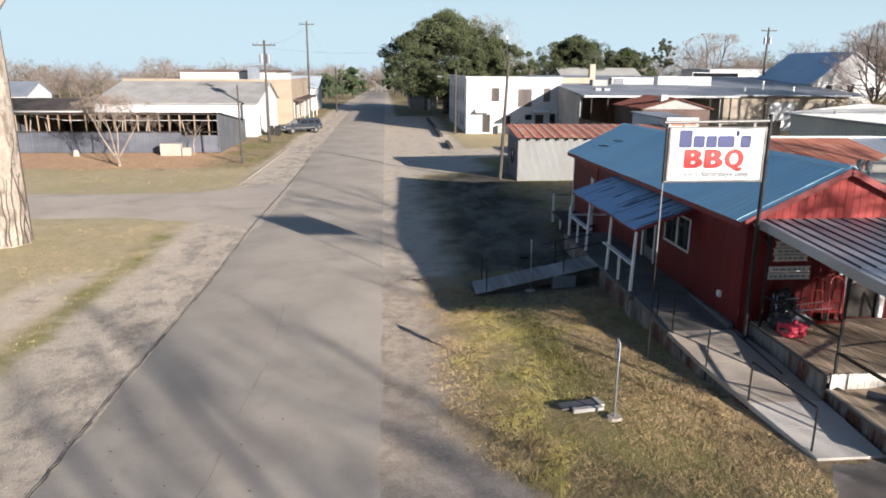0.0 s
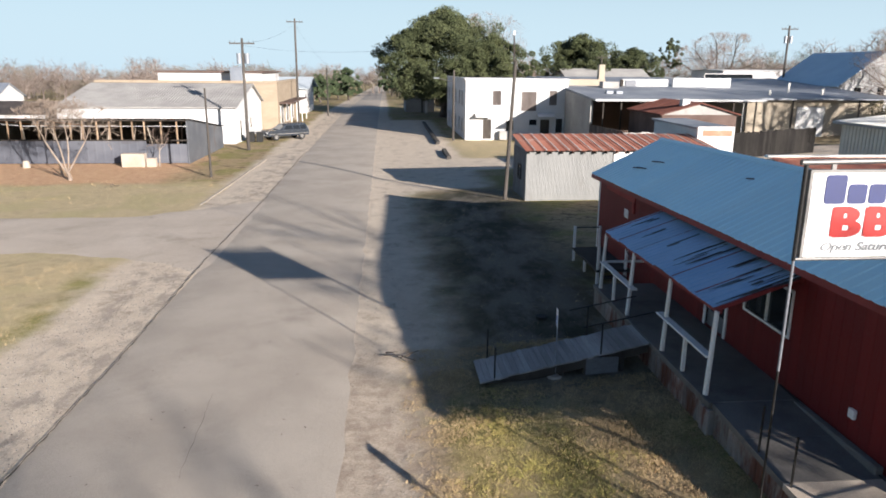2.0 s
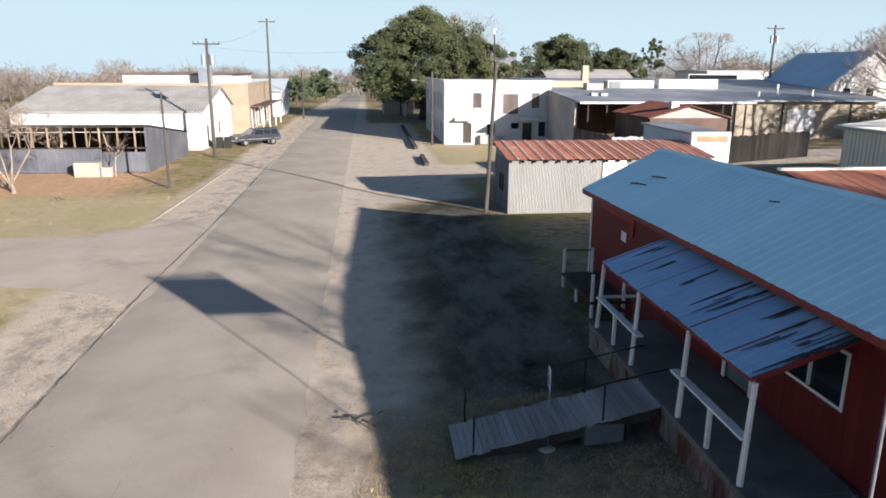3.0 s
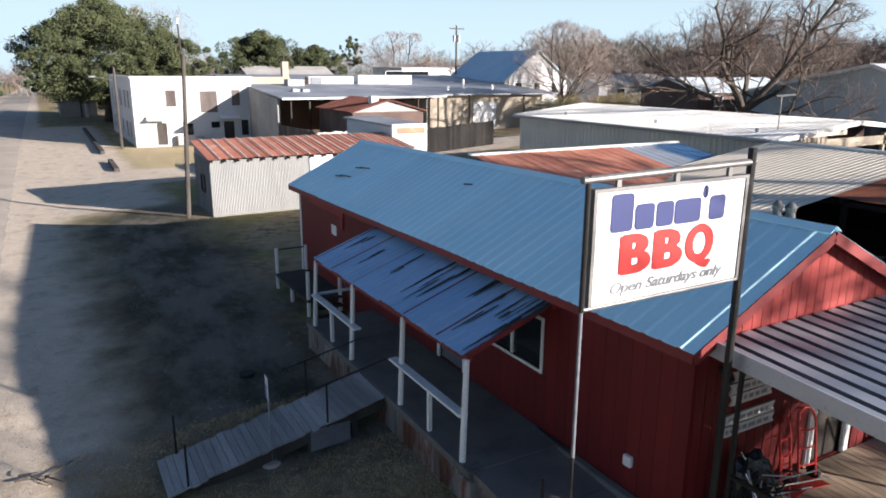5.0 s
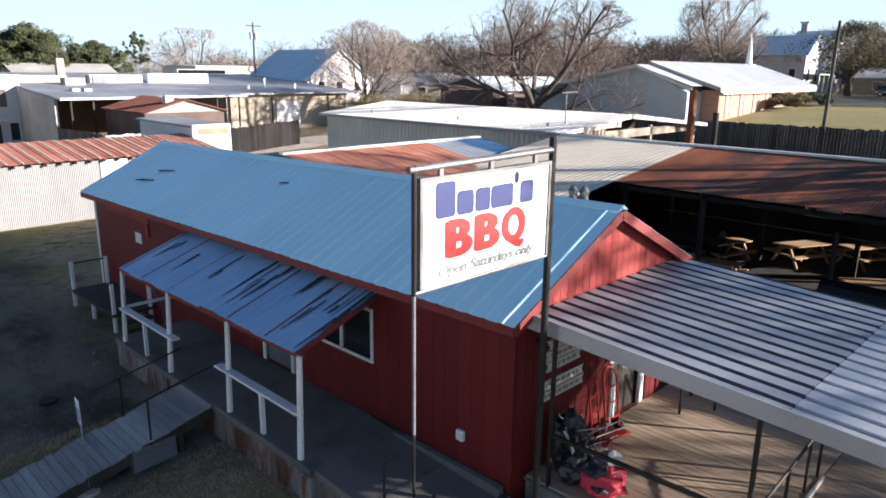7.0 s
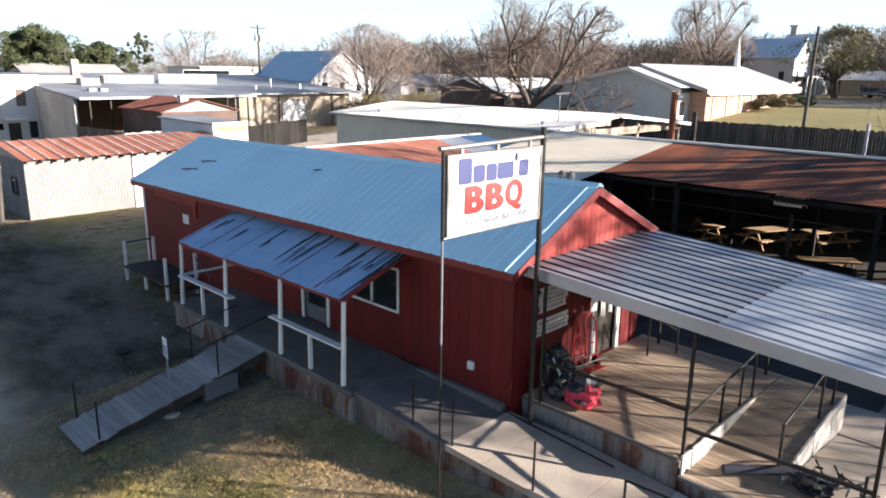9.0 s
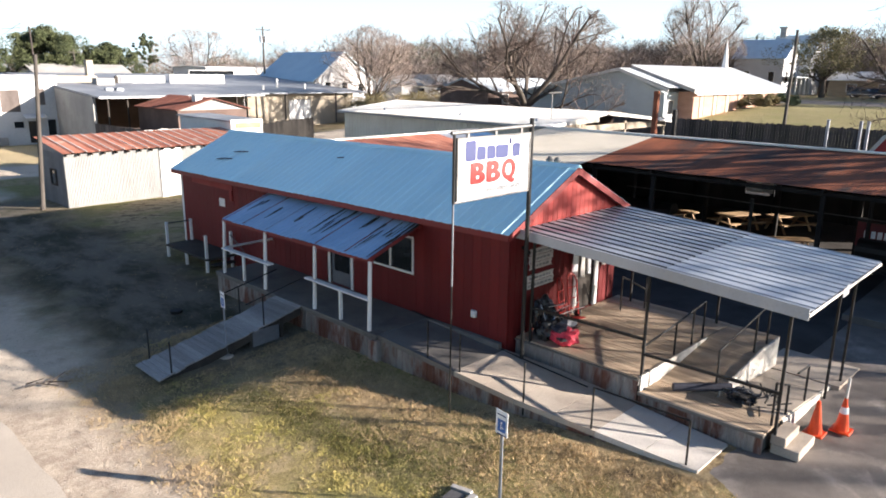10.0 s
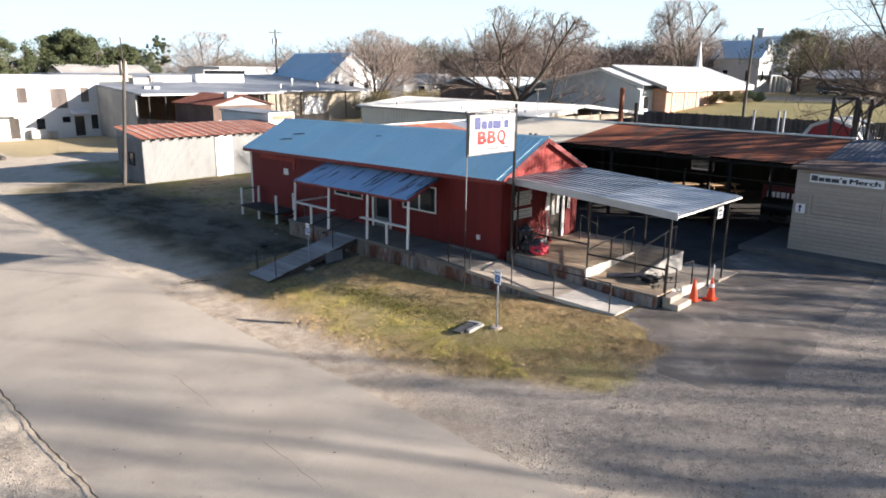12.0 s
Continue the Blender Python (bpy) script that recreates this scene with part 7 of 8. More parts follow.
def terrace_clutter():
    bag = solo("red_bag", lumpy((9.82, 15.25, DECK + 0.2), (0.34, 0.34, 0.24), 5), M_PINK, "crumpled bright red cloth bag lying on the terrace", "bag")
    solo("black_bag", lumpy((10.02, 16.02, DECK + 0.44), (0.32, 0.27, 0.54), 8), M_BAG, "large black plastic bag against the red wall", "bag")
    solo("black_bag", lumpy((9.8, 15.75, DECK + 0.26), (0.26, 0.28, 0.32), 9), M_BAG, "black plastic bag on the terrace", "bag")
    # heap of folded chairs and rods
    rng = random.Random(17)
    root = thing("folding_chair_heap", "heap of folded camp chairs with bright metal rods", "chair heap")
    for i in range(34):
        a = Vector((9.8 + rng.uniform(-0.2, 0.35), 15.7 + rng.uniform(-0.5, 0.35), DECK + rng.uniform(0.1, 0.75)))
        d = Vector((rng.uniform(-0.2, 0.6), rng.uniform(-0.45, 0.45), rng.uniform(-0.05, 0.25))) * rng.uniform(0.8, 1.5)
        q = a + d
        q.z = max(q.z, DECK + 0.03)
        part("rod", tubes((a, q, 0.012), n=5), (M_CHROME, M_BLACK, M_BOARD)[i % 3], root)
    for i in range(6):
        part("canvas", lumpy((9.8 + rng.uniform(-0.1, 0.3), 15.45 + rng.uniform(-0.35, 0.3), DECK + 0.2 + 0.05 * i), (0.24, 0.2, 0.1), 20 + i, 1, 0.5), (M_BAG, M_TARP, M_GREYW)[i % 3], root)
    solo("rolled_tarp", tubes(((9.9, 12.5, 0.98), (10.75, 11.6, 1.0), 0.09, 0.085), n=10), M_TARP, "rolled dark blue tarp on the ramp landing", "tarp")
    heap = thing("black_gear_heap", "heap of black folded gear beside the ramp rail", "gear")
    for i in range(18):
        a = Vector((10.6 + rng.uniform(-0.3, 0.4), 11.1 + rng.uniform(-0.4, 0.35), 0.9 + rng.uniform(0, 0.18)))
        part("strut", tubes((a, a + Vector((rng.uniform(-0.5, 0.5), rng.uniform(-0.5, 0.3), rng.uniform(-0.02, 0.1))), 0.018), n=5), M_BLACK, heap)
    part("canvas", lumpy((10.55, 11.3, 0.98), (0.3, 0.3, 0.14), 41, 2, 0.5), M_BAG, heap)


terrace_clutter()


def hand_truck(x, y, ang, lean):
    """A red tubular hand truck leant on the wall."""
    root = thing("hand_truck", "red tubular hand truck leaning on the red wall", "hand truck", group="hand trucks by the terrace door")
    root.matrix_basis = pose(x, y, DECK, lean, 0, ang)
    bm = bmesh.new()
    path = [(-0.17, 0, 0.1), (-0.17, 0, 1.0), (-0.13, 0.02, 1.13), (-0.05, 0.03, 1.2), (0.05, 0.03, 1.2), (0.13, 0.02, 1.13), (0.17, 0, 1.0), (0.17, 0, 0.1)]
    for p, q in zip(path, path[1:]):
        tube(bm, p, q, 0.02, n=7)
    part("frame", bm, M_TRUCK, root)
    for z in (0.3, 0.58, 0.86):
        part("crossbar", tubes(((-0.17, 0, z), (0, -0.03, z), 0.014), ((0, -0.03, z), (0.17, 0, z), 0.014), n=6), M_TRUCK, root)
    part("toe_plate", boxes((-0.2, -0.24, 0.03, 0.2, 0.02, 0.045)), M_TRUCK, root)
    for sx in (-1, 1):
        part("wheel", tubes(((sx * 0.19, 0.08, 0.12), (sx * 0.245, 0.08, 0.12), 0.12), n=14), M_TYRE, root)


hand_truck(11.0, 16.1, 12, -8)
hand_truck(11.48, 16.08, -10, -9)


def hung_aprons():
    """Pale cloths on hooks beside the door."""
    rng = random.Random(15)
    for k, (x, z, w, h, mt, lab) in enumerate(((11.68, 2.95, 0.2, 0.55, M_SIGNW, "white apron hung beside the terrace door"), (12.05, 2.92, 0.24, 0.75, M_BOARD, "pale apron hung beside the terrace door"), (12.38, 2.9, 0.22, 0.7, M_SIGNW, "white apron hung beside the terrace door"), (13.14, 2.9, 0.2, 0.6, M_BOARD, "pale apron hung beside the terrace door"))):
        verts, faces = [], []
        for j in range(7):
            for i in range(6):
                a = i / 5
                fold = 0.03 * math.sin(a * 9 + k) * (0.3 + j / 7)
                for off in (0.0, 0.012):
                    verts.append((x + w * (a - 0.5) * (0.75 + 0.06 * j), BS - 0.11 - fold - off, z - h * j / 6 + 0.02 * math.sin(a * 5)))
        for j in range(6):
            for i in range(5):
                p = (j * 6 + i) * 2
                faces += [(p, p + 2, p + 14, p + 12), (p + 1, p + 13, p + 15, p + 3)]
        ap = solo("apron", mesh_of("apron", verts, faces, mt, True), None, lab, "apron", "aprons by the terrace door")
        part("hook", tubes(((x, BS - 0.13, z + 0.02), (x, BS - 0.02, z + 0.05), 0.008), n=5), M_STEEL, ap)


hung_aprons()


def wall_signs():
    """Whitewashed plank signs, writing as plain bars."""
    y = BS - 0.03
    rng = random.Random(2)
    root = thing("plank_sign", "whitewashed plank menu signs with dark writing on the red wall", "sign")
    rows = [(9.78, 10.72, 3.14, 3.3), (9.74, 10.76, 2.96, 3.12), (9.78, 10.7, 2.78, 2.94), (9.66, 10.8, 2.48, 2.64), (9.62, 10.82, 2.3, 2.46)]
    for a, b, z0, z1 in rows:
        bd = part("plank", prism_of([(a, z0), (a + 0.05, z0 + 0.08), (a, z1), (b, z1), (b - 0.05, z0 + 0.07), (b, z0)], "y", y - 0.03, y), M_BOARD, root)
        x = a + 0.12
        while x < b - 0.2:
            w = rng.uniform(0.05, 0.16)
            part("bar", boxes((x, y - 0.034, z0 + 0.05, x + w, y - 0.031, z1 - 0.05)), M_SGREY, bd)
            x += w + 0.04
    solo("wall_lamp", tubes(((9.5, BS - 0.25, 3.3), (9.5, BS - 0.02, 3.42), 0.05, 0.03), n=8), M_BLACK, "black goose-neck wall lamp", "lamp")
    p = thing("awning_notice", "small white notice hung from the awning edge", "sign")
    pn = part("panel", boxes((13.2, 10.33, 2.75, 13.62, 10.345, 3.15)), M_SIGNW, p)
    part("bar", boxes((13.28, 10.325, 3.0, 13.54, 10.329, 3.06), (13.28, 10.325, 2.86, 13.54, 10.329, 2.9)), M_SDARK, pn)
    part("cord", tubes(((13.4, 10.34, 3.15), (13.4, 10.34, 3.42), 0.006), n=4), M_BLACK, p)


wall_signs()
solo("small_planter", tubes(((5.35, 26.2, 0.1), (5.35, 26.2, 0.34), 0.13, 0.18), n=12), M_TYRE, "small black pot standing in the worn yard", "pot")
M_TURB = surf("weathered_zinc", (0.10, 0.10, 0.10), (0.17, 0.17, 0.165), 4, 0.6, 0.6, 0.1, 30)


def turbine_vent(x, y, z):
    root = thing("turbine_vent", "small dull grey turbine vent on a roof pipe", "vent", group="turbine vents")
    part("pipe", tubes(((x, y, z - 0.9), (x, y, z), 0.05), n=10), M_TURB, root)
    part("skirt", tubes(((x, y, z - 0.02), (x, y, z + 0.08), 0.1, 0.075), n=12), M_TURB, root)
    part("turbine", tubes(((x, y, z + 0.08), (x, y, z + 0.17), 0.085, 0.105), ((x, y, z + 0.17), (x, y, z + 0.26), 0.105, 0.04), n=12), M_TURB, root)


turbine_vent(13.05, 18.24, 4.88)
turbine_vent(13.2, 18.08, 4.86)


# ---- parked vehicles ----
def wagon(x, y, ang, label, body_mat):
    root = thing("parked_car", label, "car")
    root.matrix_basis = pose(x, y, hgt(x, y), 0, 0, ang)
    L, W = 4.9, 1.85
    side = [(-2.4, 0.42), (-2.42, 0.8), (-2.3, 0.98), (-1.0, 1.06), (-0.3, 1.62), (2.1, 1.66), (2.38, 1.05), (2.42, 0.45)]
    bm = prism_of([(a, z) for a, z in side], "y", -W / 2, W / 2)
    for v in bm.verts:
        if v.co.z > 1.2:
            v.co.y *= 0.82
    bmesh.ops.bevel(bm, geom=bm.edges[:], offset=0.05, segments=2, profile=0.5, affect="EDGES")
    body = part("body", bm, body_mat, root)
    for s in (-1, 1):
        for a, b in ((-0.55, 0.45), (0.55, 1.3), (1.4, 2.05)):
            lo, hi = 1.1, 1.52
            ylo, yhi = s * (W / 2 * 0.985 + 0.004), s * (W / 2 * 0.85 + 0.008)
            part("window", ([(a, ylo, lo), (b, ylo, lo), (b, yhi, hi), (a + (0.3 if a < 0 else 0), yhi, hi)], [(0, 1, 2, 3)]), M_GLASS, body)
        part("bumper_trim", boxes((-2.3, s * W / 2 - 0.01, 0.62, 2.3, s * W / 2 + 0.02, 0.7)), M_CHROME, body)
    part("windscreen", ([(-0.98, -0.8, 1.1), (-0.98, 0.8, 1.1), (-0.4, 0.68, 1.56), (-0.4, -0.68, 1.56)], [(0, 1, 2, 3)]), M_GLASS, body)
    part("roof_rack", tubes(((0.1, -0.6, 1.73), (1.9, -0.6, 1.73), 0.02), ((0.1, 0.6, 1.73), (1.9, 0.6, 1.73), 0.02), n=5), M_BLACK, body)
    part("front_bumper", boxes((-2.5, -0.88, 0.4, -2.4, 0.88, 0.58), bevel=0.03), M_CHROME, root)
    for s in (-1, 1):
        part("headlight", boxes((-2.45, s * 0.7 - 0.15, 0.72, -2.4, s * 0.7 + 0.15, 0.88), bevel=0.02), M_SIGNW, root)
        for xx in (-1.5, 1.5):
            wheel = part("wheel", tubes(((xx, s * 0.95, 0.35), (xx, s * 0.72, 0.35), 0.35), n=18), M_TYRE, root)
            part("rim", tubes(((xx, s * 0.96, 0.35), (xx, s * 0.94, 0.35), 0.2), n=14), M_CHROME, wheel)
    return root


wagon(-9.9, 83.2, 35, "dark blue-grey station wagon parked by the street", M_CARBODY)
for xx in (-13.2, -12.4):
    b = thing("wheelie_bin", "dark plastic wheelie bin beside the white barn", "bin", group="wheelie bins")
    part("body", boxes((xx, 80.0, 0.05, xx + 0.6, 80.7, 1.0), bevel=0.04), M_TYRE, b)
    part("lid", boxes((xx - 0.02, 79.95, 1.0, xx + 0.62, 80.72, 1.08), bevel=0.02), M_BLACK, b)
wagon(127.5, 38.0, 80, "dark car parked across the lawn", M_CARBODY)
wagon(125.0, 34.3, 85, "dark car parked across the lawn", M_TARP)


# ---- trees ----
def grow(rng, p, d, length, r, level, top, trunk, twigs, spread, kids, curl, minr, ratio=(0.55, 0.8), keep=(0.5, 0.75)):
    segs = 4 if level < 2 else 3
    pts = [(p.copy(), r)]
    for i in range(segs):
        d = (d + Vector((rng.gauss(0, curl), rng.gauss(0, curl), rng.gauss(0, curl) + 0.03))).normalized()
        p = p + d * (length / segs)
        pts.append((p.copy(), r * (1 - 0.5 * (i + 1) / segs)))
    store = trunk if level < 2 else twigs
    n = 8 if level == 0 else 6 if level == 1 else 4 if level == 2 else 3
    for (a, ra), (b, rb) in zip(pts, pts[1:]):
        limb(store, a, b, max(ra, minr), max(rb, minr), n)
    if level >= top:
        return
    for i in range(kids[level]):
        t = rng.uniform(0.35, 1.0) if level else rng.uniform(0.6, 1.0)
        k = min(int(t * segs), segs - 1)
        a, ra = pts[k + 1] if t > 0.97 else pts[k]
        b = pts[k + 1][0]
        q = a.lerp(b, t * segs - k)
        ang = rng.uniform(0, math.tau)
        u = d.orthogonal().normalized()
        w = d.cross(u)
        nd = (d * rng.uniform(0.45, 0.9) + (u * math.cos(ang) + w * math.sin(ang)) * spread * rng.uniform(0.7, 1.2)).normalized()
        if nd.z < -0.15:
            nd.z *= -0.3
        grow(rng, q, nd, length * rng.uniform(*ratio), pts[k + 1][1] * rng.uniform(*keep), level + 1, top, trunk, twigs, spread, kids, curl * 1.1, minr, ratio, keep)


def limb(store, a, b, ra, rb, n):
    verts, faces = store
    d = (b - a)
    if d.length < 1e-5:
        return
    d.normalize()
    u = d.orthogonal().normalized()
    w = d.cross(u)
    s = len(verts)
    for e, r in ((a, ra), (b, rb)):
        for i in range(n):
            c = math.tau * i / n
            verts.append(e + (u * math.cos(c) + w * math.sin(c)) * r)
    for i in range(n):
        faces.append((s + i, s + (i + 1) % n, s + n + (i + 1) % n, s + n + i))


def bare_tree(x, y, height, seed, label, spread=0.8, r=0.2, kids=(4, 5, 5, 5), top=4, bark=None, twig=None, first=0.32, stems=1, lean=0.0, minr=0.008, z=None, curl=0.16, ratio=(0.55, 0.8), keep=(0.5, 0.75), fan=0.3):
    rng = random.Random(seed)
    trunk, twigs = ([], []), ([], [])
    z = hgt(x, y) - 0.1 if z is None else z
    for s in range(stems):
        d = Vector((lean + fan * (s - (stems - 1) / 2), rng.uniform(-0.25, 0.25) * (stems > 1), 1)).normalized()
        grow(rng, Vector((x + 0.1 * s, y, z)), d, height * first, r, 0, top, trunk, twigs, spread, kids, curl, minr, ratio, keep)
    root = thing("bare_tree", label, "tree", group="bare trees")
    part("trunk", mesh_of("trunk", *trunk, bark or M_BARK, True), None, root)
    part("crown", mesh_of("crown", *twigs, twig or M_TWIG), None, root)
    return root


def bough(rng, trunk, twigs, p, d, length, r, level, top, kids, minr, lift, curl, shape, bare=0.16):
    """One limb with its side shoots, kept within the crown's dome: shape is (centre, half width, half height)."""
    segs = (6, 5, 4, 3, 2)[level]
    c, wide, high = shape
    pts = [p.copy()]
    for i in range(segs):
        d = (d + Vector((rng.gauss(0, curl), rng.gauss(0, curl), rng.gauss(lift, curl)))).normalized()
        q = pts[-1] + d * (length / segs)
        o = q - c
        if (o.x ** 2 + o.y ** 2) / wide ** 2 + (max(o.z, 0.0) / high) ** 2 > 1 and i:
            break
        pts.append(q)
    n = len(pts) - 1
    sides = (8, 6, 5, 4, 3)[level]
    for i in range(n):
        limb(trunk if level < 2 else twigs, pts[i], pts[i + 1], max(r * (1 - 0.7 * i / segs), minr), max(r * (1 - 0.7 * (i + 1) / segs), minr * 0.7), sides)
    if level == top:
        return
    for i in range(kids[level]):
        t = bare + (1 - bare) * (i + rng.random()) / kids[level]
        k = min(int(t * n), n - 1)
        q = pts[k].lerp(pts[k + 1], t * n - k)
        axis = (pts[k + 1] - pts[k]).normalized()
        side = Vector((rng.gauss(0, 1), rng.gauss(0, 1), rng.gauss(0.15, 0.6)))
        side = (side - axis * side.dot(axis)).normalized()
        a = radians(rng.uniform(28, 62))
        nd = (axis * math.cos(a) + side * math.sin(a)).normalized()
        bough(rng, trunk, twigs, q, nd, length * (0.78 - 0.4 * t) * rng.uniform(0.75, 1.2), max(r * (0.54 - 0.26 * t), minr), level + 1, top, kids, minr, lift * 0.9, curl * 1.1, shape)


def dome_tree(x, y, height, width, seed, label, r=0.4, fork=0.16, limbs=6, rise=(20, 70), kids=(6, 5, 4, 3), minr=0.009, lift=0.03, curl=0.13, bark=None, twig=None, low=0.12, bare=0.16):
    """A bare tree whose limbs fork low and fill a dome with fine twigs."""
    rng = random.Random(seed)
    trunk, twigs = ([], []), ([], [])
    z = hgt(x, y) - 0.1
    crotch = Vector((x + rng.uniform(-0.2, 0.2), y, z + height * fork))
    limb(trunk, Vector((x, y, z)), Vector((x, y, z + 0.4)), r * 1.5, r * 1.08, 10)
    limb(trunk, Vector((x, y, z + 0.4)), crotch, r * 1.08, r * 0.9, 10)
    shape = (Vector((x, y, z + height * (0.5 + low / 2))), width / 2, height * (0.5 - low / 2))
    for i in range(limbs):
        a = math.tau * (i + rng.uniform(-0.25, 0.25)) / limbs
        e = radians(rise[0] + (rise[1] - rise[0]) * ((i * 0.618) % 1.0))
        d = Vector((math.cos(a) * math.cos(e), math.sin(a) * math.cos(e), math.sin(e)))
        reach = math.hypot(width / 2 * math.cos(e), height * (1 - fork) * math.sin(e)) * 1.05
        bough(rng, trunk, twigs, crotch - Vector((0, 0, rng.uniform(0, 0.3))), d, reach, r * rng.uniform(0.5, 0.68), 0, len(kids), kids, minr, lift, curl, shape, bare)
    root = thing("bare_tree", label, "tree", group="bare trees")
    part("trunk", mesh_of("trunk", *trunk, bark or M_BARK, True), None, root)
    part("crown", mesh_of("crown", *twigs, twig or M_TWIG), None, root)
    return root


dome_tree(-20.4, 55.2, 5.5, 7.2, 3, "bare crape myrtle with pale forked stems before the old barn", 0.11, 0.12, 4, (50, 74), kids=(6, 5, 4, 3), minr=0.009, curl=0.09, lift=0.02, bark=M_MYRTLE, twig=M_MYRTLE, low=0.3, bare=0.5)
bare_tree(-16.6, 62.0, 4.0, 8, "small bare sapling before the old barn", 0.6, 0.05, (4, 5, 5), 3, M_BARK_P, M_TWIG, 0.45)
old = bare_tree(-16.5, 30.6, 19.0, 5, "tall pale old tree trunk hung with vines", 0.6, 1.17, (6, 6, 5, 5), 4, M_BARK_P, M_TWIG, 0.72, 1, 0.045, 0.012, curl=0.006)
for k in range(14):
    rr = random.Random(60 + k)
    bm = bmesh.new()
    a0 = math.pi * (1.2 + 0.06 * k)
    last = None
    for i in range(rr.randint(14, 34)):
        z = 0.1 + i * 0.2
        ang = a0 + 0.3 * noise.noise((i * 0.16, k * 3.1, 2))
        rad = 1.175 * (1 - 0.5 * z / 13.7)
        q = Vector((-16.5 + 0.045 * z + rad * math.cos(ang), 30.6 + rad * math.sin(ang), z))
        if last:
            tube(bm, last, q, max(0.008, 0.028 - 0.0007 * i), n=5)
            if rr.random() < 0.35:
                tube(bm, q, q + Vector((rr.uniform(-0.35, 0.35), -0.1, rr.uniform(0.1, 0.4))), 0.008, 0.004, n=4)
        last = q
    part("vine", bm, M_BARK, old, "dark leafless vine stem")
dome_tree(54.0, 50.5, 12.0, 20.5, 21, "wide-crowned bare pecan tree with dark arching limbs beside the church wing", 0.46, 0.14, 7, (10, 62), kids=(7, 6, 5, 4), minr=0.0085, curl=0.13, lift=0.008, low=0.1, bare=0.25)
dome_tree(55.8, 77.0, 11.2, 12.5, 22, "bare tree with fine tan twigs beside the white house", 0.24, 0.1, 8, (42, 84), kids=(7, 6, 5, 3), minr=0.008, twig=M_TWIG_P, low=0.1)
dome_tree(124.0, 64.5, 19.0, 16.0, 23, "tall bare tree behind the church", 0.42, 0.2, 7, (25, 80), kids=(7, 6, 5, 3), twig=M_TWIG_P, low=0.15)
dome_tree(78.0, 74.0, 10.5, 12.0, 24, "bare tree behind the brick house", 0.24, 0.16, 7, (30, 80), kids=(5, 5, 4, 3), twig=M_TWIG_P)
dome_tree(86.0, 66.0, 12.0, 13.0, 25, "bare tree behind the church", 0.26, 0.16, 7, (25, 80), kids=(5, 5, 4, 3), twig=M_TWIG_P)
dome_tree(68.0, 93.0, 10.5, 10.0, 27, "bare tree behind the white house", 0.24, 0.14, 7, (35, 82), kids=(5, 5, 4, 3), twig=M_TWIG_P)
dome_tree(33.5, 1.0, 12.8, 13.0, 26, "tall bare tree behind the smoke yard", 0.4, 0.42, 7, (24, 80), kids=(6, 4, 4, 2), minr=0.014, bark=M_BARK, twig=M_BARK, low=0.4)
for x, y, h, s in ((132.0, 26.0, 11.0, 41), (131.0, 34.0, 10.5, 42), (148.0, 50.0, 13.0, 43), (129.0, 20.0, 11.5, 44), (98.0, 78.0, 13.0, 45), (112.0, 58.0, 12.5, 46), (104.0, 88.0, 13.5, 47), (18.5, 128.0, 17.0, 48)):
    dome_tree(x, y, h, h * 0.95, s, "bare grey tree standing beyond the roofs", 0.26, 0.16, 6, (28, 82), kids=(6, 5, 5, 3), minr=0.01, twig=M_TWIG_P)
dome_tree(52.5, 8.0, 14.5, 26.0, 51, "large bare tree spreading over the fence behind the smoke yard", 0.45, 0.2, 8, (8, 70), kids=(7, 6, 5, 3), minr=0.013, lift=0.0, bark=M_BARK, low=0.3)
for x, y, h, s in ((118.0, 8.0, 13.0, 52), (110.0, 1.0, 13.0, 53), (126.0, 14.0, 13.5, 54)):
    dome_tree(x, y, h, h * 1.1, s, "bare brown tree beyond the church lawn", 0.3, 0.16, 7, (20, 80), kids=(6, 5, 5, 3), minr=0.014, low=0.1)
dome_tree(70.0, 150.0, 13.5, 20.0, 55, "broad bare tree beyond the long white store", 0.3, 0.14, 7, (20, 80), kids=(6, 5, 5, 3), minr=0.016, twig=M_TWIG_P, low=0.1)
# trees beyond the corner, whose shadows cross the street
bare_tree(33.5, -9.8, 22.0, 31, "bare roadside tree beyond the gravel corner", 0.68, 0.45, (6, 4, 3, 3), 4, M_BARK, M_BARK, 0.3, 1, 0, 0.045, ratio=(0.6, 0.95), keep=(0.6, 0.85))
for x, y, h, w, s in ((26.0, -33.5, 17.2, 8.0, 32), (30.5, -32.0, 16.8, 7.0, 34), (34.5, -32.0, 13.6, 7.5, 35), (39.5, -30.0, 12.3, 7.0, 36), (45.0, -29.5, 11.0, 7.0, 39)):
    dome_tree(x, y, h, w, s, "tall bare roadside tree beyond the gravel corner", 0.32, 0.3, 6, (48, 86), kids=(4, 4, 3), minr=0.02, lift=0.05, low=0.3)
bare_tree(31.5, -14.5, 15.0, 37, "bare roadside tree beyond the gravel corner", 0.7, 0.4, (5, 4, 3, 3), 4, M_BARK, M_BARK, 0.34, 1, 0, 0.02, ratio=(0.6, 0.9), keep=(0.6, 0.85))
bare_tree(34.5, -18.5, 17.0, 38, "bare roadside tree beyond the gravel corner", 0.7, 0.42, (4, 3, 3, 3), 4, M_BARK, M_BARK, 0.34, 1, 0, 0.02, ratio=(0.6, 0.9), keep=(0.6, 0.85))


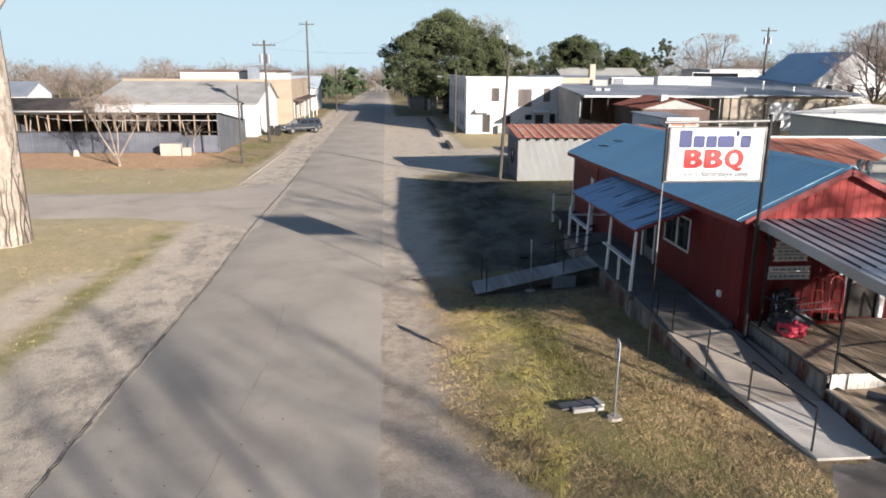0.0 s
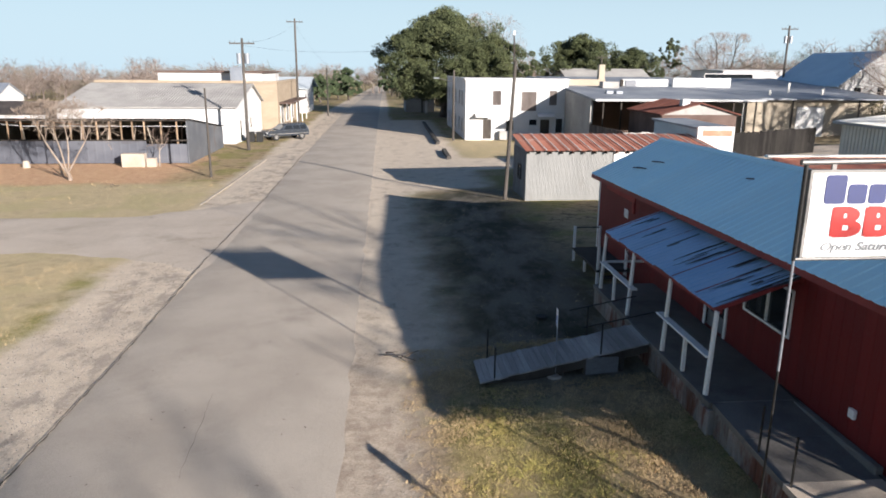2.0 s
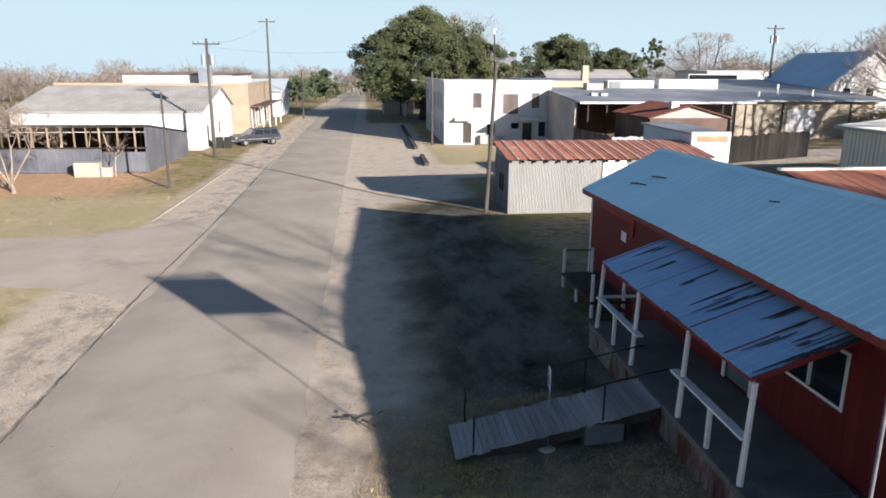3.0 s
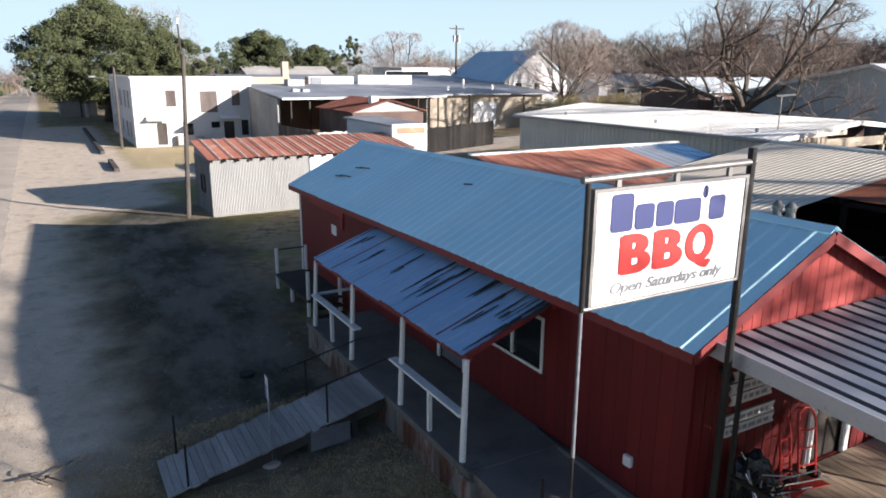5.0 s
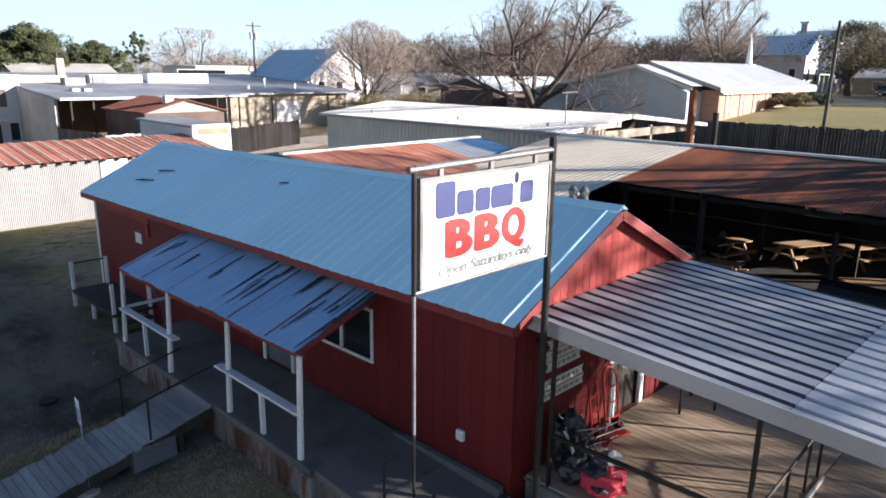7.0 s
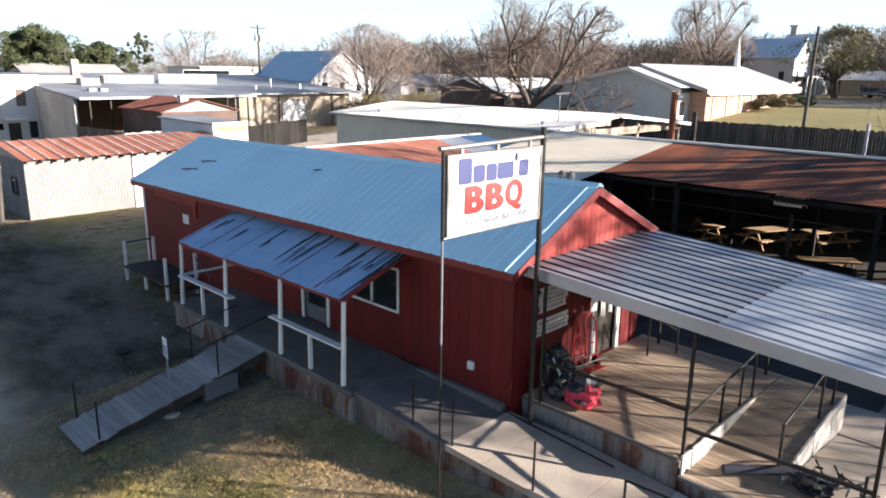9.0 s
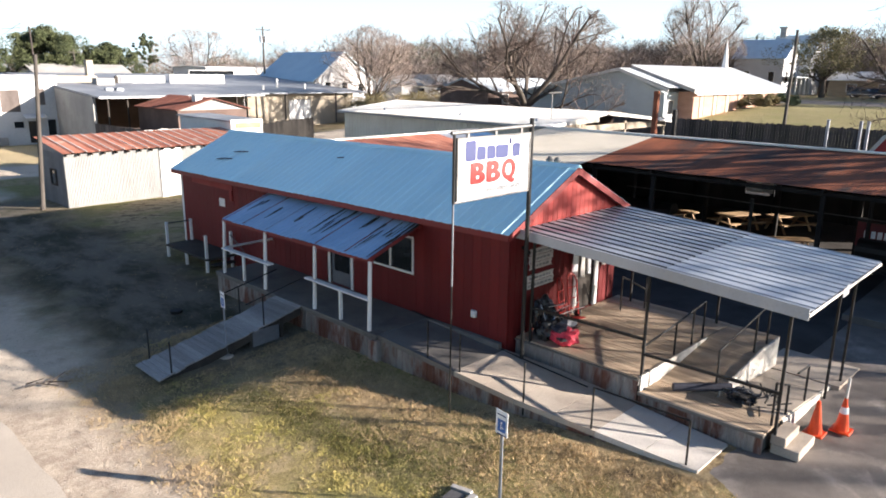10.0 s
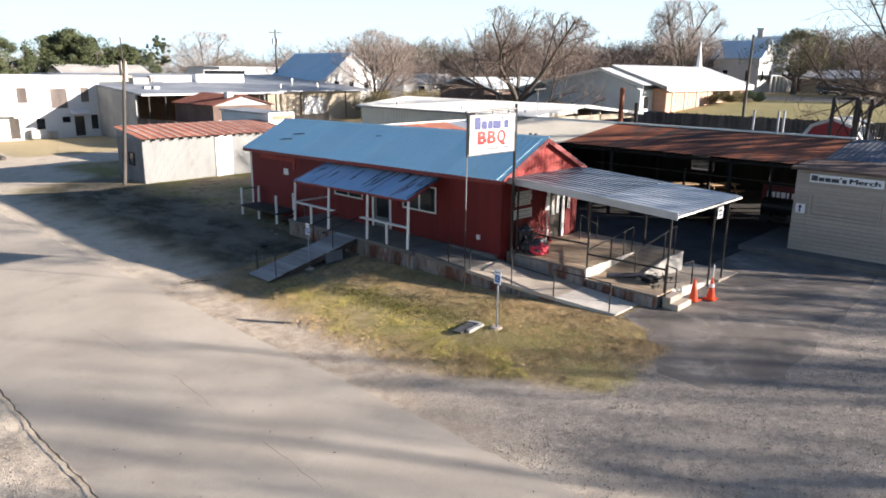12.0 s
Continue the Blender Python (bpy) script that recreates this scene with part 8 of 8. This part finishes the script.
def leaf_clumps(rng, centers, leaf, per, squash=0.75):
    verts, faces = [], []
    for c, r in centers:
        for i in range(per):
            v = Vector((rng.gauss(0, 1), rng.gauss(0, 1), rng.gauss(0, 1))).normalized() * r * rng.uniform(0.55, 1.05)
            v.z *= squash
            p = c + v
            u = Vector((rng.gauss(0, 1), rng.gauss(0, 1), rng.gauss(0, 1))).normalized()
            w = u.orthogonal().normalized()
            k = leaf * rng.uniform(0.6, 1.3)
            s = len(verts)
            verts += [p - u * k, p + w * k * 0.55, p + u * k, p - w * k * 0.55]
            faces.append((s, s + 1, s + 2, s + 3))
    return verts, faces


def live_oak(x, y, height, width, seed, label, material=None, clumps=260, per=170, leaf=0.15, low=0.2):
    rng = random.Random(seed)
    root = thing("evergreen_tree", label, "tree", group="evergreen trees")
    z = hgt(x, y) - 0.1
    trunk, twigs = ([], []), ([], [])
    grow(rng, Vector((x, y, z)), Vector((0, 0, 1)), height * 0.3, width * 0.035, 0, 2, trunk, twigs, 0.9, (6, 4, 3), 0.12, 0.04)
    part("trunk", mesh_of("trunk", trunk[0] + twigs[0], trunk[1] + [tuple(i + len(trunk[0]) for i in f) for f in twigs[1]], M_BARK, True), None, root)
    cs = []
    for i in range(clumps):
        a = rng.uniform(0, math.tau)
        h = rng.uniform(0, 1)
        prof = math.sin(math.pi * min(1, 0.16 + 0.84 * h)) ** 0.65
        lobes = 1 + 0.2 * math.sin(3 * a + seed) + 0.2 * math.sin(5 * a + 9 * h + seed)
        rr = width / 2 * prof * lobes * rng.uniform(0.25, 1.0)
        cs.append((Vector((x + rr * math.cos(a), y + rr * math.sin(a), z + height * (low + (0.94 - low) * h) + rng.uniform(-0.4, 0.4))), width * rng.uniform(0.035, 0.085)))
    part("crown", mesh_of("crown", *leaf_clumps(rng, cs, leaf, per), material or M_LEAF), None, root)
    return root


live_oak(10.0, 118.0, 16.5, 21.0, 1, "large dark live oak behind the white building", leaf=0.15, clumps=480, per=230)
live_oak(17.0, 114.0, 12.5, 13.0, 2, "dark live oak behind the white building", clumps=300, per=200)
live_oak(36.0, 134.0, 13.0, 17.0, 3, "dark live oak behind the market hall", leaf=0.17, clumps=320, per=200)
live_oak(47.0, 138.0, 10.5, 12.0, 4, "low dark live oak behind the market hall", leaf=0.17, clumps=220, per=170)
live_oak(60.0, 152.0, 13.0, 6.0, 6, "tall pine with a tufted crown in the distance", leaf=0.16, clumps=70, per=90, low=0.55)
live_oak(125.5, 43.8, 11.6, 15.5, 7, "broad thin-crowned olive oak beyond the church lawn", M_OLIVE, clumps=230, per=45, leaf=0.16, low=0.34)
live_oak(3.5, 260.0, 12.0, 11.0, 9, "tall green tree beside the far street", M_CEDAR, clumps=60, leaf=0.4)
live_oak(-9.0, 205.0, 9.0, 9.0, 11, "olive tree beside the far street", M_CEDAR, clumps=90, per=120, leaf=0.2)
live_oak(-15.0, 185.0, 7.0, 8.0, 12, "olive tree beside the far street", M_CEDAR, clumps=80, per=120, leaf=0.2)
live_oak(-13.5, 230.0, 8.5, 9.0, 10, "olive tree beside the far street", M_CEDAR, clumps=60, leaf=0.3)


def shrub(x, y, w, h, seed, label, material, per=160, clumps=12, leaf=0.12):
    rng = random.Random(seed)
    z = hgt(x, y)
    cs = [(Vector((x + rng.uniform(-w, w) / 2, y + rng.uniform(-w, w) / 2, z + h * rng.uniform(0.25, 0.8))), h * 0.32) for i in range(clumps)]
    solo("shrub", mesh_of("shrub", *leaf_clumps(rng, cs, leaf, per), material), None, label, "shrub", "shrubs")


for x, y, w, h, s, mt, lab in ((49.5, 69.5, 4.0, 3.4, 1, M_BRUSH, "tangled olive and tan shrub beside the market hall"), (58.0, 73.0, 8.0, 2.8, 2, M_BRUSH, "dry brush beside the white house"), (64.0, 74.0, 7.0, 2.6, 3, M_BRUSH, "dry brush beside the white house"),
                             (75.0, 35.8, 4.0, 1.6, 4, M_BRUSH, "clipped shrub before the church"), (82.5, 35.4, 3.0, 1.4, 5, M_CEDAR, "dark shrub before the church"), (14.5, 125, 10.0, 2.5, 6, M_BRUSH, "hedge beside the oak")):
    shrub(x, y, w, h, s, lab, mt, per=420, clumps=24, leaf=0.075)


def woods(name, rows, seed, label, material):
    """Far winter woods: bare crowns of limbs and fine twigs, joined into one mesh."""
    rng = random.Random(seed)
    shapes = []
    for k in range(5):
        segs = []

        def fork(p, d, length, r, level):
            q = p + d * length
            o = q - Vector((0, 0, 0.62))
            far = math.sqrt((o.x ** 2 + o.y ** 2) / 0.42 ** 2 + o.z ** 2 / 0.46 ** 2)
            if far > 1 and level:
                q = p.lerp(q, 0.35)
            segs.append((p, q, r))
            if level == 4:
                return
            for i in range((6, 5, 4, 4)[level]):
                a = p.lerp(q, rng.uniform(0.45, 1.0))
                nd = (d * rng.uniform(0.4, 0.9) + Vector((rng.gauss(0, 0.55), rng.gauss(0, 0.55), rng.gauss(0.1, 0.3)))).normalized()
                fork(a, nd, length * rng.uniform(0.5, 0.78), r * 0.6, level + 1)
        fork(Vector((0, 0, 0)), Vector((0, 0, 1)), 0.34, 0.016, 0)
        top = max(q.z for _, q, _ in segs)
        v = np.zeros((len(segs) * 3, 3))
        for i, (a, q, r) in enumerate(segs):
            side = Vector((rng.gauss(0, 1), rng.gauss(0, 1), rng.gauss(0, 0.4))).normalized() * max(r, 0.0018)
            v[3 * i:3 * i + 3] = [(a - side) / top, (a + side) / top, q / top]
        shapes.append(v)
    out = []
    for x0, x1, y0, y1, count, h0, h1 in rows:
        for i in range(count):
            x, y = rng.uniform(x0, x1), rng.uniform(y0, y1)
            if -12 < x < 5 and y < 300:
                continue
            h = rng.uniform(h0, h1)
            a = rng.uniform(0, math.tau)
            v = shapes[i % 5] * h
            w = rng.uniform(0.95, 1.35)
            c, s_ = math.cos(a) * w, math.sin(a) * w
            out.append(np.stack([v[:, 0] * c - v[:, 1] * s_ + x, v[:, 0] * s_ + v[:, 1] * c + y, v[:, 2] + hgt(x, y) - 0.2], 1))
    v = np.concatenate(out)
    me = bpy.data.meshes.new(name)
    me.from_pydata(v.tolist(), [], np.arange(len(v)).reshape(-1, 3).tolist())
    me.materials.append(material)
    solo(name, me, None, label, "woods", kind="stuff")


woods("far_woods", [(-260, -12, 190, 330, 351, 7.5, 12), (-300, -70, 130, 200, 81, 5, 8), (5, 150, 190, 280, 122, 9, 14), (100, 240, 90, 190, 122, 8, 12), (150, 240, -40, 80, 176, 9, 14), (149, 180, -40, 130, 230, 3, 6), (-280, -20, 185, 240, 297, 3, 6), (60, 134, 140, 180, 81, 2.5, 4), (150, 200, 58, 130, 81, 8, 13), (150, 195, 0, 100, 122, 8, 13), (149, 185, 0, 120, 230, 3, 6.5), (72, 125, 96, 140, 34, 6, 9),
                    (-60, -24, 150, 200, 32, 7, 11), (62, 110, 100, 170, 34, 6, 9), (106, 128, 68, 120, 50, 8.5, 12.5), (84, 150, 92, 150, 190, 8.5, 13), (100, 146, 66, 100, 110, 8, 12), (150, 175, 40, 110, 170, 9, 14.5), (-30, 40, 305, 380, 70, 9, 14), (68, 130, 72, 130, 130, 5, 8.5), (118, 150, -30, 24, 90, 8, 12)], 5, "grey-brown leafless woods along the horizon", M_WOODS)


# ---- fallen branch, tufts of grass, gravel ----
def twig_litter(x, y, s, label):
    rng = random.Random(s)
    bm = bmesh.new()
    for i in range(5):
        a = Vector((x + rng.uniform(-0.3, 0.3), y + rng.uniform(-0.3, 0.3), hgt(x, y) + 0.06))
        q = a + Vector((rng.uniform(-0.6, 0.6), rng.uniform(-0.6, 0.6), rng.uniform(-0.02, 0.3)))
        tube(bm, a, q, 0.02, 0.008, n=5)
    solo("fallen_branch", bm, M_BARK, label, "branch", "fallen branches")


twig_litter(0.9, 24.0, 1, "fallen twiggy branch at the street's edge")
twig_litter(-16.5, 52.0, 2, "fallen dark branch on the grass verge")


def grass_patch():
    """Tufts of short grass: clumps of leaning blades, thick and low by turns."""
    rng = random.Random(77)
    verts, faces, zone = [], [], []
    spans = [(1.0, 9.3, 8.6, 24.5, 34000, 0.055, 10), (2.0, 8.6, 24.5, 44.0, 900, 0.04, 5), (-17.5, -9.6, 17.0, 34.0, 3600, 0.05, 5), (-26.0, -9.8, 45.5, 61.0, 1800, 0.08, 5), (8.5, 20, 66, 86, 1000, 0.12, 5)]
    for x0, x1, y0, y1, count, h, blades in spans:
        near = x0 == 1.0
        for i in range(count):
            cx, cy = rng.uniform(x0, x1), rng.uniform(y0, y1)
            if near:
                edge = 1.5 + 0.9 * noise.noise((cy * 0.5, 2, 1))
                if cx < edge + rng.gauss(0, 0.4) or (cx > 7.25 and cy > 13) or (cx > 6.9 and cy < 9.6) or cx > 7.75 or cy + rng.gauss(0, 0.15) < (15 - 1.9 * cx + 0.13 * cx * cx if cx < 4.6 else 8.75):
                    continue
                if 21.9 < cy < 23.6 and cx > 2.8 or 3.4 < cx < 4.8 and 13.2 < cy < 14.0:
                    continue
            dens = noise.noise((cx * 0.55, cy * 0.55, 7)) + 0.5 * noise.noise((cx * 1.9, cy * 1.9, 2))
            if dens < rng.uniform(-0.8, 0.25):
                continue
            tall = h * (0.7 + 0.9 * max(0.0, dens)) * rng.uniform(0.6, 1.5)
            wide = rng.uniform(0.03, 0.11)
            lean_x, lean_y = rng.gauss(0, 0.45), rng.gauss(0, 0.45)
            # greener towards the street, straw-coloured towards the walk
            lush = 0.75 - 0.55 * abs(cx - 3.3 - 0.06 * (cy - 15)) - 0.13 * abs(cy - 16.5) + 0.9 * noise.noise((cx * 0.9, cy * 0.9, 11)) + rng.gauss(0, 0.25)
            for k in range(blades):
                x, y = cx + rng.gauss(0, wide), cy + rng.gauss(0, wide)
                z = hgt(x, y) - 0.02
                hh = tall * rng.uniform(0.5, 1.1)
                a = rng.uniform(0, math.tau)
                w = 0.003 + 0.005 * rng.random()
                dx, dy = math.cos(a) * w, math.sin(a) * w
                s = len(verts)
                verts += [(x - dx, y - dy, z), (x + dx, y + dy, z), (x + (lean_x + rng.gauss(0, 0.5)) * hh, y + (lean_y + rng.gauss(0, 0.5)) * hh, z + hh)]
                faces.append((s, s + 1, s + 2))
                zone.append(1 if near and lush > 0 else 0)
    me = mesh_of("grass", verts, faces, M_GRASS)
    me.materials.append(M_GRASS_G)
    me.polygons.foreach_set("material_index", zone)
    solo("grass", me, None, "short tan and green winter grass", "grass", kind="stuff")


grass_patch()


def weeds():
    """Rank dark weeds along the wet hollow that runs to the drain."""
    rng = random.Random(79)
    verts, faces = [], []
    for i in range(6000):
        t = rng.random()
        x, y = 4.1 + 0.55 * t + rng.gauss(0, 0.32 + 0.1 * t), 19.6 - 5.4 * t + rng.gauss(0, 0.35)
        z, hh, a = hgt(x, y) - 0.02, rng.uniform(0.03, 0.07), rng.uniform(0, math.tau)
        dx, dy = math.cos(a) * 0.008, math.sin(a) * 0.008
        s = len(verts)
        verts += [(x - dx, y - dy, z), (x + dx, y + dy, z), (x + rng.gauss(0, 0.05), y + rng.gauss(0, 0.05), z + hh)]
        faces.append((s, s + 1, s + 2))
    solo("weeds", mesh_of("weeds", verts, faces, M_WEED), None, "rank dark green weeds along a wet hollow", "weeds", kind="stuff")


weeds()


def fallen_leaves():
    """Dry tan leaves caught in the grass beside the walk."""
    rng = random.Random(83)
    verts, faces = [], []
    for i in range(5200):
        x, y = 4.6 + rng.betavariate(1.6, 1.3) * 2.6, rng.uniform(11.0, 19.0)
        if noise.noise((x * 1.1, y * 1.1, 21)) < rng.uniform(-0.45, 0.45):
            continue
        z = hgt(x, y) + rng.uniform(0.0, 0.04)
        k, a = rng.uniform(0.011, 0.022), rng.uniform(0, math.tau)
        u = Vector((math.cos(a), math.sin(a), rng.uniform(-0.5, 0.5))) * k
        w = Vector((-math.sin(a), math.cos(a), rng.uniform(-0.6, 0.6))) * k * 0.55
        p = Vector((x, y, z))
        s = len(verts)
        verts += [p - u, p + w, p + u, p - w]
        faces.append((s, s + 1, s + 2, s + 3))
    solo("fallen_leaves", mesh_of("fallen_leaves", verts, faces, M_DEADLEAF), None, "dry tan leaves lying in the grass", "leaves", kind="stuff")


fallen_leaves()


def road_litter():
    """Dead leaves and bits of bark lying on the street."""
    rng = random.Random(80)
    verts, faces = [], []
    for i in range(260):
        x, y = rng.uniform(-9.0, 1.4), 4 + 50 * rng.random() ** 1.5
        c = min(1, max(0, (x + 6.35) / 6.15))
        z = hgt(x, y) + 0.02 + 0.05 * (1 - (2 * c - 1) ** 2)
        k, a = rng.uniform(0.015, 0.045), rng.uniform(0, math.tau)
        dx, dy = math.cos(a) * k, math.sin(a) * k
        s = len(verts)
        verts += [(x - dx, y - dy, z), (x - dy * 0.4, y + dx * 0.4, z + 0.012), (x + dx, y + dy, z + 0.004), (x + dy * 0.4, y - dx * 0.4, z + 0.01)]
        faces.append((s, s + 1, s + 2, s + 3))
    solo("leaf_litter", mesh_of("leaf_litter", verts, faces, M_BARK), None, "dead brown leaves scattered on the street", "leaves", kind="stuff")


road_litter()


def gravel():
    rng = random.Random(78)
    verts, faces = [], []
    for x0, x1, y0, y1, count, s0, s1 in ((-0.2, 16.0, 1.0, 9.0, 6500, 0.008, 0.024), (-9.4, -6.5, 8.0, 34.0, 3200, 0.008, 0.022), (-0.2, 1.6, 9.0, 30.0, 500, 0.007, 0.016)):
        for i in range(count):
            x, y = rng.uniform(x0, x1), rng.uniform(y0, y1)
            if y > 5.5 + max(0.0, 8.0 - x) * 0.5 and x > 5.3:
                continue
            k = rng.uniform(s0, s1)
            z = hgt(x, y)
            s = len(verts)
            a = rng.uniform(0, 6.3)
            c, q = math.cos(a) * k, math.sin(a) * k
            verts += [(x + c, y + q, z - 0.01), (x - q, y + c, z - 0.01), (x - c, y - q, z - 0.01), (x + q, y - c, z - 0.01), (x + 0.2 * k, y, z + k * 0.6)]
            faces += [(s, s + 1, s + 4), (s + 1, s + 2, s + 4), (s + 2, s + 3, s + 4), (s + 3, s, s + 4)]
    solo("gravel", mesh_of("gravel", verts, faces, M_GRAV), None, "scattered pale gravel", "gravel", kind="stuff")


gravel()
